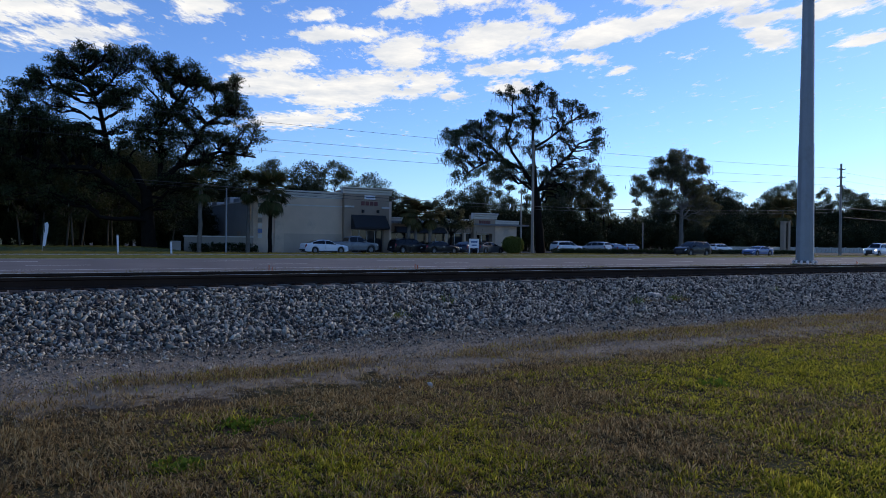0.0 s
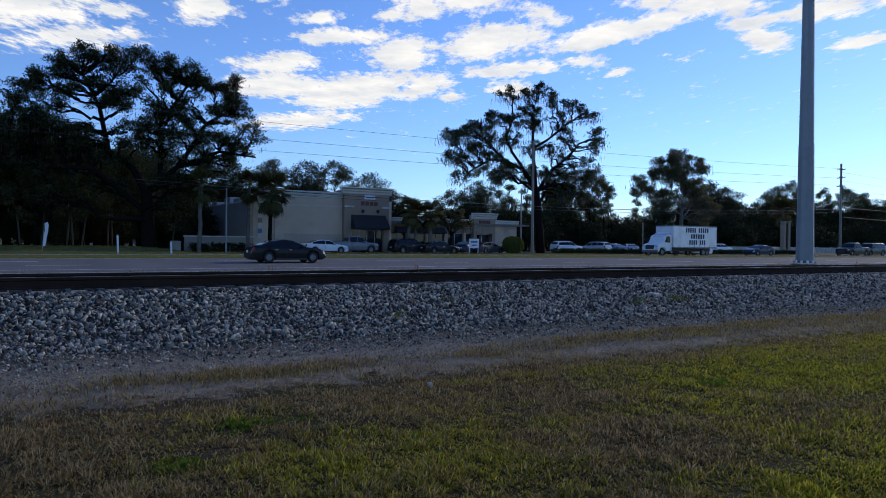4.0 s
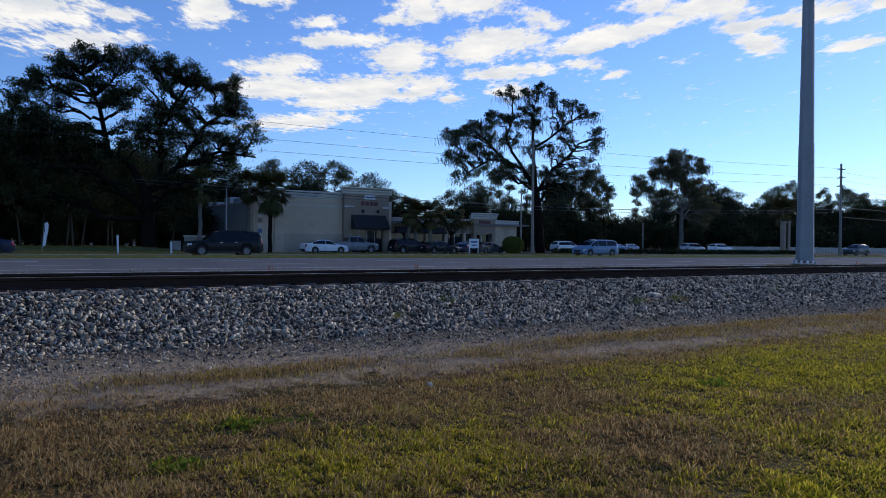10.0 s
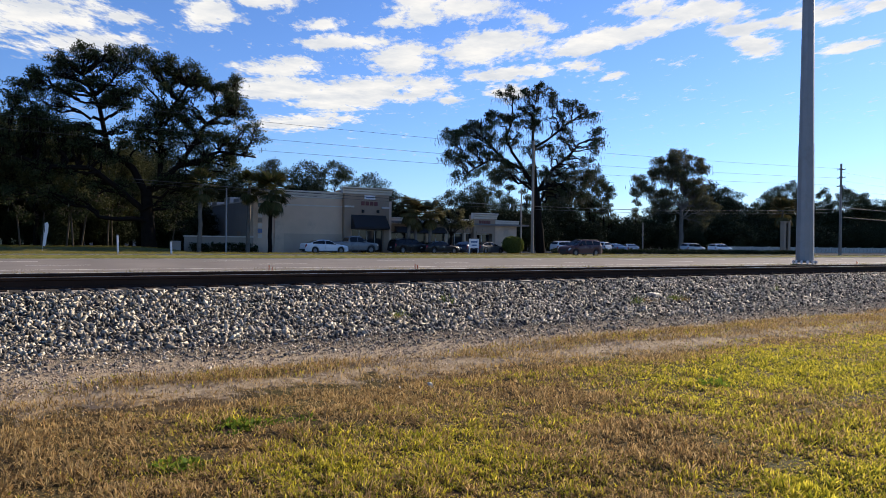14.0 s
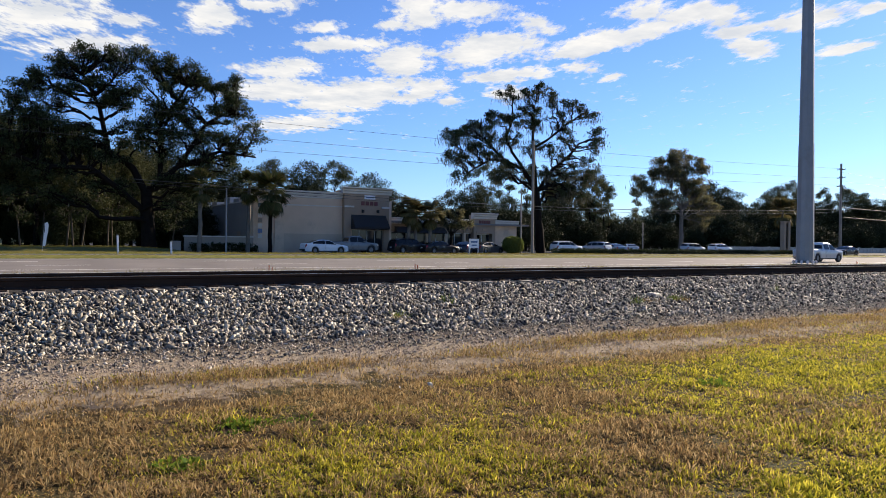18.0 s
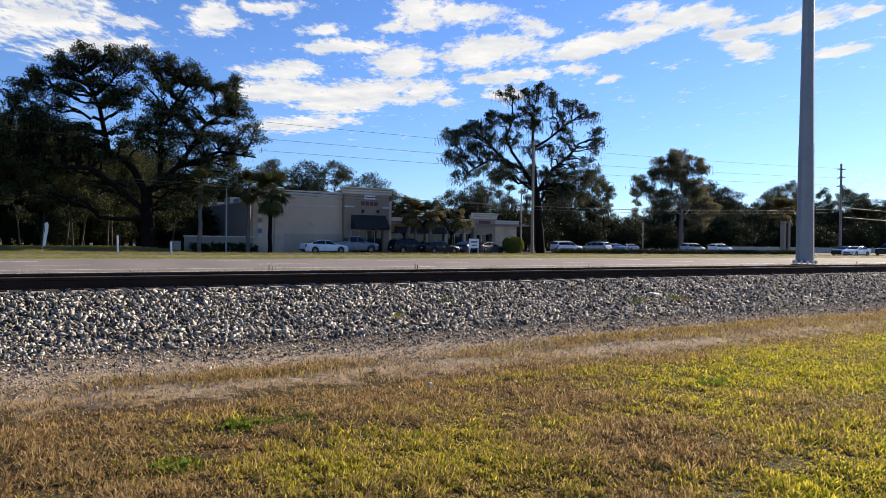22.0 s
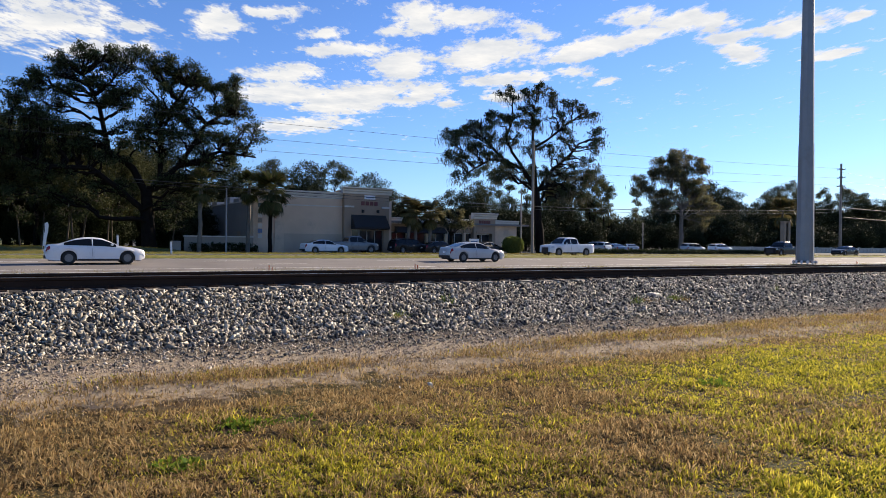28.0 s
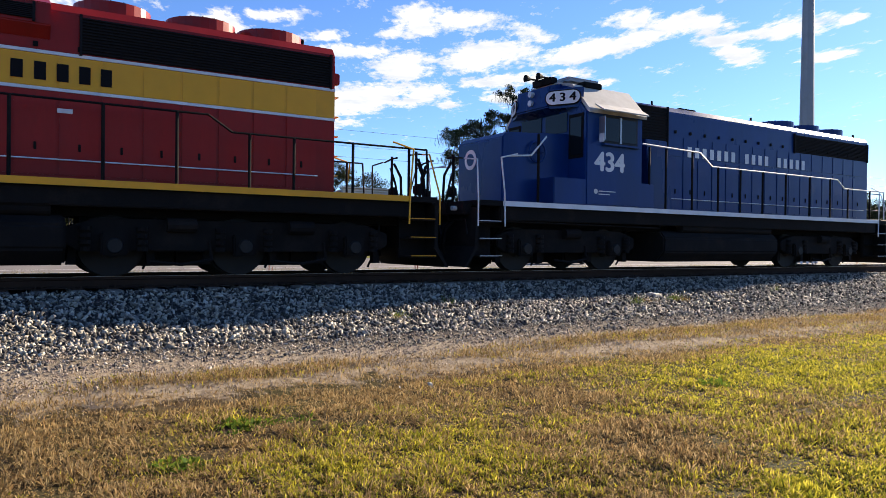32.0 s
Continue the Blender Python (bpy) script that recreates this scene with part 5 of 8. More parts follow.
# ---------------------------------------------------------------- overhead lines
def build_wire(a, b, sag, r=0.015):
    a, b = Vector(a), Vector(b)
    n = 24
    pts = []
    for i in range(n + 1):
        u = i / n
        p = a.lerp(b, u)
        p.z -= sag * 4 * u * (1 - u)
        pts.append(p)
    tb = Tubes()
    tb.limb([tuple(q) for q in pts], r, r, 5)
    tagged(tb.mesh("power_line", M_WIRE, None), "thin black overhead power line", "cable", "overhead lines")


for dy, z in ((0.0, 15.0), (0.9, 13.5), (-0.9, 12.1)):
    build_wire((120.3, 66 + dy, z), (-60, 69 + dy, z - 0.4), 1.6)
build_wire((120.3, 66.2, 8.2), (10.0, 69.0, 7.1), 1.3, 0.034)
build_wire((120.3, 65.8, 7.7), (10.0, 69.0, 6.8), 1.3, 0.018)
for dz in (0.0, -1.4, -2.8):
    build_wire((120.3, 66, 14.4 + dz), (260, 80, 17.0 + dz), 1.0)
for z in (8.4, 6.8):
    build_wire((120.3, 66, z), (160, 52, z - 1.6), 0.2, 0.085)

# ---------------------------------------------------------------- vehicles
M_TYRE = mat("tyre_rubber", (0.018, 0.018, 0.018), 0.85, var=0.2, scale=8, bump=0.2)
M_RIM = mat("alloy_rim", (0.2, 0.2, 0.21), 0.4, metal=0.8, var=0.1, bump=0)
M_CARGLASS = glass_mat("car_glass", (0.008, 0.01, 0.012), 0.03, 0.28)
M_LAMP = glass_mat("headlamp_glass", (0.55, 0.55, 0.55), 0.1)
M_LAMP_ON = glowing("lit_headlamp", (1.0, 0.86, 0.62), 6.0)
M_TAIL = glass_mat("tail_lamp_red", (0.25, 0.01, 0.01), 0.15)
M_PLASTIC = mat("black_plastic", (0.022, 0.022, 0.024), 0.55, var=0.15, bump=0.05)
M_CHROME = mat("chrome_trim", (0.55, 0.55, 0.56), 0.15, metal=1.0, var=0.05, bump=0)
PAINTS = {}


def paint(col):
    if col not in PAINTS:
        PAINTS[col] = mat("car_paint", col, 0.3, 0.0, var=0.06, scale=1.0, fine=12, bump=0.0, coat=0.6 if sum(col) > 0.3 else 0.12, spec=0.5 if sum(col) > 0.3 else 0.25)
    return PAINTS[col]


WHITE, SILVER, GREY, BLACK, NAVY, SKYBLUE, BLUE, DARKRED = ((0.72, 0.72, 0.72), (0.40, 0.41, 0.42), (0.055, 0.057, 0.06), (0.006, 0.006, 0.007),
    (0.012, 0.018, 0.045), (0.105, 0.19, 0.3), (0.05, 0.10, 0.24), (0.07, 0.03, 0.03))

# length, width, wheel radius, clearance, shares of the length from the front: axles, windscreen, side glass, rear glass
KINDS = {
    "sedan": (4.85, 1.84, 0.335, 0.2, (0.19, 0.775), (0.275, 0.44), (0.30, 0.545, 0.83), (0.70, 0.87)),
    "suv": (4.7, 1.88, 0.36, 0.25, (0.19, 0.78), (0.25, 0.40), (0.29, 0.50, 0.70, 0.93), (0.925, 0.97)),
    "minivan": (5.1, 1.98, 0.345, 0.22, (0.185, 0.785), (0.185, 0.36), (0.22, 0.41, 0.65, 0.94), (0.945, 0.975)),
    "long_suv": (5.65, 2.03, 0.40, 0.28, (0.18, 0.765), (0.25, 0.36), (0.285, 0.46, 0.65, 0.94), (0.945, 0.975)),
    "pickup": (5.85, 2.03, 0.41, 0.32, (0.17, 0.79), (0.25, 0.345), (0.28, 0.44, 0.60), (0.605, 0.625)),
    "coupe": (4.6, 1.92, 0.345, 0.17, (0.19, 0.78), (0.33, 0.49), (0.37, 0.62, 0.76), (0.66, 0.86)),
}
# the line over the bonnet, roof and tail, and the shoulder line under the glass: share of the length, height
ROOFLINE = {
    "sedan": ((0, 0.5), (0.008, 0.68), (0.035, 0.79), (0.12, 0.90), (0.27, 0.985), (0.36, 1.21), (0.45, 1.40), (0.54, 1.45), (0.62, 1.435), (0.72, 1.35), (0.82, 1.17), (0.88, 1.07), (0.965, 1.05), (0.99, 0.95), (1, 0.7)),
    "suv": ((0, 0.55), (0.008, 0.85), (0.03, 0.95), (0.10, 1.04), (0.245, 1.12), (0.33, 1.42), (0.40, 1.62), (0.48, 1.69), (0.6, 1.70), (0.8, 1.67), (0.92, 1.57), (0.965, 1.3), (0.985, 1.05), (1, 0.75)),
    "minivan": ((0, 0.5), (0.008, 0.76), (0.035, 0.88), (0.10, 1.0), (0.175, 1.1), (0.28, 1.42), (0.36, 1.64), (0.46, 1.74), (0.6, 1.75), (0.85, 1.71), (0.94, 1.6), (0.97, 1.3), (0.99, 1.0), (1, 0.7)),
    "long_suv": ((0, 0.6), (0.005, 1.0), (0.02, 1.08), (0.1, 1.15), (0.245, 1.2), (0.31, 1.55), (0.36, 1.81), (0.42, 1.9), (0.6, 1.92), (0.85, 1.9), (0.945, 1.84), (0.972, 1.5), (0.988, 1.15), (1, 0.8)),
    "pickup": ((0, 0.65), (0.005, 1.0), (0.02, 1.1), (0.1, 1.17), (0.245, 1.22), (0.30, 1.55), (0.345, 1.79), (0.39, 1.89), (0.48, 1.92), (0.56, 1.89), (0.60, 1.76), (0.622, 1.35), (0.63, 1.25), (0.99, 1.25), (1, 1.15)),
    "coupe": ((0, 0.45), (0.008, 0.62), (0.04, 0.73), (0.15, 0.84), (0.32, 0.92), (0.42, 1.14), (0.50, 1.26), (0.57, 1.30), (0.66, 1.26), (0.8, 1.08), (0.92, 0.98), (0.98, 0.95), (1, 0.65)),
}
SHOULDER = {"sedan": (0.74, 0.90, 0.95, 1.01), "suv": (0.9, 1.06, 1.10, 1.14), "minivan": (0.82, 1.02, 1.05, 1.08), "long_suv": (1.02, 1.14, 1.18, 1.2),
            "pickup": (1.04, 1.16, 1.2, 1.22), "coupe": (0.68, 0.85, 0.89, 0.95)}


def wheel_on(car, x, y, r, proto):
    """Tyre and rim under one wheel part; later wheels share the meshes."""
    w = thing_part("wheel", car)
    w.matrix_basis = pose(x, y, r, 0, 0, 0 if y < 0 else 180)
    if not proto:
        bm = bm_new()
        wd = 0.11
        prof = [(r * 0.62, -wd), (r * 0.9, -wd), (r, -wd * 0.7), (r, wd * 0.7), (r * 0.9, wd), (r * 0.62, wd)]
        n, rings = 20, []
        for rr, yy in prof:
            rings.append([bm.verts.new((rr * math.cos(2 * math.pi * i / n), yy, rr * math.sin(2 * math.pi * i / n))) for i in range(n)])
        for a, b in zip(rings[:-1], rings[1:]):
            for i in range(n):
                bm.faces.new((a[i], a[(i + 1) % n], b[(i + 1) % n], b[i]))
        proto.append(part("tyre", bm, M_TYRE, w, smooth=True))
        bm = bm_new()
        tube(bm, (0, -wd * 0.55, 0), (0, wd * 0.4, 0), r * 0.62, seg=20)
        for k in range(5):
            a = 2 * math.pi * k / 5
            box(bm, 0.05, r * 0.6, -wd * 0.85, -wd * 0.5, -0.03, 0.03, m=Matrix.Rotation(a, 4, "Y"))
        tube(bm, (0, -wd * 0.9, 0), (0, -wd * 0.5, 0), 0.07, seg=10)
        proto.append(part("rim", bm, M_RIM, w))
    else:
        twin(proto[0], w, Matrix())
        twin(proto[1], w, Matrix())


def quad_panel(pts, lift, thick=0.006):
    """A thin slab on four corners, pushed out along its own normal."""
    p = [Vector(q) for q in pts]
    n = (p[1] - p[0]).cross(p[3] - p[0]).normalized()
    bm = bm_new()
    A = [bm.verts.new(q + n * lift) for q in p]
    B = [bm.verts.new(q + n * (lift - thick)) for q in p]
    bm.faces.new(A)
    bm.faces.new(B[::-1])
    for i in range(4):
        j = (i + 1) % 4
        bm.faces.new((A[j], A[i], B[i], B[j]))
    return bm


def car_ring(kind, u):
    """Half the cross-section at a share of the length, from the sill up to the roof's middle, as (y, z)."""
    L, W, r, clear, axles = KINDS[kind][:5]
    line = ROOFLINE[kind]
    top = float(np.interp(u, [p[0] for p in line], [p[1] for p in line]))
    sh = min(float(np.interp(u, (0.03, 0.24, 0.5, 0.9), SHOULDER[kind])), top - 0.035)
    high = max(p[1] for p in line)
    x = L * (0.5 - u)
    low = clear + 0.12 * max(0.0, 1 - min(u, 1 - u) / 0.05)
    arch = r + 0.055
    for ax in axles:
        dx = x - L * (0.5 - ax)
        if abs(dx) < arch:
            low = max(low, r + math.sqrt(arch * arch - dx * dx))
    end = min(u, 1 - u) * L
    w = W / 2 * (1 - 0.20 * max(0.0, 1 - end / 0.55) ** 2)
    k = min(1.0, max(0.0, (top - sh) / (high - sh + 0.001)))
    yr = w * (0.92 - 0.20 * k)
    mid = max((low + sh) * 0.5, low + 0.02)
    return [(w * 0.80, low), (w * 0.965, low + 0.01), (w, mid), (w * 0.99, max(mid + 0.01, sh - 0.12)), (w * 0.945, sh), (yr, sh + (top - sh) * 0.86), (yr * 0.87, sh + (top - sh) * 0.975), (0.0, top)]


def car_patch(kind, u0, u1, seg, v0, v1, side, lift, n=8):
    """A curved panel on the shell: shares u of the length, and v along one segment of the ring (side 0: right across)."""
    L = KINDS[kind][0]
    bm, rows = bm_new(), []
    for i in range(n + 1):
        u = u0 + (u1 - u0) * i / n
        ring = car_ring(kind, u)
        x = L * (0.5 - u)
        if side:
            (y0, z0), (y1, z1) = ring[seg], ring[seg + 1]
            pts = [(side * (y0 + (y1 - y0) * v + lift), z0 + (z1 - z0) * v) for v in (v0, (v0 + v1) / 2, v1)]
        else:
            (y0, z0), (y1, z1) = ring[6], ring[7]
            pts = [(s * (y0 * (1 - v)), z0 + (z1 - z0) * v + lift) for s, v in ((1, v0), (1, 0.5), (1, 1.0), (-1, 0.5), (-1, v0))]
        rows.append([bm.verts.new((x, y, z)) for y, z in pts])
    for a, b in zip(rows[:-1], rows[1:]):
        for i in range(len(a) - 1):
            bm.faces.new((a[i], b[i], b[i + 1], a[i + 1]) if side >= 0 else (a[i + 1], b[i + 1], b[i], a[i]))
    bmesh.ops.recalc_face_normals(bm, faces=bm.faces[:])
    return bm


SHELLS = {}


def car_shell(kind):
    """The painted shell: rings joined along the length, with open wheel arches."""
    if kind not in SHELLS:
        L, W, r, clear, axles = KINDS[kind][:5]
        us = sorted({round(i / 60, 4) for i in range(61)} | {p[0] for p in ROOFLINE[kind]} | {0.004, 0.996}
                    | {round(ax + s * (r + 0.055) * k / L, 4) for ax in axles for s in (-1, 1) for k in (0.3, 0.55, 0.75, 0.9, 0.98, 1.02)})
        bm, rows = bm_new(), []
        for u in us:
            ring = car_ring(kind, u)
            full = [(-y, z) for y, z in ring] + [(y, z) for y, z in ring[-2::-1]]
            rows.append([bm.verts.new((L * (0.5 - u), y, z)) for y, z in full])
        for a, b in zip(rows[:-1], rows[1:]):
            for i in range(len(a) - 1):
                bm.faces.new((a[i], a[i + 1], b[i + 1], b[i]))
        bm.faces.new(rows[0])
        bm.faces.new(rows[-1][::-1])
        bmesh.ops.recalc_face_normals(bm, faces=bm.faces[:])
        me = bpy.data.meshes.new("body")
        bm.to_mesh(me)
        bm.free()
        me.polygons.foreach_set("use_smooth", [True] * len(me.polygons))
        me.set_sharp_from_angle(angle=radians(32))
        SHELLS[kind] = me
    return SHELLS[kind].copy()


def build_car(kind, col, label, m, group="", lit=False, name=None, category=None):
    L, W, r, clear, axles, screen, side, rear = KINDS[kind]
    nice = {"suv": "sport_utility_car", "long_suv": "sport_utility_car"}.get(kind, kind)
    car = thing(name or nice, m, label, category or {"minivan": "minivan", "pickup": "pickup truck"}.get(kind, "car"), group)
    X = lambda s: L / 2 - s * L          # the front looks along +x
    hw = W / 2
    pm = paint(col)
    me = car_shell(kind)
    me.materials.append(pm)
    body = new("body", me)
    body.parent = car
    belt = SHOULDER[kind][2]
    nose, tail = SHOULDER[kind][0], SHOULDER[kind][3]
    for s in (-1, 1):
        for u0, u1 in zip(side[:-1], side[1:]):
            part("side_window", car_patch(kind, u0 + 0.006, u1 - 0.006, 4, 0.06, 0.93, s, 0.008, 10), M_CARGLASS, car, smooth=True)
    part("windscreen", car_patch(kind, screen[0], screen[1], 6, 0.0, 1, 0, 0.012), M_CARGLASS, car, smooth=True)
    part("rear_window", car_patch(kind, rear[0], rear[1], 6, 0.0, 1, 0, 0.012), M_CARGLASS, car, smooth=True)
    for s in (-1, 1):
        part("headlamp", car_patch(kind, 0.006, 0.055, 3, -0.6, 0.55, s, 0.012, 4), M_LAMP_ON if lit else M_LAMP, car)
        part("tail_lamp", car_patch(kind, 0.955, 0.996, 3, -0.9, 0.6, s, 0.012, 4), M_TAIL, car)
        part("mirror", box(bm_new(), X(side[0]) - 0.32, X(side[0]) - 0.16, s * (hw + 0.06) - 0.09, s * (hw + 0.06) + 0.09, belt + 0.03, belt + 0.17, 0.04), pm, car)
        part("side_sill", box(bm_new(), X(axles[1]) + r + 0.06, X(axles[0]) - r - 0.06, s * (hw - 0.05) - 0.03, s * (hw - 0.05) + 0.045, clear - 0.02, clear + 0.1, 0.01), M_PLASTIC, car)
        for u in side[1:3] if len(side) > 3 else (side[1] - 0.01, side[1] + 0.17):
            part("door_handle", box(bm_new(), X(u) + 0.06, X(u) + 0.26, s * hw - 0.02, s * hw + 0.012, belt - 0.17, belt - 0.135, 0.008), M_CHROME if sum(col) < 0.3 else pm, car)
        for u in side[1:-1]:
            part("door_gap", car_patch(kind, u - 0.0012, u + 0.0012, 2, -0.6, 1.0, s, 0.004, 1), M_PLASTIC, car)
    part("grille", box(bm_new(), L / 2 - 0.08, L / 2 + 0.006, -hw * 0.5, hw * 0.5, 0.36, nose - 0.16, 0.02), M_PLASTIC, car)
    part("rear_bumper", box(bm_new(), -L / 2 - 0.03, -L / 2 + 0.1, -hw * 0.8, hw * 0.8, clear + 0.1, clear + 0.28, 0.03), M_PLASTIC if kind != "pickup" else M_CHROME, car)
    part("number_plate", box(bm_new(), -L / 2 - 0.035, -L / 2 + 0.02, -0.15, 0.15, 0.62, 0.77), M_SIGN_WHITE, car)
    if kind == "pickup":
        part("bed_opening", box(bm_new(), -L / 2 + 0.12, X(0.64), -hw + 0.16, hw - 0.16, 1.2, 1.262), M_PLASTIC, car)
    if kind in ("long_suv", "suv"):
        for s in (-1, 1):
            y, z0, z1 = s * hw * 0.66, max(p[1] for p in ROOFLINE[kind]) - 0.04, max(p[1] for p in ROOFLINE[kind]) + 0.05
            part("roof_rail", pipe(bm_new(), [(X(0.88), y, z0 - 0.03), (X(0.86), y, z1 - 0.03), (X(0.5), y, z1), (X(0.46), y, z0)], 0.02), M_PLASTIC, car)
    proto = []
    for ax in axles:
        for s in (-1, 1):
            wheel_on(car, X(ax), s * (hw - 0.11), r, proto)
    part("underbody", box(bm_new(), -L / 2 + 0.2, L / 2 - 0.2, -hw + 0.24, hw - 0.24, clear - 0.02, SHOULDER[kind][0]), M_PLASTIC, car)
    return car


def build_box_truck(m):
    t = thing("box_truck", m, "white removal box truck with navy lettering bars on its side", "truck")
    pm = paint((0.74, 0.75, 0.76))
    navy = mat("navy_sign_paint", (0.008, 0.012, 0.05), 0.5, var=0.1, bump=0)
    part("cargo_box", box(bm_new(), -4.9, 2.55, -1.24, 1.24, 0.97, 3.42, 0.03), pm, t)
    for z0, z1 in ((0.93, 1.05), (3.33, 3.45)):
        part("box_rail", box(bm_new(), -4.92, 2.57, -1.26, 1.26, z0, z1, 0.01), M_RIM, t)
    for k in range(9):
        for s in (-1, 1):
            x = -4.5 + k * 0.88
            part("side_rib", box(bm_new(), x - 0.02, x + 0.02, s * 1.243 - 0.006, s * 1.243 + 0.006, 1.06, 1.3), M_RIM, t)
    part("chassis", box(bm_new(), -4.7, 4.1, -0.45, 0.45, 0.55, 0.93), M_PLASTIC, t)
    part("side_guard", box(bm_new(), -1.8, 2.2, -1.2, -1.1, 0.55, 0.93, 0.02), M_PLASTIC, t)
    def cab_part(name, bm, material, parent):
        # a short medium-duty cab: drawn long, then drawn in
        bmesh.ops.transform(bm, matrix=Matrix(((0.83, 0, 0, 0.22), (0, 1, 0, 0), (0, 0, 0.87, 0), (0, 0, 0, 1))), verts=bm.verts)
        part(name, bm, material, parent)
    low = [(4.65 + 0.6 * math.cos(math.pi * (1 - k / 8)), 0.55 + 0.6 * math.sin(math.pi * (1 - k / 8))) for k in range(9)]
    outline = [(2.85, 0.72), (3.9, 0.72)] + low + [(5.55, 0.6), (5.68, 0.85), (5.66, 1.2), (5.52, 1.48), (5.1, 1.6), (4.55, 1.7), (4.42, 1.78), (4.05, 2.5), (3.9, 2.68), (3.6, 2.76), (2.95, 2.78), (2.85, 2.7)]
    cab_part("cab", prism(bm_new(), outline, "y", -1.1, 1.1, 0.07), pm, t)
    for s in (-1, 1):
        y = s * 1.103
        pts = [(4.28, y, 1.78), (3.2, y, 1.72), (3.2, y, 2.55), (3.92, y, 2.55)]
        cab_part("cab_window", quad_panel(pts if s > 0 else pts[::-1], 0.005), M_CARGLASS, t)
        cab_part("headlamp", box(bm_new(), 5.45, 5.67, s * 0.88 - 0.16, s * 0.88 + 0.2, 1.12, 1.36, 0.03), M_LAMP, t)
        cab_part("mirror", box(bm_new(), 4.15, 4.3, s * 1.36 - 0.09, s * 1.36 + 0.09, 1.85, 2.3, 0.03), M_PLASTIC, t)
        cab_part("door_gap", box(bm_new(), 3.06, 3.08, s * 1.1 - 0.004, s * 1.1 + 0.004, 0.85, 2.6), M_PLASTIC, t)
        cab_part("step", box(bm_new(), 3.1, 3.95, s * 1.02 - 0.1, s * 1.02 + 0.1, 0.5, 0.62, 0.02), M_PLASTIC, t)
    cab_part("windscreen", quad_panel([(4.40, 0.98, 1.84), (4.40, -0.98, 1.84), (4.06, -0.92, 2.5), (4.06, 0.92, 2.5)], 0.022), M_CARGLASS, t)
    cab_part("bumper", box(bm_new(), 5.5, 5.78, -1.1, 1.1, 0.48, 0.78, 0.04), M_RIM, t)
    cab_part("grille", box(bm_new(), 5.5, 5.69, -0.6, 0.6, 0.9, 1.42, 0.02), M_PLASTIC, t)
    cab_part("air_deflector", prism(bm_new(), [(2.95, 2.78), (3.7, 2.78), (2.95, 3.15)], "y", -0.9, 0.9, 0.03), pm, t)
    proto = []
    for x, y in ((4.08, -0.98), (4.08, 0.98), (-2.7, -1.06), (-2.7, 1.06)):
        wheel_on(t, x, y, 0.46, proto)
    # three rows of lettering bars on both sides
    for s in (-1, 1):
        for z, h, x0, x1, n, gap in ((2.95, 0.54, -3.45, 0.55, 11, 5), (2.26, 0.5, -2.75, -0.3, 6, -1), (1.58, 0.5, -2.9, -0.05, 8, 3)):
            w = (x1 - x0) / n
            for i in range(n):
                if i != gap:
                    xa = x0 + i * w
                    part("lettering", box(bm_new(), xa + 0.06, xa + w - 0.06, s * 1.243 - 0.004, s * 1.243 + 0.004, z - h / 2, z + h / 2), navy, t)
    return t


def parked(kind, col, x, y, turn, label, **k):
    return build_car(kind, col, label, pose(x, y, ground_z(x, y), 0, 0, turn), "parked cars", **k)


parked("sedan", WHITE, 28.65, 69.2, 0, "white parked sedan facing along the building")
parked("pickup", (0.15, 0.16, 0.165), 32.5, 70.9, 0, "silver-grey parked pickup beside a white sedan")
parked("suv", BLACK, 39.1, 69.9, 4, "black parked sport utility car near young trees")
parked("sedan", BLACK, 42.6, 69.0, 5, "black parked sedan with pale headlamps")
parked("sedan", NAVY, 47.4, 70.6, 40, "dark blue parked sedan end on")
parked("sedan", GREY, 50.2, 70.2, 15, "dark grey parked sedan beside a clipped bush")
parked("suv", WHITE, 66.3, 74, 0, "white parked sport utility car behind a low hedge")
parked("suv", SILVER, 72.2, 74.5, 100, "silver parked sport utility car behind a low hedge")
parked("sedan", SKYBLUE, 75.2, 74, 80, "pale blue parked sedan behind a low hedge")
parked("sedan", SILVER, 79.6, 75, 60, "silver parked sedan behind a low hedge")
parked("suv", SILVER, 99.0, 79, 0, "silver parked sport utility car in front of dark woods")
parked("suv", WHITE, 106.8, 79.5, 0, "white parked sport utility car in front of dark woods")

# ---------------------------------------------------------------- locomotives
M_LOCO_RED = mat("dusty_red_enamel", (0.27, 0.0125, 0.009), 0.36, var=0.28, scale=0.9, fine=14, bump=0.05, dirt=(0.15, 0.015, 0.011), spec=0.2, stretch=(1, 1, 0.35))
M_LOCO_YELLOW = mat("golden_yellow_enamel", (0.74, 0.34, 0.014), 0.36, var=0.1, scale=0.8, fine=9, bump=0.04, dirt=(0.52, 0.25, 0.02), spec=0.3)
M_LOCO_BLUE = mat("dusty_blue_enamel", (0.004, 0.03, 0.14), 0.3, var=0.28, scale=0.9, fine=14, bump=0.05, dirt=(0.008, 0.028, 0.1), spec=0.2, stretch=(1, 1, 0.35))
M_LOCO_WHITE = mat("white_enamel", (0.66, 0.66, 0.66), 0.5, var=0.12, scale=2, fine=15, bump=0.03)
M_LOCO_BLACK = mat("sooty_black_running_gear", (0.008, 0.0072, 0.007), 0.85, var=0.35, scale=2, fine=14, bump=0.25, dirt=(0.024, 0.018, 0.015), spec=0.15)
M_GRILLE = mat("radiator_grille", (0.012, 0.011, 0.012), 0.8, var=0.3, scale=4, fine=30, bump=0.2, spec=0.15)
M_LETTER = mat("black_lettering", (0.008, 0.007, 0.008), 0.7, var=0.1, bump=0, spec=0.1)
M_FADED = mat("faded_black_numerals", (0.045, 0.018, 0.016), 0.6, var=0.3, scale=3, bump=0, spec=0.3)
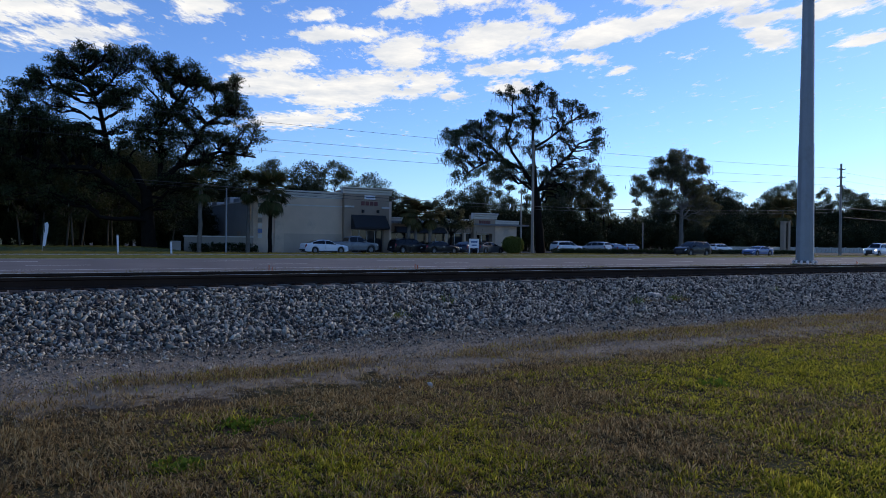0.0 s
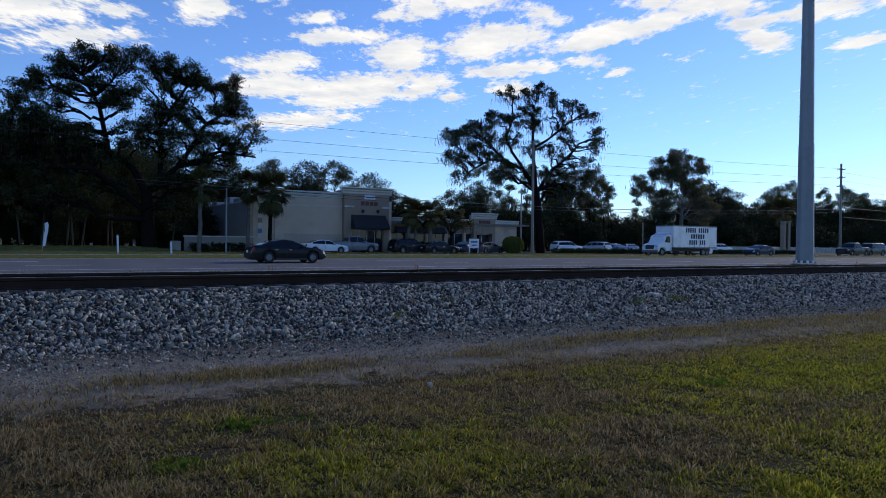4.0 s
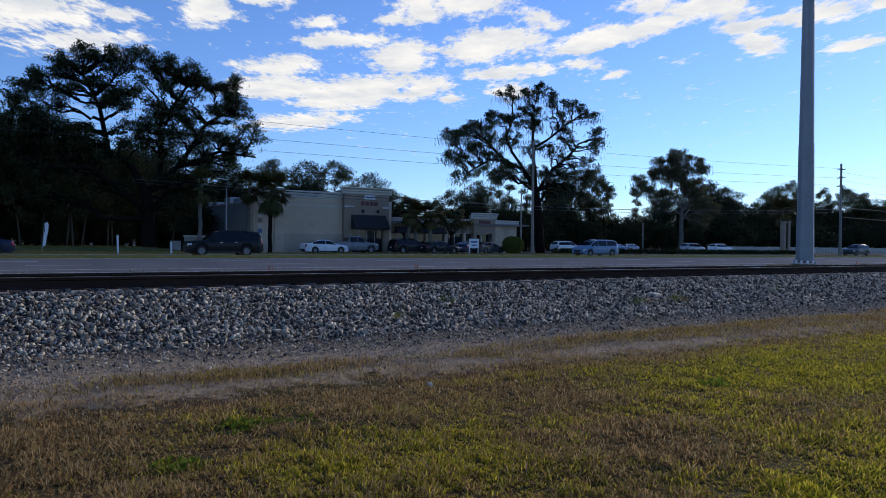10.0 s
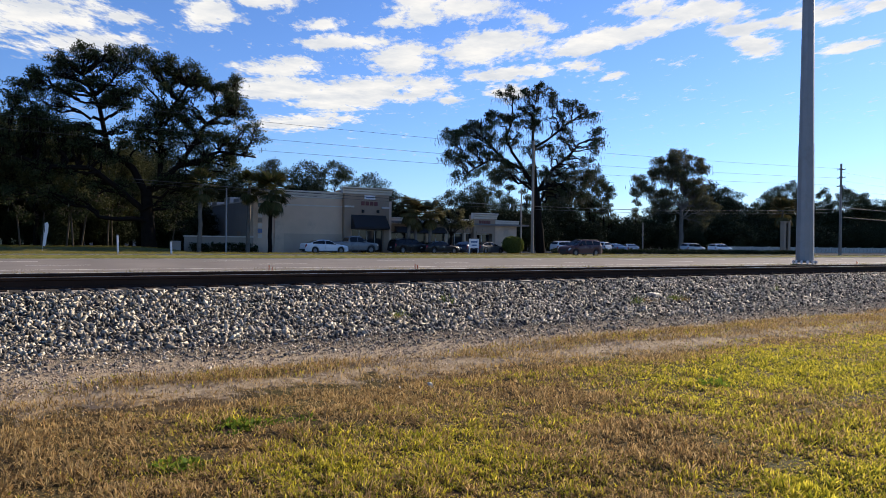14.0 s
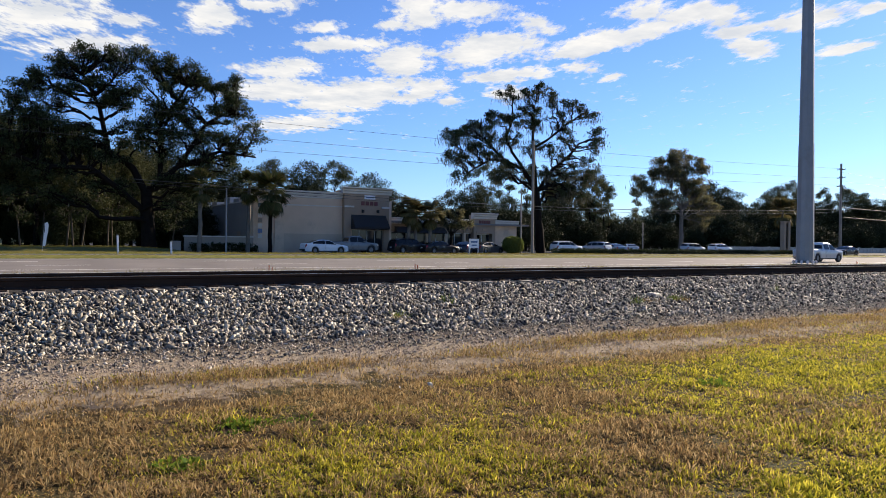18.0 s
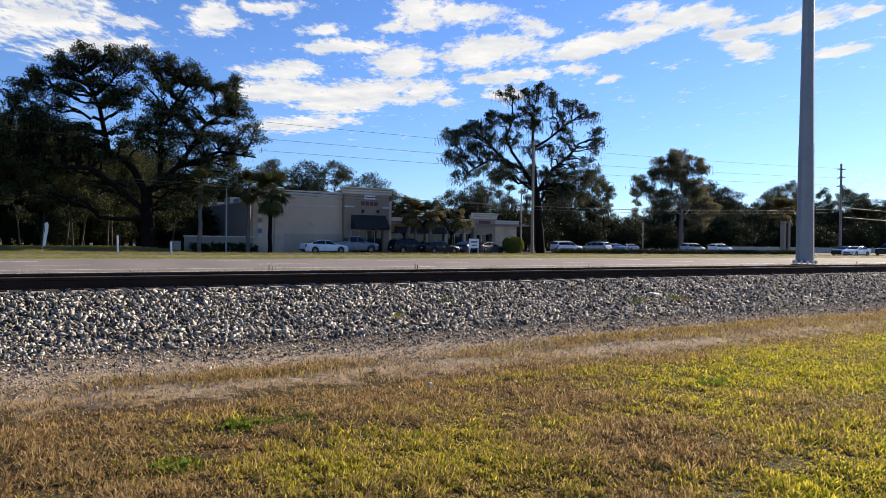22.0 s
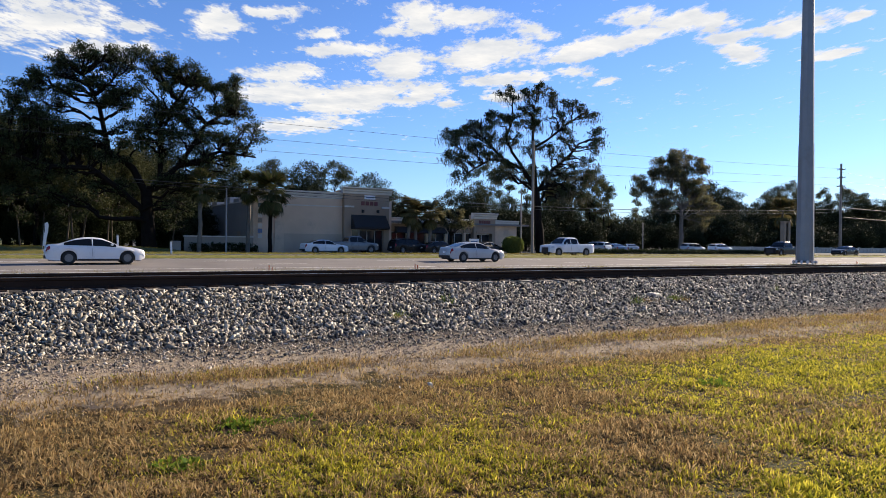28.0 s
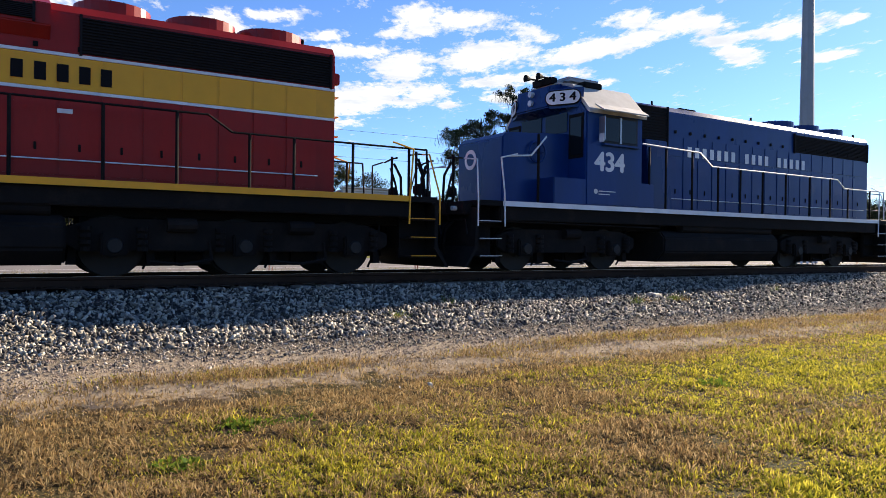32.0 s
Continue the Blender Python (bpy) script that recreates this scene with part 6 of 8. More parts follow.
M_SAND_ROOF = mat("sand_grey_roof_paint", (0.42, 0.40, 0.36), 0.7, var=0.2, scale=2, fine=15, bump=0.1, dirt=(0.25, 0.22, 0.18))
M_CAB_DARK = mat("cab_inside", (0.03, 0.03, 0.03), 0.9, var=0.2)
M_WHEEL_STEEL = mat("wheel_steel", (0.01, 0.009, 0.008), 0.75, metal=0.2, var=0.2, bump=0.1)
M_HEADLIGHT = glowing("lit_headlight", (1.0, 0.6, 0.26), 0.4)
M_LOCO_GLASS = glass_mat("cab_glass", (0.006, 0.008, 0.01), 0.04, 0.22)


def plate(pts, thick):
    """A thin many-cornered plate standing on its outline, along the outline's normal."""
    p = [Vector(q) for q in pts]
    n = Vector((0, 0, 0))
    for a, b in zip(p, p[1:] + p[:1]):
        n += a.cross(b)
    n = n.normalized() * thick
    bm = bm_new()
    A, B = [bm.verts.new(q + n) for q in p], [bm.verts.new(q) for q in p]
    bm.faces.new(A)
    bm.faces.new(B[::-1])
    for i in range(len(p)):
        j = (i + 1) % len(p)
        bm.faces.new((A[j], A[i], B[i], B[j]))
    return bm


def bogie(loco, xc, axles):
    b = thing_part("truck_frame", loco)
    b.matrix_basis = pose(xc, 0, 0)
    half = (axles - 1) * (1.05 if axles == 3 else 1.37) + 0.75
    for s in (-1, 1):
        y = s * 1.08
        bm = bm_new()
        prism(bm, [(-half, 0.55), (-half + 0.25, 0.42), (half - 0.25, 0.42), (half, 0.55), (half, 0.78), (half - 0.5, 0.95), (-half + 0.5, 0.95), (-half, 0.78)], "y", y - 0.09, y + 0.09, 0.02)
        part("side_frame", bm, M_LOCO_BLACK, b)
        step = 2.1 if axles == 3 else 2.74
        for i in range(axles):
            x = (i - (axles - 1) / 2) * step
            part("axle_box", box(bm_new(), x - 0.2, x + 0.2, y + s * 0.12 - 0.08, y + s * 0.12 + 0.08, 0.34, 0.72, 0.03), M_LOCO_BLACK, b)
            bm = tube(bm_new(), (x, y + s * 0.2, 0.51), (x, y + s * 0.25, 0.51), 0.13, 0.11, 14)
            part("journal_cap", bm, M_WHEEL_STEEL, b)
            for o in (-0.42, 0.42):
                bm = bm_new()
                for k in range(4):
                    tube(bm, (x + o, y + s * 0.13, 0.42 + k * 0.11), (x + o, y + s * 0.13, 0.49 + k * 0.11), 0.085, seg=10)
                part("coil_spring", bm, M_LOCO_BLACK, b)
            if i < axles - 1:
                xm = x + step / 2
                part("brake_cylinder", tube(bm_new(), (xm - 0.25, y + s * 0.14, 0.86), (xm + 0.22, y + s * 0.14, 0.86), 0.12, seg=12), M_LOCO_BLACK, b)
                part("brake_rigging", pipe(bm_new(), [(xm - 0.5, y + s * 0.1, 0.25), (xm, y + s * 0.13, 0.2), (xm + 0.5, y + s * 0.1, 0.28), (xm + 0.45, y + s * 0.1, 0.6)], 0.03), M_LOCO_BLACK, b)
    step = 2.1 if axles == 3 else 2.74
    for i in range(axles):
        x = (i - (axles - 1) / 2) * step
        w = bm_new()
        for s in (-1, 1):
            tube(w, (x, s * 0.70, 0.508), (x, s * 0.835, 0.508), 0.508, 0.502, 32)
            tube(w, (x, s * 0.665, 0.508), (x, s * 0.70, 0.508), 0.535, 0.535, 32)
            tube(w, (x, s * 0.835, 0.508), (x, s * 0.86, 0.508), 0.2, 0.16, 16)
        tube(w, (x, -0.7, 0.508), (x, 0.7, 0.508), 0.1, seg=10)
        part("wheelset", w, M_WHEEL_STEEL, b)
    for i in range(axles):
        x = (i - (axles - 1) / 2) * step
        for o in (-0.72, 0.72):
            if abs(x + o) < half - 0.1:
                part("traction_motor", box(bm_new(), x + o - 0.36, x + o + 0.36, -0.62, 0.62, 0.16, 0.8, 0.05), M_LOCO_BLACK, b)
        for s in (-1, 1):
            for o in (-0.6, 0.6):
                part("brake_shoe", prism(bm_new(), [(x + o - 0.07, 0.2), (x + o + 0.07, 0.2), (x + o * 0.92 + 0.05, 0.78), (x + o * 0.92 - 0.05, 0.78)], "y", *sorted((s * 0.86, s * 1.0))), M_LOCO_BLACK, b)
            part("sand_pipe", pipe(bm_new(), [(x + 0.66, s * 0.98, 1.0), (x + 0.62, s * 0.95, 0.5), (x + 0.5, s * 0.8, 0.12)], 0.022), M_LOCO_BLACK, b)
    part("bolster", box(bm_new(), -half + 0.3, half - 0.3, -0.6, 0.6, 0.6, 1.0), M_LOCO_BLACK, b)


def end_details(loco, x, out, stripe, rail_mat):
    """Coupler, pilot, steps, hoses and the porch rails of one end; out is -1 at the front, 1 at the rear."""
    part("coupler", box(bm_new(), *sorted((x + out * 0.02, x + out * 0.5)), -0.11, 0.11, 0.7, 1.0, 0.03), M_LOCO_BLACK, loco)
    part("knuckle", box(bm_new(), *sorted((x + out * 0.42, x + out * 0.62)), -0.2, 0.16, 0.66, 1.04, 0.07), M_LOCO_BLACK, loco)
    bm = bm_new()
    xa = x + out * 0.05
    prism(bm, [(xa, 1.38), (xa, 0.55), (xa + out * 0.26, 0.12), (xa + out * 0.2, 0.12), (xa - out * 0.08, 0.5), (xa - out * 0.08, 1.38)], "y", -1.45, 1.45)
    part("pilot_plow", bm, M_LOCO_BLACK, loco)
    part("anticlimber", box(bm_new(), *sorted((x, x + out * 0.22)), -1.25, 1.25, 1.22, 1.5, 0.02), M_LOCO_BLACK, loco)
    for s in (-1, 1):
        well = box(bm_new(), *sorted((x - out * 0.02, x - out * 0.62)), *sorted((s * 0.95, s * 1.05)), 0.3, 1.5)
        part("step_well", well, M_LOCO_BLACK, loco)
        for k in range(4):
            z = 0.34 + k * 0.37
            tread = part("step", box(bm_new(), *sorted((x - out * 0.03, x - out * 0.6)), *sorted((s * 1.02, s * (1.5 - 0.02 * k))), z - 0.02, z + 0.02), M_LOCO_BLACK, loco)
            yy = s * (1.505 - 0.02 * k)
            part("step_edge", box(bm_new(), *sorted((x - out * 0.03, x - out * 0.6)), *sorted((yy, yy + s * 0.012)), z + 0.008, z + 0.022), stripe, tread)
        xg = x - out * 0.66
        part("grab_iron", pipe(bm_new(), [(xg, s * 1.53, 0.98), (xg + out * 0.02, s * 1.53, 1.7), (xg + out * 0.1, s * 1.5, 2.45), (xg - out * 0.35, s * 1.48, 2.56)], 0.018), rail_mat, loco)
        xg = x + out * 0.04
        part("grab_iron", pipe(bm_new(), [(xg, s * 1.53, 0.98), (xg, s * 1.53, 1.55), (xg - out * 0.12, s * 1.3, 2.4), (xg - out * 0.05, s * 0.9, 2.45)], 0.017), rail_mat if s < 0 else M_LOCO_BLACK, loco)
        part("end_post", tube(bm_new(), (xg, s * 0.55, 1.5), (xg, s * 0.55, 2.55), 0.03, seg=8), M_LOCO_BLACK, loco)
        part("end_rail", pipe(bm_new(), [(xg, s * 0.9, 2.45), (xg, s * 0.55, 2.5), (xg, s * 0.3, 2.5)], 0.02), M_LOCO_BLACK, loco)
        part("control_cable", pipe(bm_new(), [(xg + out * 0.05, s * 0.55, 2.4), (xg + out * 0.2, s * 0.5, 2.1), (xg + out * 0.18, s * 0.42, 1.6), (xg + out * 0.1, s * 0.4, 1.3)], 0.03), M_LOCO_BLACK, loco)
        part("cable_socket", box(bm_new(), *sorted((xg - out * 0.05, xg + out * 0.1)), *sorted((s * 0.46, s * 0.66)), 1.62, 1.86, 0.04), M_LOCO_BLACK, loco)
        part("jumper_cable", pipe(bm_new(), [(xg, s * 0.62, 2.3), (xg + out * 0.14, s * 0.64, 1.95), (xg + out * 0.22, s * 0.6, 1.5), (xg + out * 0.12, s * 0.56, 1.15)], 0.026), M_LOCO_BLACK, loco)
        for k in range(3):
            y = s * (0.35 + 0.14 * k)
            part("air_hose", pipe(bm_new(), [(xa, y, 1.1), (xa + out * 0.2, y, 0.95), (xa + out * 0.28, y, 0.6), (xa + out * 0.22, y + 0.05, 0.38)], 0.028), M_LOCO_BLACK, loco)
        part("uncoupling_lever", pipe(bm_new(), [(xa + out * 0.05, s * 0.2, 1.12), (xa + out * 0.1, s * 1.2, 1.12), (xa + out * 0.14, s * 1.35, 0.8)], 0.018), M_LOCO_BLACK, loco)
    part("jump_platform", box(bm_new(), *sorted((x, x + out * 0.16)), -0.5, 0.5, 1.5, 1.56), M_LOCO_BLACK, loco)


def slatted(loco, name, x0, x1, z0, z1, y, side, n):
    """A dark louvred opening with thin level slats in a frame."""
    g = part(name, box(bm_new(), x0, x1, *sorted((y, y + side * 0.02)), z0, z1), M_GRILLE, loco)
    bm = bm_new()
    for i in range(n):
        z = z0 + (i + 0.5) * (z1 - z0) / n
        box(bm, x0, x1, *sorted((y + side * 0.02, y + side * 0.05)), z - 0.008, z + 0.008)
    box(bm, x0 - 0.04, x0, *sorted((y, y + side * 0.055)), z0 - 0.04, z1 + 0.04)
    box(bm, x1, x1 + 0.04, *sorted((y, y + side * 0.055)), z0 - 0.04, z1 + 0.04)
    part("louvre", bm, M_GRILLE, g)


def locomotive(name, label, P):
    """A road switcher facing -x; x runs from its front end sill, z from the rail top."""
    lo = thing(name, pose(0, 0, 0), label, "locomotive")
    body, trim, edge = P["body"], P["trim"], P["edge"]
    L = P["length"]
    nx, cx0, cx1, hx1 = P["nose"], P["cab0"], P["cab1"], P["hood1"]
    HW, HZ, fr = 0.9, P["hood_z"], P["front"]
    # underframe, walkway and its painted edge
    part("underframe", box(bm_new(), fr, L, -0.75, 0.75, 0.98, 1.42), M_LOCO_BLACK, lo)
    part("side_sill", box(bm_new(), fr + 0.6, L - 0.6, -1.42, 1.42, 1.12, 1.42, 0.02), M_LOCO_BLACK, lo)
    part("walkway", box(bm_new(), fr, L, -1.5, 1.5, 1.42, 1.53), M_LOCO_BLACK, lo)
    for s in (-1, 1):
        part("sill_stripe", box(bm_new(), fr + 0.62, L - 0.62, *sorted((s * 1.5, s * 1.512)), 1.42, 1.53), edge, lo)
    # fuel tank, reservoirs and pipes
    fx0, fx1 = P["tank"]
    prof = [(-1.45, 0.45), (-1.2, 0.2), (1.2, 0.2), (1.45, 0.45), (1.45, 0.82), (1.3, 0.98), (-1.3, 0.98), (-1.45, 0.82)]
    part("fuel_tank", prism(bm_new(), prof, "x", fx0, fx1, 0.04), M_LOCO_BLACK, lo)
    for s in (-1, 1):
        part("air_reservoir", tube(bm_new(), (fx0 + 0.8, s * 1.25, 1.08), (fx1 - 0.2, s * 1.25, 1.08), 0.12, seg=14), M_LOCO_BLACK, lo)
        part("brake_pipe", pipe(bm_new(), [(fr + 0.7, s * 1.35, 1.1), (fx0 - 0.1, s * 1.35, 1.05), (fx0 + 0.1, s * 1.38, 1.3), (fx1, s * 1.38, 1.3), (L - 1, s * 1.36, 1.15)], 0.02), M_LOCO_BLACK, lo)
    for xc in P["trucks"]:
        bogie(lo, xc, P["axles"])
    end_details(lo, fr, -1, trim if P["trim_steps"] else M_LOCO_WHITE, P["rails"])
    end_details(lo, L, 1, trim if P["trim_steps"] else M_LOCO_WHITE, P["rails"])
    # short hood
    nz = P["nose_z"]
    nose = [(nx, 1.53), (nx, nz - 0.14), (nx + 0.12, nz - 0.02), (cx0 + 0.1, nz + 0.1), (cx0 + 0.1, 1.53)]
    bm = prism(bm_new(), nose, "y", -HW, HW, 0.03)
    bmesh.ops.recalc_face_normals(bm, faces=bm.faces[:])
    part("short_hood", bm, body, lo)
    part("handbrake_wheel", ring_mesh((nx + 0.95, -HW - 0.07, nz - 0.42), 0.24, 0.02), body, lo)
    # cab: broad below, roof sloping to the sides
    ez = 3.72
    sect = [(-1.52, 1.53), (-1.52, ez), (-0.95, 4.38), (-0.5, 4.52), (0.5, 4.52), (0.95, 4.38), (1.52, ez), (1.52, 1.53)]
    part("cab", prism(bm_new(), sect, "x", cx0, cx1, 0.03), body, lo)
    part("cab_roof_lip", prism(bm_new(), [(-1.58, ez - 0.05), (-1.6, ez + 0.02), (-0.98, 4.42), (-0.5, 4.56), (0.5, 4.56), (0.98, 4.42), (1.6, ez + 0.02), (1.58, ez - 0.05), (1.5, ez), (0.94, 4.36), (0.48, 4.5), (-0.48, 4.5), (-0.94, 4.36), (-1.5, ez)], "x", cx0 + 0.03, cx1 + 0.06), P["roof"], lo)
    # crown over the windscreens with lamps and number boards
    crown = prism(bm_new(), [(cx0 - 0.42, 3.88), (cx0 - 0.36, 4.4), (cx0 + 0.05, 4.5), (cx0 + 0.05, 3.75)], "y", -0.62, 0.62, 0.03)
    cr = part("lamp_housing", crown, body, lo)
    for s in (-1, 1):
        bm = prism(bm_new(), [(cx0 - 0.36, s * 0.62), (cx0 + 0.02, s * 1.3), (cx0 + 0.1, s * 1.3), (cx0 + 0.1, s * 0.62)], "z", 3.84, 4.3)
        part("number_box", bm, body, lo)
        mid = Vector((cx0 - 0.21, s * 0.93, 4.08))
        turn = Matrix.Translation(mid) @ Matrix.Rotation(math.atan2(s * 0.68, 0.38) , 4, "Z")
        board = part("number_board", prism(bm_new(), stadium(0.42, 0.155), "y", -0.03, 0.02), M_LOCO_WHITE, lo, "white number board with rounded ends")
        board.matrix_basis = turn @ (Matrix() if s < 0 else Matrix.Rotation(math.pi, 4, "Z"))
        part("board_rim", prism(bm_new(), stadium(0.445, 0.18), "y", -0.022, 0.01), M_LOCO_BLACK, board)
        text_part("board_number", " ".join(P["number"]), 0.27, M_LETTER, board, Matrix.Translation((0, -0.032, 0)) @ Matrix.Rotation(math.pi / 2, 4, "X"), 1.2, bold=0.01)
    for k, z in enumerate((4.28, 4.06)):
        part("headlight", tube(bm_new(), (cx0 - 0.47, 0, z), (cx0 - 0.36, 0, z), 0.075, seg=14), M_HEADLIGHT if P["lit"] else M_LAMP, lo)
    for s in (-1, 1):
        part("ditch_light", tube(bm_new(), (fr - 0.33, s * 0.95, 1.36), (fr - 0.2, s * 0.95, 1.36), 0.05, seg=12), M_HEADLIGHT if P["lit"] else M_LAMP, lo)
        # windscreens, front door, side windows
        part("windscreen", box(bm_new(), cx0 - 0.02, cx0 - 0.004, *sorted((s * 0.08, s * 0.86)), 3.3, 3.76), M_LOCO_GLASS, lo)
        part("door_window", box(bm_new(), cx0 - 0.02, cx0 - 0.004, *sorted((s * 0.98, s * 1.36)), 2.72, 3.6, 0.004), M_LOCO_GLASS, lo)
        part("windscreen_surround", box(bm_new(), cx0 - 0.012, cx0 - 0.003, *sorted((s * 0.92, s * 1.42)), 2.64, 3.68), M_LOCO_BLACK, lo)
        wx0, wx1 = cx0 + 0.5, cx0 + 1.65
        y = s * 1.524
        sash = part("side_window", box(bm_new(), wx0, wx1, *sorted((y, y + s * 0.012)), 3.0, 3.66), M_CAB_DARK, lo)
        for xa, xb in ((wx0 + 0.05, wx0 + 0.53), (wx0 + 0.6, wx1 - 0.05)):
            part("pane", box(bm_new(), xa, xb, *sorted((y + s * 0.012, y + s * 0.022)), 3.06, 3.6), M_LOCO_GLASS, sash)
        part("window_post", box(bm_new(), wx0 + 0.54, wx0 + 0.59, *sorted((y + s * 0.012, y + s * 0.035)), 3.02, 3.64), M_ALU, sash)
        part("armrest", box(bm_new(), wx0 - 0.03, wx1 + 0.03, *sorted((y, y + s * 0.1)), 2.94, 2.99, 0.01), body, sash)
        part("wind_deflector", box(bm_new(), wx0 - 0.12, wx0 - 0.1, *sorted((y, y + s * 0.2)), 3.05, 3.6), M_ALU, sash)
        part("mirror", box(bm_new(), wx0 - 0.16, wx0 - 0.13, *sorted((y + s * 0.05, y + s * 0.2)), 3.0, 3.2, 0.008), M_LOCO_WHITE, sash)
        shade = prism(bm_new(), [(s * 1.53, 3.86), (s * 1.8, 3.7), (s * 1.81, 3.73), (s * 1.53, 3.9)], "x", wx0 - 0.25, cx1 - 0.1)
        part("sunshade", shade, P["roof"], lo)
        text_part("cab_number", P["number"], 0.62, P["cabno"], lo, Matrix.Translation((P["numx"], s * 1.526, 2.54)) @ Matrix.Rotation(0 if s < 0 else math.pi, 4, "Z") @ Matrix.Rotation(math.pi / 2, 4, "X"), 1.05, bold=0.022)
    part("roof_cooler", box(bm_new(), cx0 + 0.25, cx0 + 1.45, -0.6, 0.6, 4.5, 4.74, 0.11), M_STEEL, lo, "pale rooftop air conditioner")
    part("roof_hatch", box(bm_new(), cx0 + 0.35, cx0 + 0.95, -1.05, -0.75, 4.36, 4.52, 0.03), M_LOCO_BLACK, lo)
    for k, dy in enumerate((-0.3, 0.05)):
        bm = tube(bm_new(), (cx0 + 0.0, dy, 4.66), (cx0 - 0.3 - 0.1 * k, dy, 4.67), 0.025, seg=8)
        tube(bm, (cx0 - 0.3 - 0.1 * k, dy, 4.67), (cx0 - 0.46 - 0.1 * k, dy, 4.67), 0.03, 0.09, 12)
        part("air_horn", bm, M_LOCO_BLACK, lo)
    part("horn_bracket", box(bm_new(), cx0 - 0.1, cx0 + 0.1, -0.35, 0.35, 4.55, 4.7), M_LOCO_BLACK, lo)
    part("battery_box", box(bm_new(), P["box0"], cx0 + 2.3, -1.5, -HW, 1.53, 2.13, 0.02), body, lo)
    # long hood
    sect = [(-HW, 1.53), (-HW, HZ - 0.16), (-HW + 0.12, HZ), (HW - 0.12, HZ), (HW, HZ - 0.16), (HW, 1.53)]
    part("long_hood", prism(bm_new(), sect, "x", cx1, hx1, 0.02), body, lo)
    for kind, x0, x1, z0, z1 in P["grilles"]:
        for s in (-1, 1):
            slatted(lo, kind, x0, x1, z0, z1, s * HW, s, 12)
    if P["bulge"]:
        bx0, bx1 = P["bulge"]
        for s in (-1, 1):
            bm = prism(bm_new(), [(s * HW, 3.72), (s * 1.06, 3.92), (s * 1.06, HZ - 0.1), (s * (HW - 0.1), HZ + 0.03), (s * 0.6, HZ + 0.03), (s * 0.6, 3.72)], "x", bx0, bx1, 0.015)
            part("brake_hatch", bm, body, lo)
            slatted(lo, "brake_grille", bx0 + 1.55, bx1 - 0.25, 3.98, HZ - 0.16, s * 1.06, s, 8)
            for k in (0.35, 1.1):
                part("class_lamp", box(bm_new(), bx0 + k, bx0 + k + 0.12, *sorted((s * 1.06, s * 1.085)), 4.02, 4.12), M_LOCO_WHITE, lo)
    for x, r in P["fans"]:
        high_fan = 0.1 if x < 13.5 and P["lit"] else 0.24
        f = part("cooling_fan", tube(bm_new(), (x, 0, HZ - 0.02), (x, 0, HZ + high_fan), r, r, 28), body, lo)
        bm = bm_new()
        for k in range(9):
            a = math.pi * k / 9
            box(bm, -r * 0.95, r * 0.95, -0.012, 0.012, 0, 0.012, m=Matrix.Translation((x, 0, HZ + high_fan + 0.005)) @ Matrix.Rotation(a, 4, "Z"))
        part("fan_guard", bm, M_GRILLE, f)
    part("exhaust_stack", box(bm_new(), cx1 + 2.9, cx1 + 3.6, -0.22, 0.22, HZ - 0.02, HZ + 0.2, 0.02), M_LOCO_BLACK, lo)
    for k, x in enumerate((cx1 + 1.2, cx1 + 5.4, hx1 - 0.6)):
        part("lift_eye", tube(bm_new(), (x, -0.72, HZ - 0.02), (x, -0.72, HZ + 0.1), 0.03, seg=6), M_LOCO_BLACK, lo)
    # hood doors, latches and door-top pins
    door = latch = None
    dx0, dx1, dw = P["doors"]
    n = int((dx1 - dx0) / dw)
    for s in (-1, 1):
        for i in range(n):
            x = dx0 + i * dw
            m = Matrix.Translation((x, s * HW, 0)) @ Matrix.Diagonal((1, -s, 1, 1)) if s > 0 else Matrix.Translation((x, s * HW, 0))
            if door is None:
                door = part("hood_door", box(bm_new(), 0.02, dw - 0.02, -0.018, 0.0, 1.62, 2.93, 0.006), body, lo)
                upper = part("upper_hood_door", box(bm_new(), 0.02, dw - 0.02, -0.018, 0.0, 2.99, 3.5, 0.006), trim if P["band"] else body, lo)
                latch = part("door_latch", box(bm_new(), dw * 0.5 - 0.02, dw * 0.5 + 0.02, -0.04, -0.018, 2.0, 2.12, 0.006), M_LOCO_BLACK, lo)
                hinge = part("door_pin", box(bm_new(), dw * 0.5 - 0.035, dw * 0.5 + 0.035, -0.035, 0.0, 3.6, 3.68, 0.006), M_LOCO_BLACK, lo)
                for o in (door, upper, latch, hinge):
                    o.matrix_basis = m
            elif s < 0:
                for o in (door, upper, latch, hinge):
                    twin(o, lo, m)
            else:
                twin(door, lo, Matrix.Translation((x, s * HW + 0.018, 0)))
    for s in (-1, 1):
        part("hood_grab_rail", pipe(bm_new(), [(dx0, s * (HW + 0.06), 1.86), (dx0 + n * dw, s * (HW + 0.06), 1.86)], 0.012), M_LOCO_WHITE, lo)
    # the hand rails of the walkways
    posts, high, drop = P["posts"], P["rail_step"], P["rail_drop"]
    for s in (-1, 1):
        y = s * 1.47
        for x in posts:
            h = (3.05 if x < cx1 + drop + 0.1 else 2.72) if x < high else 2.46
            part("handrail_post", tube(bm_new(), (x, y, 1.5), (x, y, h), 0.028, seg=8), M_LOCO_BLACK if P["dark_posts"] else P["rails"], lo)
        part("handrail", pipe(bm_new(), [(cx1 + drop + 0.5, y, 2.72), (high, y, 2.72), (high + 0.4, y, 2.46), (L - 0.25, y, 2.46), (L - 0.2, y, 1.55)], 0.02), P["rail_top"], lo)
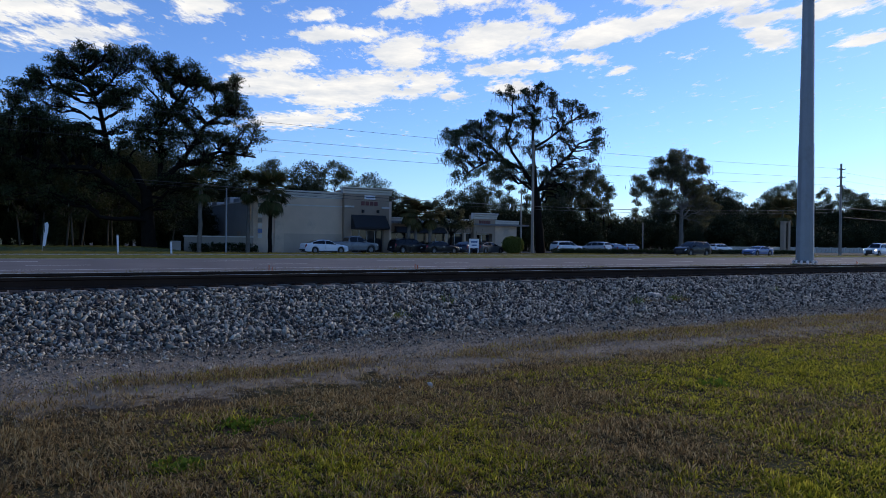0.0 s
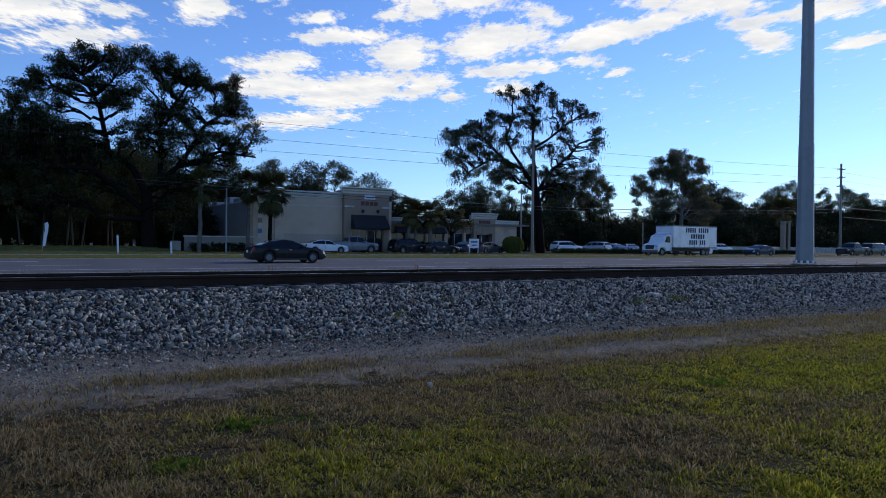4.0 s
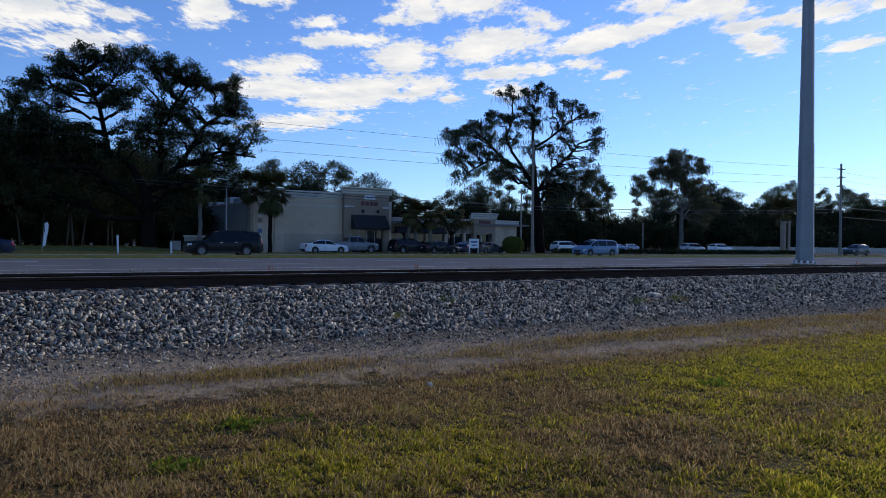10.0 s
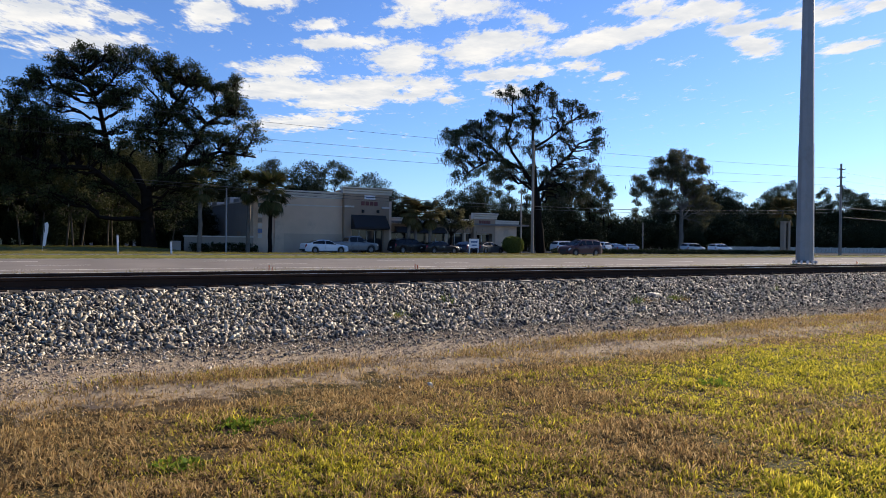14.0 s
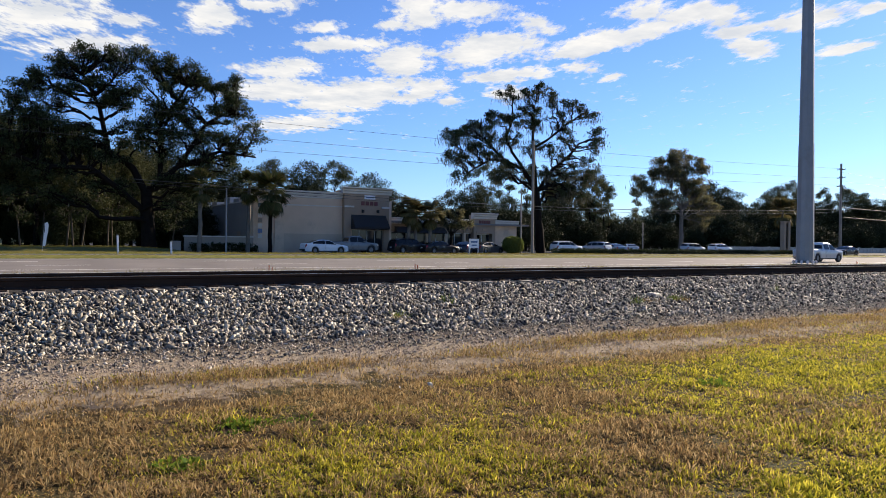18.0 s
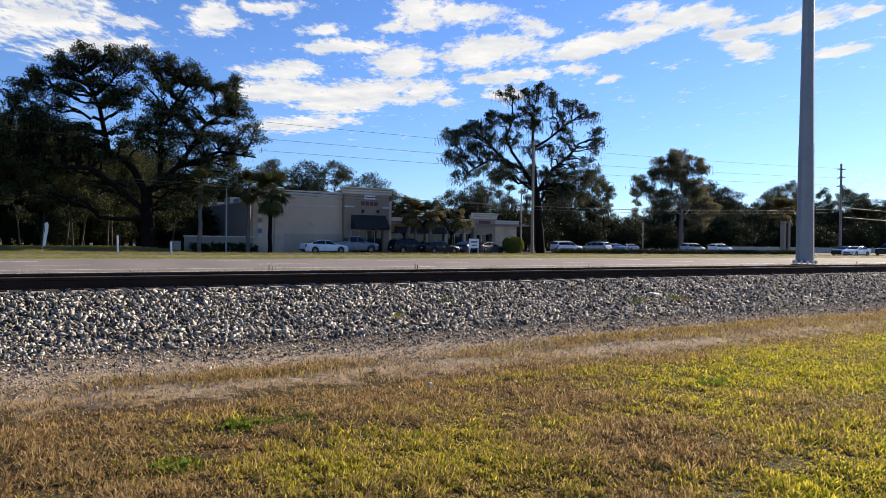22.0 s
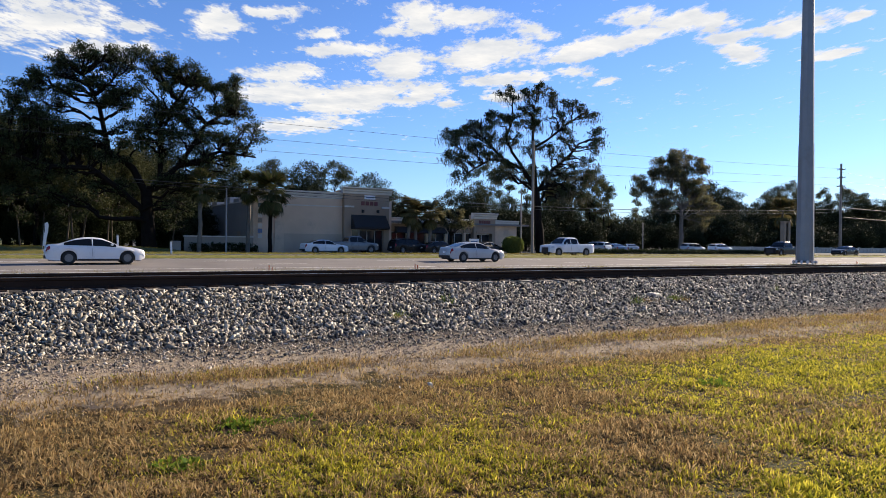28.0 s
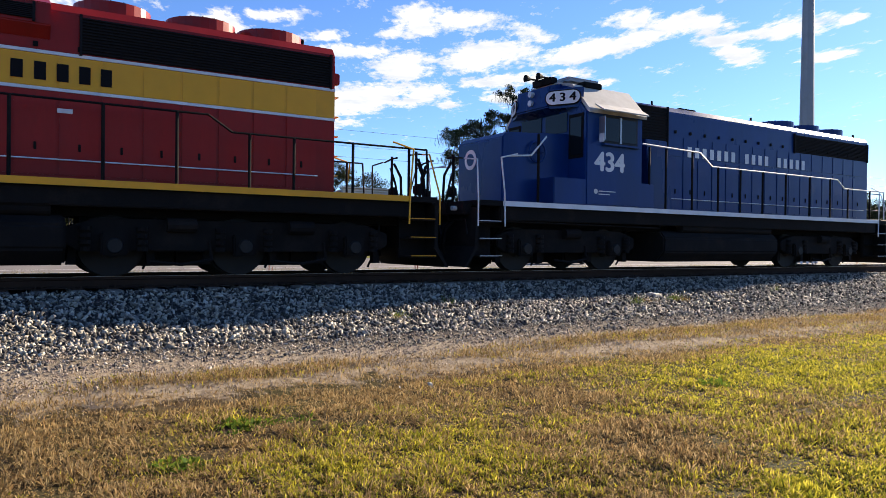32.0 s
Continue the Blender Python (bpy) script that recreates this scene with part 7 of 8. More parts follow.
        part("cab_handrail", pipe(bm_new(), [(cx1 + 0.02, s * 1.5, 3.1), (cx1 + drop, y, 3.05), (cx1 + drop + 0.5, y, 2.72)], 0.02), P["rails"], lo)
        part("front_handrail", pipe(bm_new(), [(fr + 0.75, y, 2.5), (fr + 1.4, y, 2.56), (fr + 1.8, s * 1.5, 3.0)], 0.02), P["rails"], lo)
        part("handrail_post", tube(bm_new(), (fr + 1.6, y, 1.5), (fr + 1.6, y, 3.05), 0.03, seg=8), M_LOCO_BLACK, lo)
    # rear end of the long hood
    rear = part("rear_number_box", box(bm_new(), hx1, hx1 + 0.14, -0.6, 0.6, HZ - 0.6, HZ - 0.25, 0.03), body, lo)
    for s in (-1, 1):
        part("rear_lamp", tube(bm_new(), (hx1, s * 0.12, HZ - 0.42), (hx1 + 0.2, s * 0.12, HZ - 0.42), 0.1, seg=12), M_LAMP, lo)
        part("marker_lamp", box(bm_new(), hx1, hx1 + 0.12, *sorted((s * 0.72, s * 0.86)), HZ - 0.7, HZ - 0.48, 0.02), body, lo)
    for k in range(6):
        z = 1.9 + k * 0.38
        part("ladder_rung", pipe(bm_new(), [(hx1, -0.82, z), (hx1 + 0.1, -0.82, z), (hx1 + 0.1, -0.5, z), (hx1, -0.5, z)], 0.012), P["rails"], lo)
    P["finish"](lo, P)
    return lo


def stadium(a, b, n=7):
    """A flat outline with round ends: half-length a, half-height b."""
    half = [(a - b + b * math.cos(math.pi * (k / n - 0.5)), b * math.sin(math.pi * (k / n - 0.5))) for k in range(n + 1)]
    return half + [(-x, -z) for x, z in half]


def ring_mesh(c, r, t):
    bm = bm_new()
    n = 20
    pts = [(c[0] + r * math.cos(2 * math.pi * k / n), c[1], c[2] + r * math.sin(2 * math.pi * k / n)) for k in range(n + 1)]
    pipe(bm, pts, t, 6)
    for a in (0, math.pi / 2):
        pipe(bm, [(c[0] - r * math.cos(a), c[1], c[2] - r * math.sin(a)), (c[0] + r * math.cos(a), c[1], c[2] + r * math.sin(a))], t * 0.7, 6)
    return bm


def letter_bars(lo, x0, x1, z0, z1, y, spec, material):
    """Lettering as plain bars: one for each character, with gaps between the words."""
    n = len(spec)
    w = (x1 - x0) / n
    for i, ch in enumerate(spec):
        if ch == "-":
            xa, xb = x0 + i * w + 0.075, x0 + (i + 1) * w - 0.075
            part("lettering_bar", box(bm_new(), xa, xb, y - 0.006, y, z0, z1), material, lo)


def finish_red(lo, P):
    nx, cx0, cx1, hx1 = P["nose"], P["cab0"], P["cab1"], P["hood1"]
    nz, HW = P["nose_z"], 0.9
    def arc(y0, y1, z0, z1, n=12):
        """The sweep on the nose front: up from near the middle, then out to the corner."""
        return [(y0 + (y1 - y0) * (1 - math.cos(math.pi / 2 * k / n)) ** 0.8, z0 + (z1 - z0) * math.sin(math.pi / 2 * k / n)) for k in range(n + 1)]
    for s in (-1, 1):
        ya = s * (HW + 0.003)
        top = [(nx + 0.02, nz - 0.16), (nx + 0.14, nz - 0.03), (cx0, nz + 0.08)]
        bm = prism(bm_new(), [(nx + 0.02, 2.86)] + top + [(cx0, 2.76)], "y", *sorted((ya, ya + s * 0.004)))
        part("yellow_sweep", bm, M_LOCO_YELLOW, lo)
        bm = prism(bm_new(), [(nx + 0.0, 2.80), (nx + 0.0, 2.87), (cx0, 2.77), (cx0, 2.70)], "y", *sorted((ya, ya + s * 0.008)))
        part("white_line", bm, M_LOCO_WHITE, lo)
        # on the front the sweep rises near the middle and bends out to the corner
        curve = arc(0.16, 0.885, 1.6, 2.84)
        def on(y, z, lift):
            return Vector((nx - lift, s * y, z))
        ring = [on(y, z, 0.003) for y, z in curve] + [on(0.87, nz - 0.17, 0.003), on(0, nz - 0.17, 0.003), on(0, 1.6, 0.003)]
        part("yellow_nose_front", plate(ring if s < 0 else ring[::-1], 0.004), M_LOCO_YELLOW, lo)
        slope = [Vector((q[0] - o[0], q[1] - o[1])).normalized() for o, q in zip(curve[:1] + curve[:-1], curve[1:] + curve[-1:])]
        sides = [[on(y + k * d.y * 0.028, z - k * d.x * 0.028, 0.005) for (y, z), d in zip(curve, slope)] for k in (1, -1)]
        ring = sides[0] + sides[1][::-1]
        part("white_line", plate(ring if s > 0 else ring[::-1], 0.006), M_LOCO_WHITE, lo)
        yb = s * 1.523
        for xa, xb in ((cx0 + 0.005, cx0 + 0.48), (cx0 + 1.68, cx1 - 0.01)):
            part("yellow_band", box(bm_new(), xa, xb, *sorted((yb, yb + s * 0.004)), 2.9, 3.42), M_LOCO_YELLOW, lo)
        part("white_line", box(bm_new(), cx0 + 0.005, cx1 - 0.01, *sorted((yb, yb + s * 0.006)), 2.84, 2.895), M_LOCO_WHITE, lo)
        part("white_line", box(bm_new(), cx0 + 1.68, cx1 - 0.01, *sorted((yb, yb + s * 0.006)), 3.425, 3.47), M_LOCO_WHITE, lo)
        part("yellow_band", box(bm_new(), cx1 + 0.03, hx1 - 0.01, *sorted((s * 0.902, s * 0.908)), 2.99, 3.5), M_LOCO_YELLOW, lo)
        part("white_line", box(bm_new(), cx1 + 0.03, hx1 - 0.01, *sorted((s * 0.902, s * 0.926)), 2.935, 2.985), M_LOCO_WHITE, lo)
        part("white_line", box(bm_new(), cx1 + 0.03, hx1 - 0.01, *sorted((s * 0.902, s * 0.926)), 3.505, 3.555), M_LOCO_WHITE, lo)
        part("filter_box", box(bm_new(), 7.1, 8.5, *sorted((s * 0.9, s * 1.0)), 2.96, 3.56, 0.02), M_LOCO_YELLOW, lo)
        seal = part("round_seal", tube(bm_new(), (7.8, s * 1.0, 3.27), (7.8, s * 1.012, 3.27), 0.23, seg=28), M_LOCO_WHITE, lo, "round white and blue emblem")
        part("seal_disc", tube(bm_new(), (7.8, s * 1.012, 3.27), (7.8, s * 1.018, 3.27), 0.15, seg=24), M_SIGN_BLUE, seal)
        part("seal_wave", box(bm_new(), 7.72, 7.92, *sorted((s * 1.018, s * 1.022)), 3.22, 3.28), M_LOCO_WHITE, seal)
    letter_bars(lo, 8.72, 14.36, 3.09, 3.37, -0.925, "------- ---- -----", M_LETTER)
    for k in range(4):
        z = nz - 0.30 - k * 0.13
        part("nose_bar", box(bm_new(), nx - 0.018, nx - 0.008, -0.56 + 0.02 * k, 0.66 - 0.02 * k, z, z + 0.065), M_LETTER, lo)
    part("nose_seal", tube(bm_new(), (nx - 0.018, 0.36, 2.32), (nx - 0.006, 0.36, 2.32), 0.14, seg=24), M_LOCO_WHITE, lo)
    part("nose_seal_disc", tube(bm_new(), (nx - 0.022, 0.36, 2.32), (nx - 0.018, 0.36, 2.32), 0.09, seg=20), M_SIGN_BLUE, lo)
    part("nose_door_edge", box(bm_new(), nx - 0.02, nx - 0.006, 0.12, 0.2, 1.75, 2.55), M_LETTER, lo)
    for x, z in ((8.35, 2.85), (9.1, 2.72), (10.7, 2.72), (13.5, 2.6)):
        part("data_label", box(bm_new(), x, x + 0.22, -0.925, -0.92, z, z + 0.07), M_LOCO_WHITE, lo)


def finish_blue(lo, P):
    nx, cx1, hx1 = P["nose"], P["cab1"], P["hood1"]
    letter_bars(lo, 7.6, 13.2, 3.0, 3.28, -0.925, "------- ---- -----", M_LOCO_WHITE)
    part("nose_emblem", tube(bm_new(), (nx - 0.014, 0.35, 2.6), (nx - 0.004, 0.35, 2.6), 0.24, seg=28), M_LOCO_WHITE, lo, "white round nose emblem")
    part("emblem_disc", tube(bm_new(), (nx - 0.018, 0.35, 2.6), (nx - 0.014, 0.35, 2.6), 0.15, seg=24), M_LOCO_BLUE, lo)
    part("cab_logo", tube(bm_new(), (3.75, -1.526, 1.86), (3.75, -1.53, 1.86), 0.06, seg=16), M_LOCO_WHITE, lo)
    for k, w in enumerate((0.55, 0.35)):
        part("cab_logo_bar", box(bm_new(), 3.84, 3.84 + w, -1.53, -1.524, 1.86 - 0.07 * k, 1.88 - 0.07 * k), M_LOCO_WHITE, lo)
    slatted(lo, "intake_grille", cx1 + 0.1, cx1 + 1.55, 3.2, 4.22, -0.9, -1, 14)
    part("equipment_locker", prism(bm_new(), [(cx1 + 0.7, 1.53), (cx1 + 0.45, 3.3), (cx1 + 1.25, 3.3), (cx1 + 1.5, 1.53)], "y", -1.2, -0.92, 0.02), M_LOCO_BLUE, lo, "blue sloped equipment locker")


red_posts = (7.3, 7.9, 9.15, 10.4, 11.65, 12.85, 14.1, 15.2, 16.4, 17.2, 18.35, 19.55)
red_loco = locomotive("locomotive", "red and golden yellow diesel locomotive with white striping and lit headlights", dict(
    body=M_LOCO_RED, trim=M_LOCO_YELLOW, edge=M_LOCO_YELLOW, roof=M_LOCO_RED, rails=M_LOCO_YELLOW, rail_top=M_LOCO_BLACK, dark_posts=True, trim_steps=True,
    length=20.2, front=0.47, nose=1.5, nose_z=3.24, cab0=3.93, cab1=5.95, hood1=18.22, hood_z=4.36, tank=(7.6, 13.6), trucks=(3.2, 16.4), axles=3,
    number="715", numx=5.1, cabno=M_FADED, lit=True, box0=2.37, band=True, bulge=(8.45, 13.4),
    grilles=(("filter_grille", 6.35, 8.4, 3.72, 4.3), ("radiator_grille", 13.85, 18.1, 3.58, 4.16)),
    fans=((11.0, 0.62), (12.6, 0.62), (14.4, 0.62), (15.9, 0.62), (17.2, 0.62)), doors=(8.55, 18.1, 0.62), posts=red_posts, rail_step=15.7, rail_drop=0.45, finish=finish_red))
blue_posts = (5.6, 6.2, 7.2, 8.25, 9.2, 10.2, 11.3, 12.5, 13.6, 14.6, 15.9, 17.0)
blue_loco = locomotive("locomotive", "dark blue diesel locomotive with white sill and white road number", dict(
    body=M_LOCO_BLUE, trim=M_LOCO_WHITE, edge=M_LOCO_WHITE, roof=M_SAND_ROOF, rails=M_LOCO_WHITE, rail_top=M_LOCO_WHITE, dark_posts=True, trim_steps=False,
    length=17.0, front=0.47, nose=1.5, nose_z=3.15, cab0=3.45, cab1=5.3, hood1=16.85, hood_z=4.3, tank=(6.2, 11.0), trucks=(3.3, 13.7), axles=2,
    number="434", numx=4.2, cabno=M_LOCO_WHITE, lit=False, box0=2.5, band=False, bulge=None,
    grilles=(("radiator_grille", 12.6, 16.75, 3.52, 4.05),),
    fans=((12.9, 0.6), (14.3, 0.6), (15.7, 0.6)), doors=(6.9, 16.7, 0.6), posts=blue_posts, rail_step=14.0, rail_drop=2.2, finish=finish_blue))

# ---------------------------------------------------------------- clouds drifting away over the place
def cloud_material(name, cover):
    m, t, b, out = nodes_of(name)
    t.nodes.remove(b)
    tc = t.nodes.new("ShaderNodeTexCoord")
    co = tc.outputs["Object"]
    dens = cover(t, co)
    em = t.nodes.new("ShaderNodeEmission")
    shade = noise_of(t, co, 0.006, 5, 0.6)
    t.links.new(mixer(t, remap(t, shade, 0.35, 0.65), (0.66, 0.69, 0.74), (0.92, 0.90, 0.87)), em.inputs[0])
    em.inputs[1].default_value = 0.41
    tr = t.nodes.new("ShaderNodeBsdfTransparent")
    mx = t.nodes.new("ShaderNodeMixShader")
    t.links.new(dens, mx.inputs[0])
    t.links.new(tr.outputs[0], mx.inputs[1])
    t.links.new(em.outputs[0], mx.inputs[2])
    t.links.new(mx.outputs[0], out.inputs[0])
    m.cycles.emission_sampling = "NONE"
    return m


CLOUD_H = 600.0
# heaps of cloud on the layer: centre x and y, half-lengths, turn in degrees, weight
BANKS = ((73, 2179, 313, 169, 109, 0.8), (203, 2446, 258, 144, 126, 0.75), (289, 2090, 95, 57, 103, 0.75), (467, 1930, 152, 76, 84, 0.9), (561, 1750, 101, 49, 141, 0.8), (751, 1844, 91, 48, 119, 0.85),
         (841, 1997, 138, 78, 140, 0.95), (934, 1919, 91, 63, 72, 0.95), (897, 1721, 73, 34, 114, 0.7), (920, 1592, 143, 80, 61, 0.9), (1119, 2045, 215, 121, 83, 1), (823, 2376, 159, 118, 120, 1.0),
         (940, 2711, 235, 177, 103, 1.25), (1215, 2675, 371, 174, 89, 1.35), (1270, 3404, 360, 176, 108, 1.0), (1389, 2398, 244, 101, 70, 1))
PUFFS = ((1262, 1784, 209, 135, 90, 1.1), (1233, 1494, 111, 58, -156, 0.95), (1019, 1504, 101, 96, 150, 0.9), (1499, 1506, 266, 91, 94, 1.15), (1381, 1261, 81, 76, 44, 0.85), (1507, 1197, 136, 92, 165, 1.05),
         (1729, 1232, 80, 62, 69, 1), (1910, 1312, 136, 67, -164, 1), (1796, 1063, 138, 83, 69, 1.1), (1833, 927, 44, 35, 35, 0.9), (2155, 1160, 93, 72, 63, 1), (1843, 1822, 85, 38, -117, 0.9),
         (1624, 1788, 83, 72, 180, 0.85), (1513, 1999, 190, 101, 118, 0.95), (1699, 2244, 147, 89, 51, 0.9), (1572, 2480, 115, 75, 59, 0.9))
LAYER = (1000.0, 3300.0)


def broken_cover(t, co):
    mask = None
    for cx, cy, rx, ry, turn, weight in BANKS + PUFFS:
        mp = t.nodes.new("ShaderNodeMapping")
        mp.vector_type = "TEXTURE"
        mp.inputs["Location"].default_value = (cx - LAYER[0], cy - LAYER[1], 0)
        mp.inputs["Rotation"].default_value = (0, 0, radians(turn))
        mp.inputs["Scale"].default_value = (rx * 1.5, ry * 1.5, 1)
        g = t.nodes.new("ShaderNodeTexGradient")
        g.gradient_type = "SPHERICAL"
        t.links.new(co, mp.inputs[0])
        t.links.new(mp.outputs[0], g.inputs[0])
        v = math_node(t, "MULTIPLY", g.outputs["Fac"], weight)
        mask = v if mask is None else math_node(t, "MAXIMUM", mask, v)
    mp = t.nodes.new("ShaderNodeMapping")
    mp.vector_type = "TEXTURE"
    mp.inputs["Rotation"].default_value = (0, 0, radians(60))
    mp.inputs["Scale"].default_value = (1.75, 1.0, 1)
    t.links.new(co, mp.inputs[0])
    n = noise_of(t, mp.outputs[0], 0.009, 9, 0.62)
    n2 = noise_of(t, mp.outputs[0], 0.03, 8, 0.65)
    n = math_node(t, "ADD", n, math_node(t, "MULTIPLY", math_node(t, "SUBTRACT", n2, 0.5), 0.75))
    v = math_node(t, "ADD", mask, math_node(t, "MULTIPLY", math_node(t, "SUBTRACT", n, 0.5), 1.7))
    return remap(t, v, 0.2, 0.54)


def build_clouds():
    bm = bm_new()
    bmesh.ops.create_grid(bm, x_segments=1, y_segments=1, size=1.0)
    bmesh.ops.scale(bm, vec=(2600, 2500, 1), verts=bm.verts)
    sheet = part("cloud_layer", bm, cloud_material("broken_cloud", broken_cover))
    tagged(sheet, "broken layer of small white morning clouds", "clouds", kind="structure")
    return sheet


BANK_H = 3000.0
HEADING = (0.4726, 0.8813)


def bank_cover(t, co):
    """One thick high cloud: a soft trailing edge, thinner towards its front."""
    sep = t.nodes.new("ShaderNodeSeparateXYZ")
    t.links.new(co, sep.inputs[0])
    u = math_node(t, "ADD", math_node(t, "MULTIPLY", sep.outputs["X"], HEADING[0]), math_node(t, "MULTIPLY", sep.outputs["Y"], HEADING[1]))
    n = noise_of(t, co, 0.004, 4, 0.5)
    w = math_node(t, "ADD", u, math_node(t, "MULTIPLY", math_node(t, "SUBTRACT", n, 0.5), 60.0))
    edge = t.nodes.new("ShaderNodeMapRange")
    edge.interpolation_type = "SMOOTHSTEP"
    edge.inputs[1].default_value, edge.inputs[2].default_value = 55.0, 200.0
    t.links.new(w, edge.inputs[0])
    return math_node(t, "MULTIPLY", edge.outputs[0], remap(t, u, 240.0, 520.0, 0.933, 0.84))


def build_bank():
    bm = bm_new()
    bmesh.ops.create_circle(bm, cap_ends=True, segments=64, radius=1500)
    c = part("cloud_bank", bm, cloud_material("thick_cloud", bank_cover))
    return tagged(c, "thick white cloud drifting clear of the sun", "cloud", kind="structure")


# the bank's trailing edge leaves the sun some ten seconds into the shot
reach = BANK_H / math.tan(radians(SUN_EL))
CLOUDS = [(build_clouds(), (*LAYER, CLOUD_H), 5.8),
          (build_bank(), (8.0 + reach * math.cos(radians(SUN_AZ)), 10.0 + reach * math.sin(radians(SUN_AZ)), BANK_H), 29.0)]

# ---------------------------------------------------------------- traffic: name, then where it is along the highway, time by time
TRAFFIC = []
TRAFFIC.append((build_box_truck(pose(0, 0, 0)), 54.2, 180, [(0.0, 143.5), (2.0, 105.2), (3.0, 86.0), (3.5, 76.0), (5.5, 33.4), (6.0, 22.5), (6.5, 11.3), (7.0, 0.45), (32.0, -559.4)]))
TRAFFIC.append((build_car("suv", BLACK, "black sport utility car driving on the far carriageway", pose(0, 0, 0), "traffic"), 54.2, 180, [(0.0, 67.9), (1.0, 50.1), (2.0, 31.1), (3.0, 10.5), (3.5, -0.0), (32.0, -599.7)]))
TRAFFIC.append((build_car("coupe", BLUE, "blue sports coupe driving on the far carriageway", pose(0, 0, 0), "traffic"), 57.6, 180, [(0.0, 85.2), (2.6, 16.6), (3.0, 6.6), (32.0, -713.7)]))
TRAFFIC.append((build_car("long_suv", WHITE, "long white sport utility car with roof rails on the highway", pose(0, 0, 0), "traffic", lit=True), 56.4, 180, [(0.0, 113.5), (1.0, 106.6), (1.5, 101.4), (2.0, 96.5), (2.5, 90.4), (3.0, 83.5), (5.5, 50.9), (6.0, 43.7), (6.5, 36.6), (7.0, 29.2), (7.5, 21.8), (8.0, 13.6), (8.5, 5.7), (9.0, -2.0), (32.0, -357.5)]))
TRAFFIC.append((build_car("pickup", BLACK, "black crew-cab pickup driving on the far carriageway", pose(0, 0, 0), "traffic"), 54.2, 180, [(0.0, 151.7), (3.5, 106.7), (5.5, 81.0), (6.0, 69.6), (6.5, 60.7), (7.0, 50.7), (7.5, 40.7), (8.0, 29.6), (8.5, 18.9), (9.0, 8.0), (32.0, -492.3)]))
TRAFFIC.append((build_car("sedan", NAVY, "dark blue sedan driving on the far carriageway", pose(0, 0, 0), "traffic"), 57.6, 180, [(0.0, 153.6), (3.0, 101.2), (3.5, 92.4), (5.5, 68.0), (6.5, 52.1), (7.0, 45.2), (7.5, 37.7), (8.0, 30.3), (8.5, 22.4), (9.0, 14.4), (32.0, -350.1)]))
TRAFFIC.append((build_car("long_suv", BLACK, "long black sport utility car with tinted windows", pose(0, 0, 0), "traffic"), 54.2, 180, [(0.0, 168.4), (6.5, 68.1), (7.0, 60.4), (7.5, 52.9), (8.0, 45.5), (8.5, 38.0), (9.0, 30.5), (10.0, 14.3), (32.0, -342.7)]))
TRAFFIC.append((build_car("minivan", SKYBLUE, "pale blue minivan driving on the far carriageway", pose(0, 0, 0), "traffic"), 54.2, 180, [(0.0, 184.1), (6.5, 105.3), (7.5, 93.2), (8.0, 83.7), (8.5, 76.1), (9.0, 68.3), (10.0, 52.6), (11.0, 36.5), (12.0, 20.3), (13.0, 3.8), (32.0, -309.4)]))
TRAFFIC.append((build_car("suv", GREY, "dark grey sport utility car driving on the far carriageway", pose(0, 0, 0), "traffic"), 57.6, 180, [(0.0, 394.0), (10.0, 109.4), (11.0, 80.9), (12.0, 52.7), (13.0, 24.7), (32.0, -506.4)]))
TRAFFIC.append((build_car("suv", DARKRED, "dark maroon sport utility car driving on the far carriageway", pose(0, 0, 0), "traffic"), 54.2, 180, [(0.0, 359.8), (12.0, 93.7), (13.0, 71.5), (14.0, 50.5), (14.5, 40.3), (16.5, -0.3), (32.0, -314.7)]))
TRAFFIC.append((build_car("sedan", WHITE, "white sedan driving on the far carriageway", pose(0, 0, 0), "traffic"), 54.2, 180, [(0.0, 490.8), (23.0, 86.9), (24.0, 69.3), (24.5, 58.6), (25.0, 49.6), (25.5, 38.6), (27.5, 1.2), (32.0, -82.9)]))
TRAFFIC.append((build_car("suv", NAVY, "dark sport utility car driving on the far carriageway", pose(0, 0, 0), "traffic"), 57.6, 180, [(0.0, 694.1), (25.0, 69.0), (27.5, 6.5), (32.0, -106.0)]))
TRAFFIC.append((build_car("pickup", WHITE, "white crew-cab pickup driving on the far carriageway", pose(0, 0, 0), "traffic"), 54.2, 180, [(0.0, 643.4), (27.5, 59.3), (28.0, 48.7), (28.5, 37.9), (29.0, 27.3), (29.5, 16.5), (30.0, 5.9), (32.0, -36.6)]))
TRAFFIC.append((build_car("sedan", BLACK, "black sedan driving on the near carriageway", pose(0, 0, 0), "traffic"), 43.3, 0, [(0.0, -70.5), (3.5, 4.7), (5.5, 47.7), (6.0, 58.5), (6.5, 68.2), (7.0, 79.4), (32.0, 639.5)]))
TRAFFIC.append((build_car("pickup", SILVER, "silver crew-cab pickup driving on the near carriageway", pose(0, 0, 0), "traffic"), 39.5, 0, [(0.0, -289.8), (16.5, 36.0), (17.0, 45.9), (17.5, 57.6), (18.0, 68.1), (18.5, 76.6), (32.0, 307.0)]))
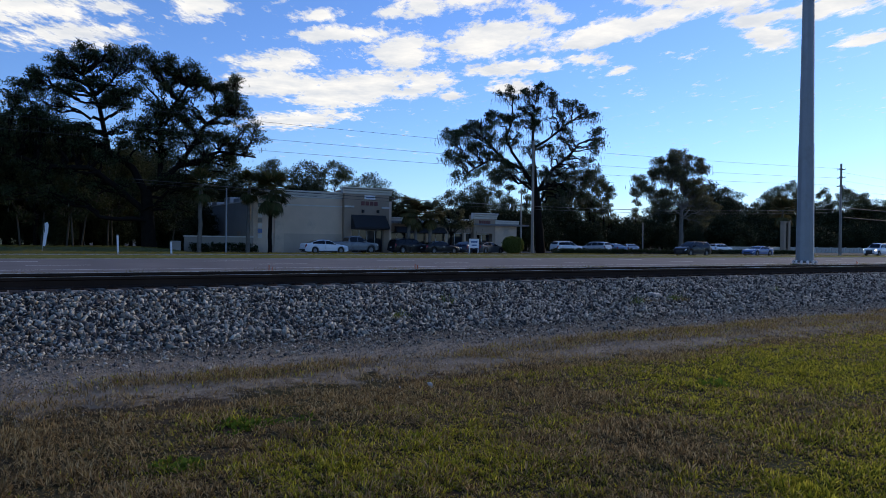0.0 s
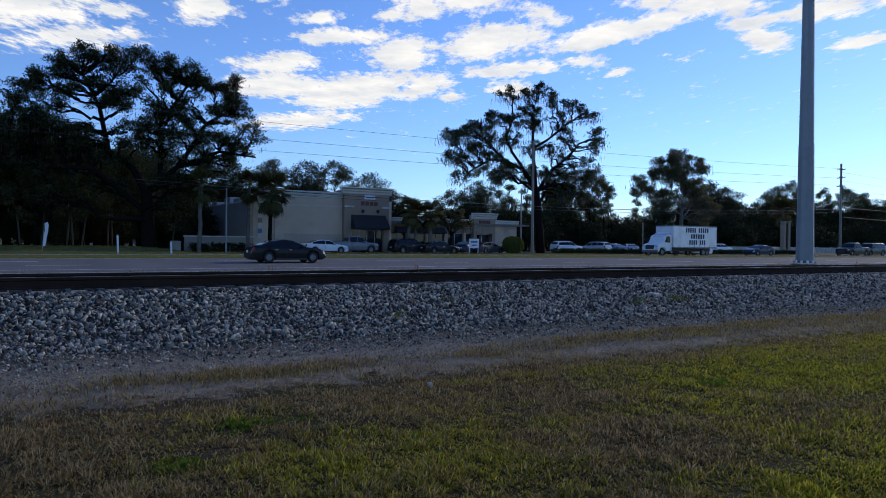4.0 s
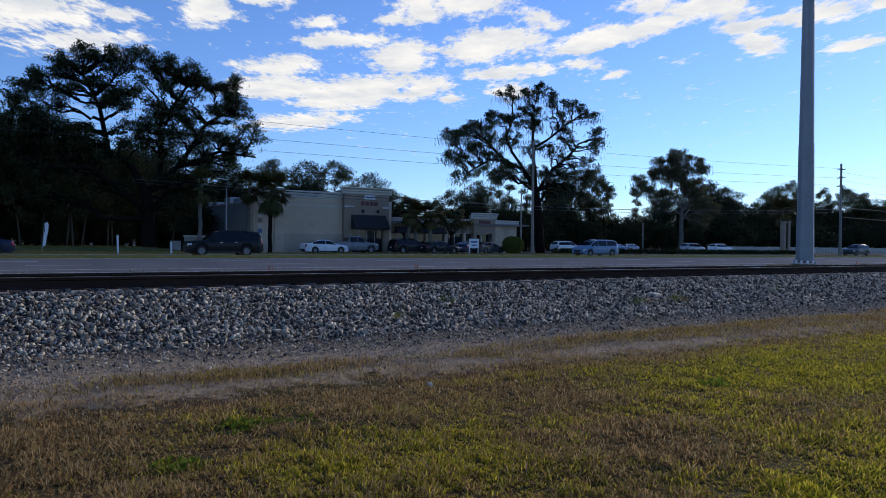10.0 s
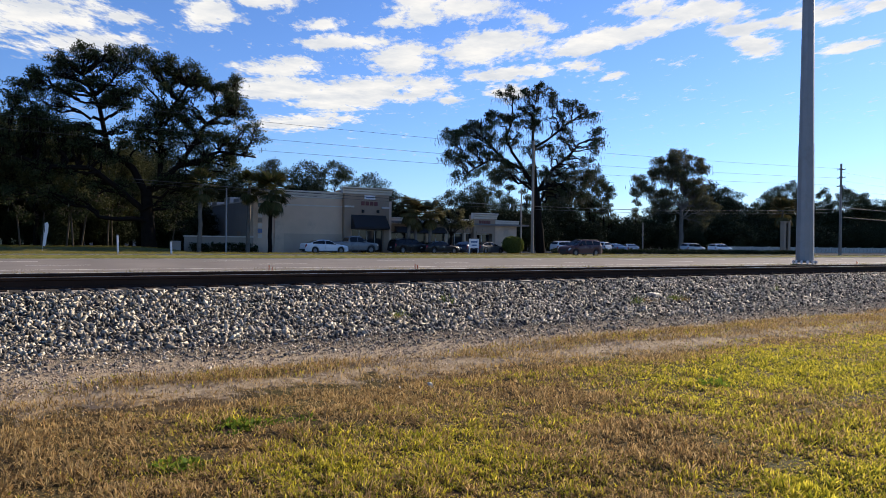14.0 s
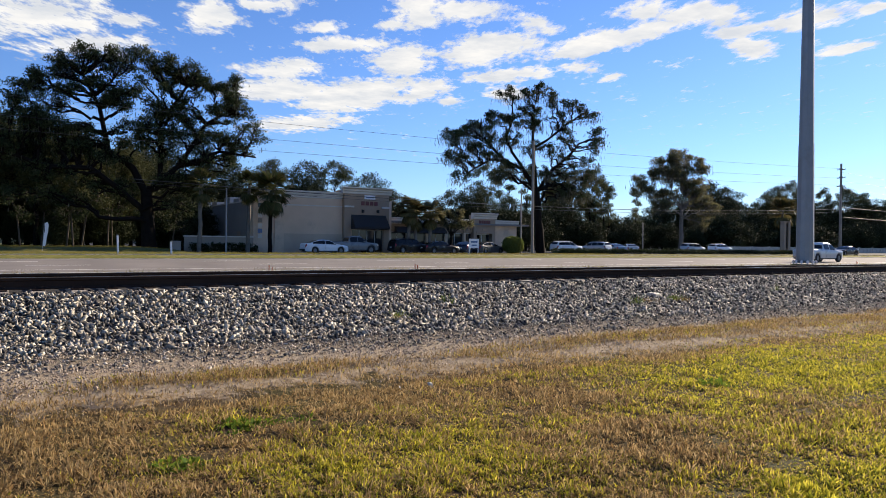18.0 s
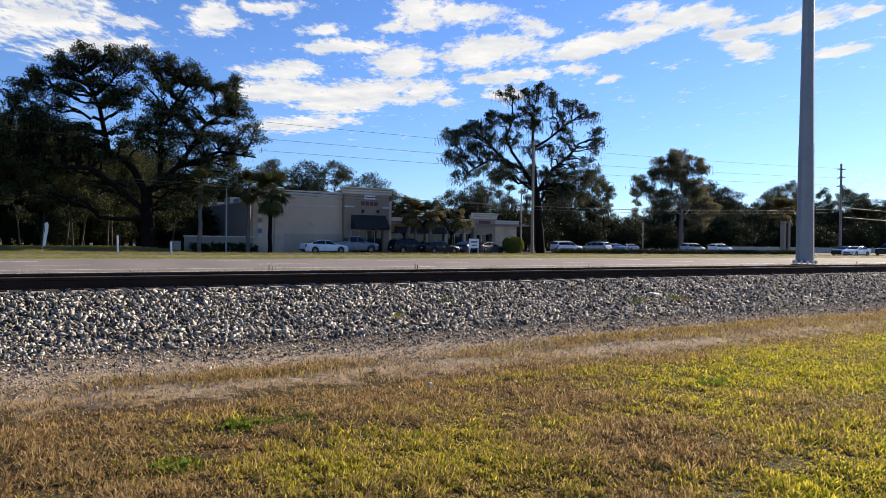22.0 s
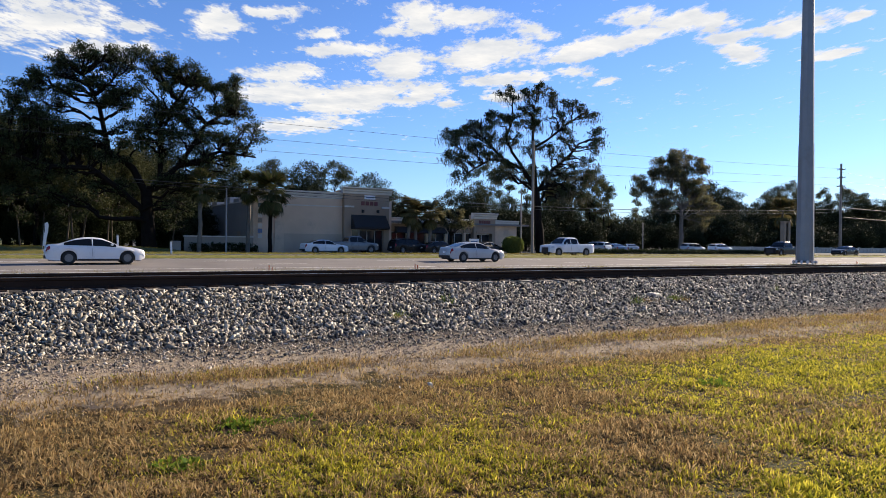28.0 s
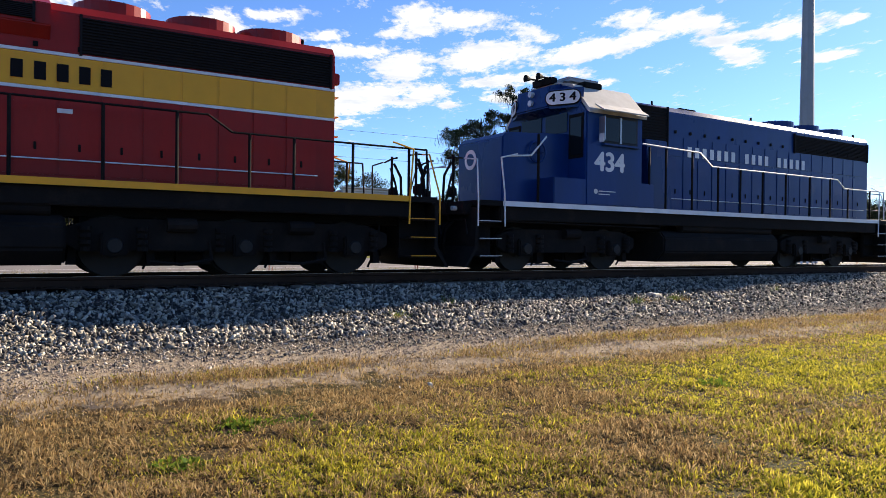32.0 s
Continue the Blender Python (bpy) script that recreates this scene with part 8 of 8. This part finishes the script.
TRAFFIC.append((build_car("sedan", SILVER, "silver sedan driving on the near carriageway", pose(0, 0, 0), "traffic"), 43.3, 0, [(0.0, -677.0), (27.5, 17.0), (28.0, 29.6), (28.5, 42.3), (29.0, 55.2), (29.5, 69.2), (32.0, 139.2)]))
TRAFFIC.append((build_car("sedan", WHITE, "white sedan driving on the near carriageway", pose(0, 0, 0), "traffic"), 42.8, 0, [(0.0, -781.3), (28.0, 4.4), (28.5, 18.5), (29.0, 32.9), (29.5, 47.1), (30.0, 62.5), (32.0, 124.0)]))
TRAFFIC.append((build_car("sedan", BLACK, "black sedan in the highway lane beside the railway", pose(0, 0, 0), "traffic"), 39.5, 0, [(0.0, -572.9), (30.2, 0.5), (30.4, 4.3), (30.5, 6.8), (30.6, 8.5), (30.8, 12.7), (31.0, 16.4), (32.0, 34.7)]))
TRAFFIC.append((build_car("sedan", BLACK, "black sedan waiting on the far carriageway", pose(0, 0, 0), "traffic"), 57.6, 180, [(0.0, 256.3), (13.5, 166.3), (15.6, 114.3), (16.5, 106.3), (31.0, 106.3), (32.0, 104.3)]))
TRAFFIC.append((build_car("pickup", BLACK, "black pickup that waits and then drives off", pose(0, 0, 0), "traffic"), 56.1, 180, [(0.0, 376.0), (19.0, 166.0), (21.5, 120.0), (22.2, 116.0), (25.8, 116.0), (27.5, 100.0), (28.5, 75.6), (29.5, 51.0), (30.5, 26.4), (32.0, -10.9)]))


def motions():
    for car, y, turn, rows in TRAFFIC:
        walk(car, [(t, pose(x, y, road_z(y) + 0.004, 0, 0, turn)) for t, x in rows])
    # the train comes along the line at a steady speed
    for loco, lead in ((red_loco, 0.0), (blue_loco, 20.75)):
        walk(loco, [(t, pose(5.9 + lead - 18.65 * (t - 31.0), LINE_Y, RAIL_Z + 0.004)) for t in (0.0, 8.0, 16.0, 24.0, 32.0)])
    # the clouds drift away
    for sheet, at, speed in CLOUDS:
        walk(sheet, [(t, pose(at[0] + HEADING[0] * speed * (t - 16), at[1] + HEADING[1] * speed * (t - 16), at[2])) for t in (0.0, 16.0, 32.0)])


motions()
